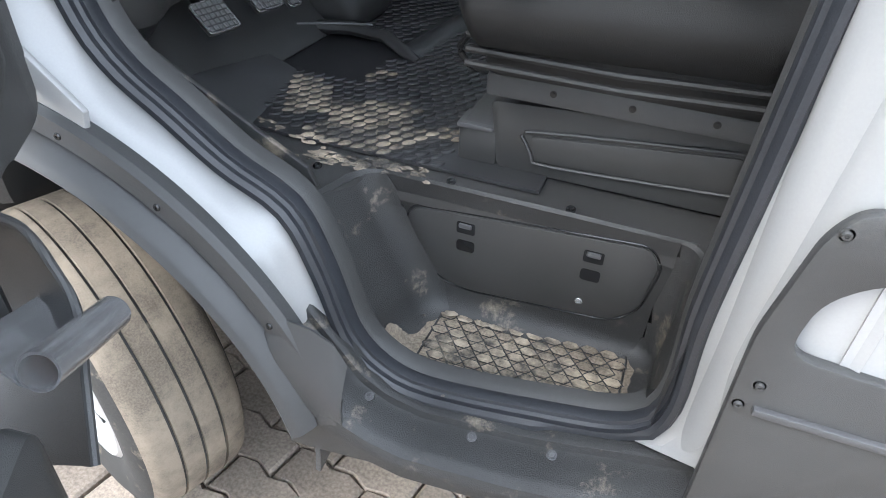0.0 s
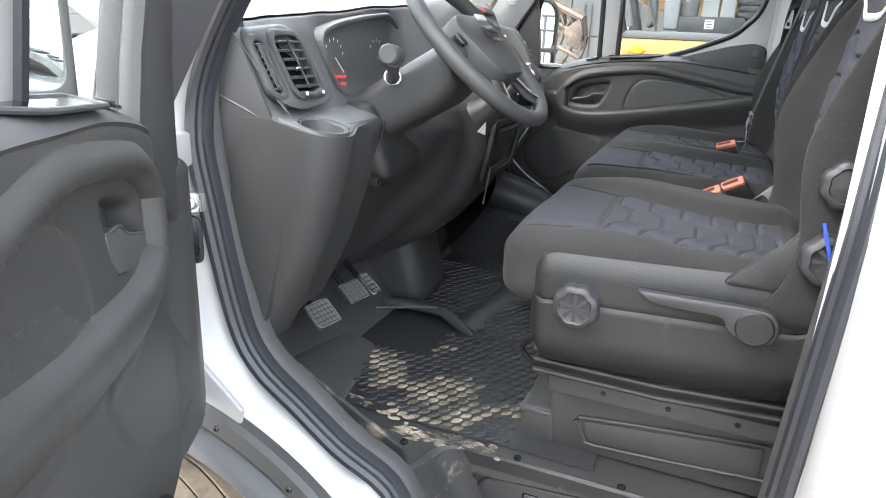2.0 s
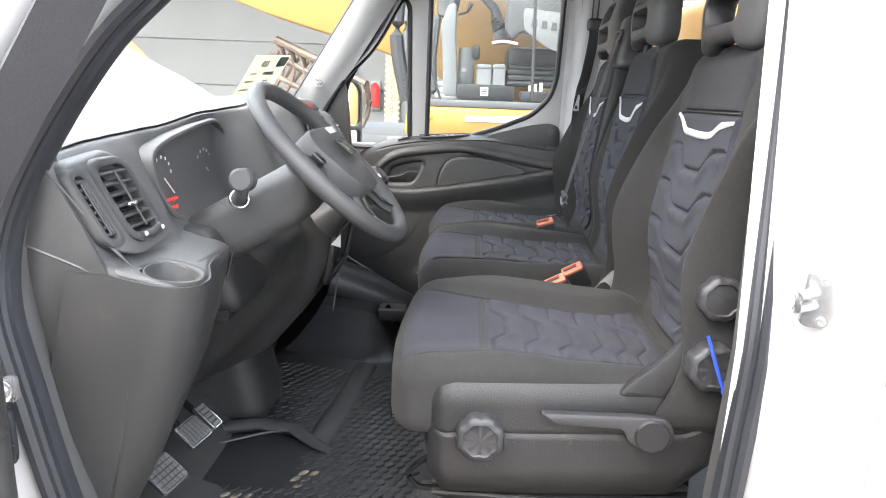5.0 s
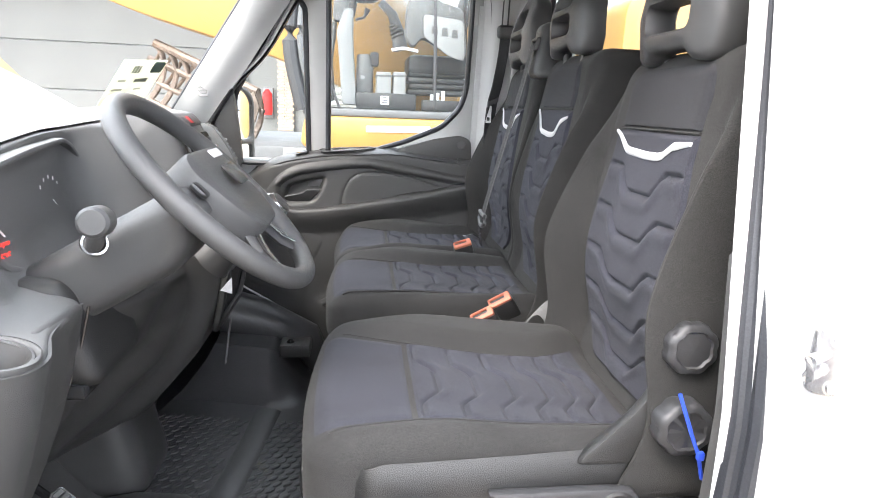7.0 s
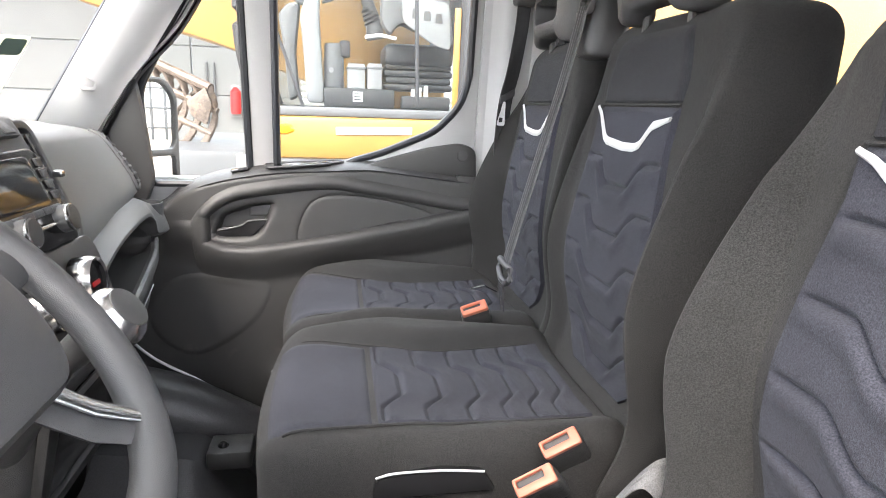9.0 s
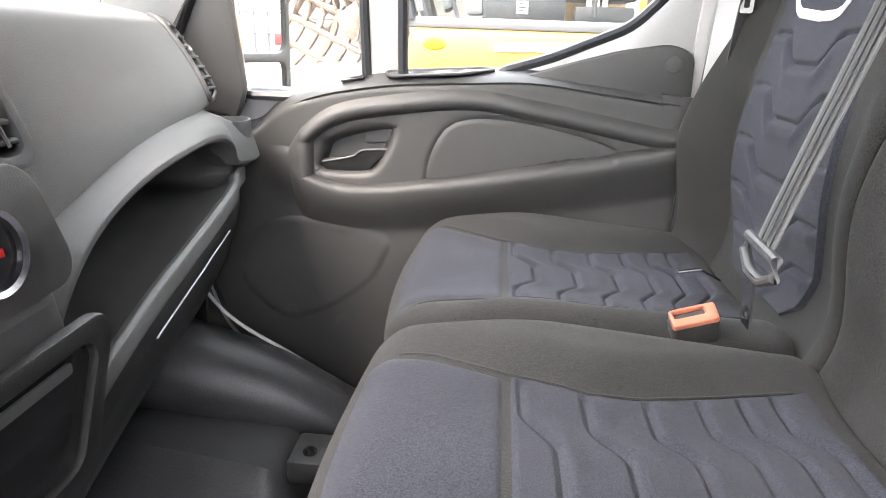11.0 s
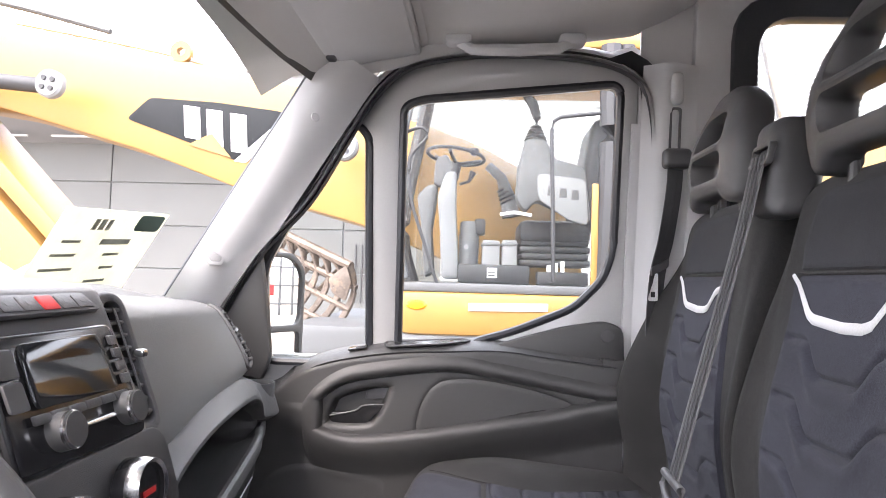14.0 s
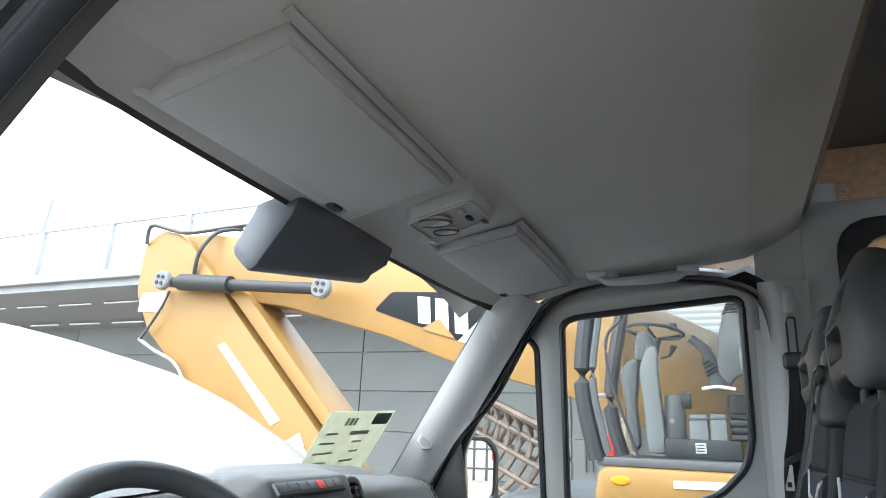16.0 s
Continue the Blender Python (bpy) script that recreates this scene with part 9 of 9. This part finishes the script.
fence = thing("yard_fence", "pale steel mesh fence along the yard", "fence")
for k in range(26):
    part("post", box((26.0, 2.0 + 0.55 * k, GROUND), (26.1, 2.1 + 0.55 * k, 2.6), 0.01), EX_MID, fence)
for z in (0.3, 1.1, 1.9, 2.5):
    part("rail", box((25.95, 2.0, z), (26.0, 16.0, z + 0.08), 0.01), EX_MID, fence)
part("sign", box((25.85, 7.2, 0.7), (25.94, 7.8, 1.15), 0.01), RED, fence)

# ---------------------------------------------------------------- paving bricks
zig = bmesh.new()
L, Wd, c = 0.215, 0.108, 0.006
outline = [(0, 0), (L * 0.25, c * 2), (L * 0.5, -c * 1.2), (L * 0.75, c * 2), (L, 0), (L, Wd), (L * 0.75, Wd + c * 2), (L * 0.5, Wd - c * 1.2), (L * 0.25, Wd + c * 2), (0, Wd)]
shrink = lambda p, k: ((p[0] - L / 2) * k + L / 2, (p[1] - Wd / 2) * k + Wd / 2)
lo = [zig.verts.new((*shrink(p, 0.975), -0.05)) for p in outline]
mi = [zig.verts.new((*shrink(p, 0.97), -0.006)) for p in outline]
hi = [zig.verts.new((*shrink(p, 0.90), 0.0)) for p in outline]
zig.faces.new(hi)
for a, b in ((lo, mi), (mi, hi)):
    for k in range(len(outline)):
        zig.faces.new((a[k], a[(k + 1) % len(outline)], b[(k + 1) % len(outline)], b[k]))
finish(zig)
bmh = bpy.data.meshes.new("brick")
zig.to_mesh(bmh)
zig.free()
bmh.materials.append(BRICK)
ca, sa = math.cos(radians(-12)), math.sin(radians(-12))
for i in range(17):
    for j in range(17):
        x, y = -1.75 + (i + (0.5 if j % 2 else 0)) * L, -0.55 + j * Wd
        o = new("brick", bmh)
        o.parent = pavement
        o.location = (x * ca - y * sa, x * sa + y * ca, GROUND + rnd.uniform(-0.004, 0.003))
        o.rotation_euler = (rnd.gauss(0, 0.006), rnd.gauss(0, 0.006), radians(-12) + rnd.gauss(0, 0.008))
part("far_paving", sheet(lambda u, v: Vector((lerp(-60, 60, u), lerp(-60, 60, v), GROUND - 0.02)), 2, 2), BRICK, pavement)
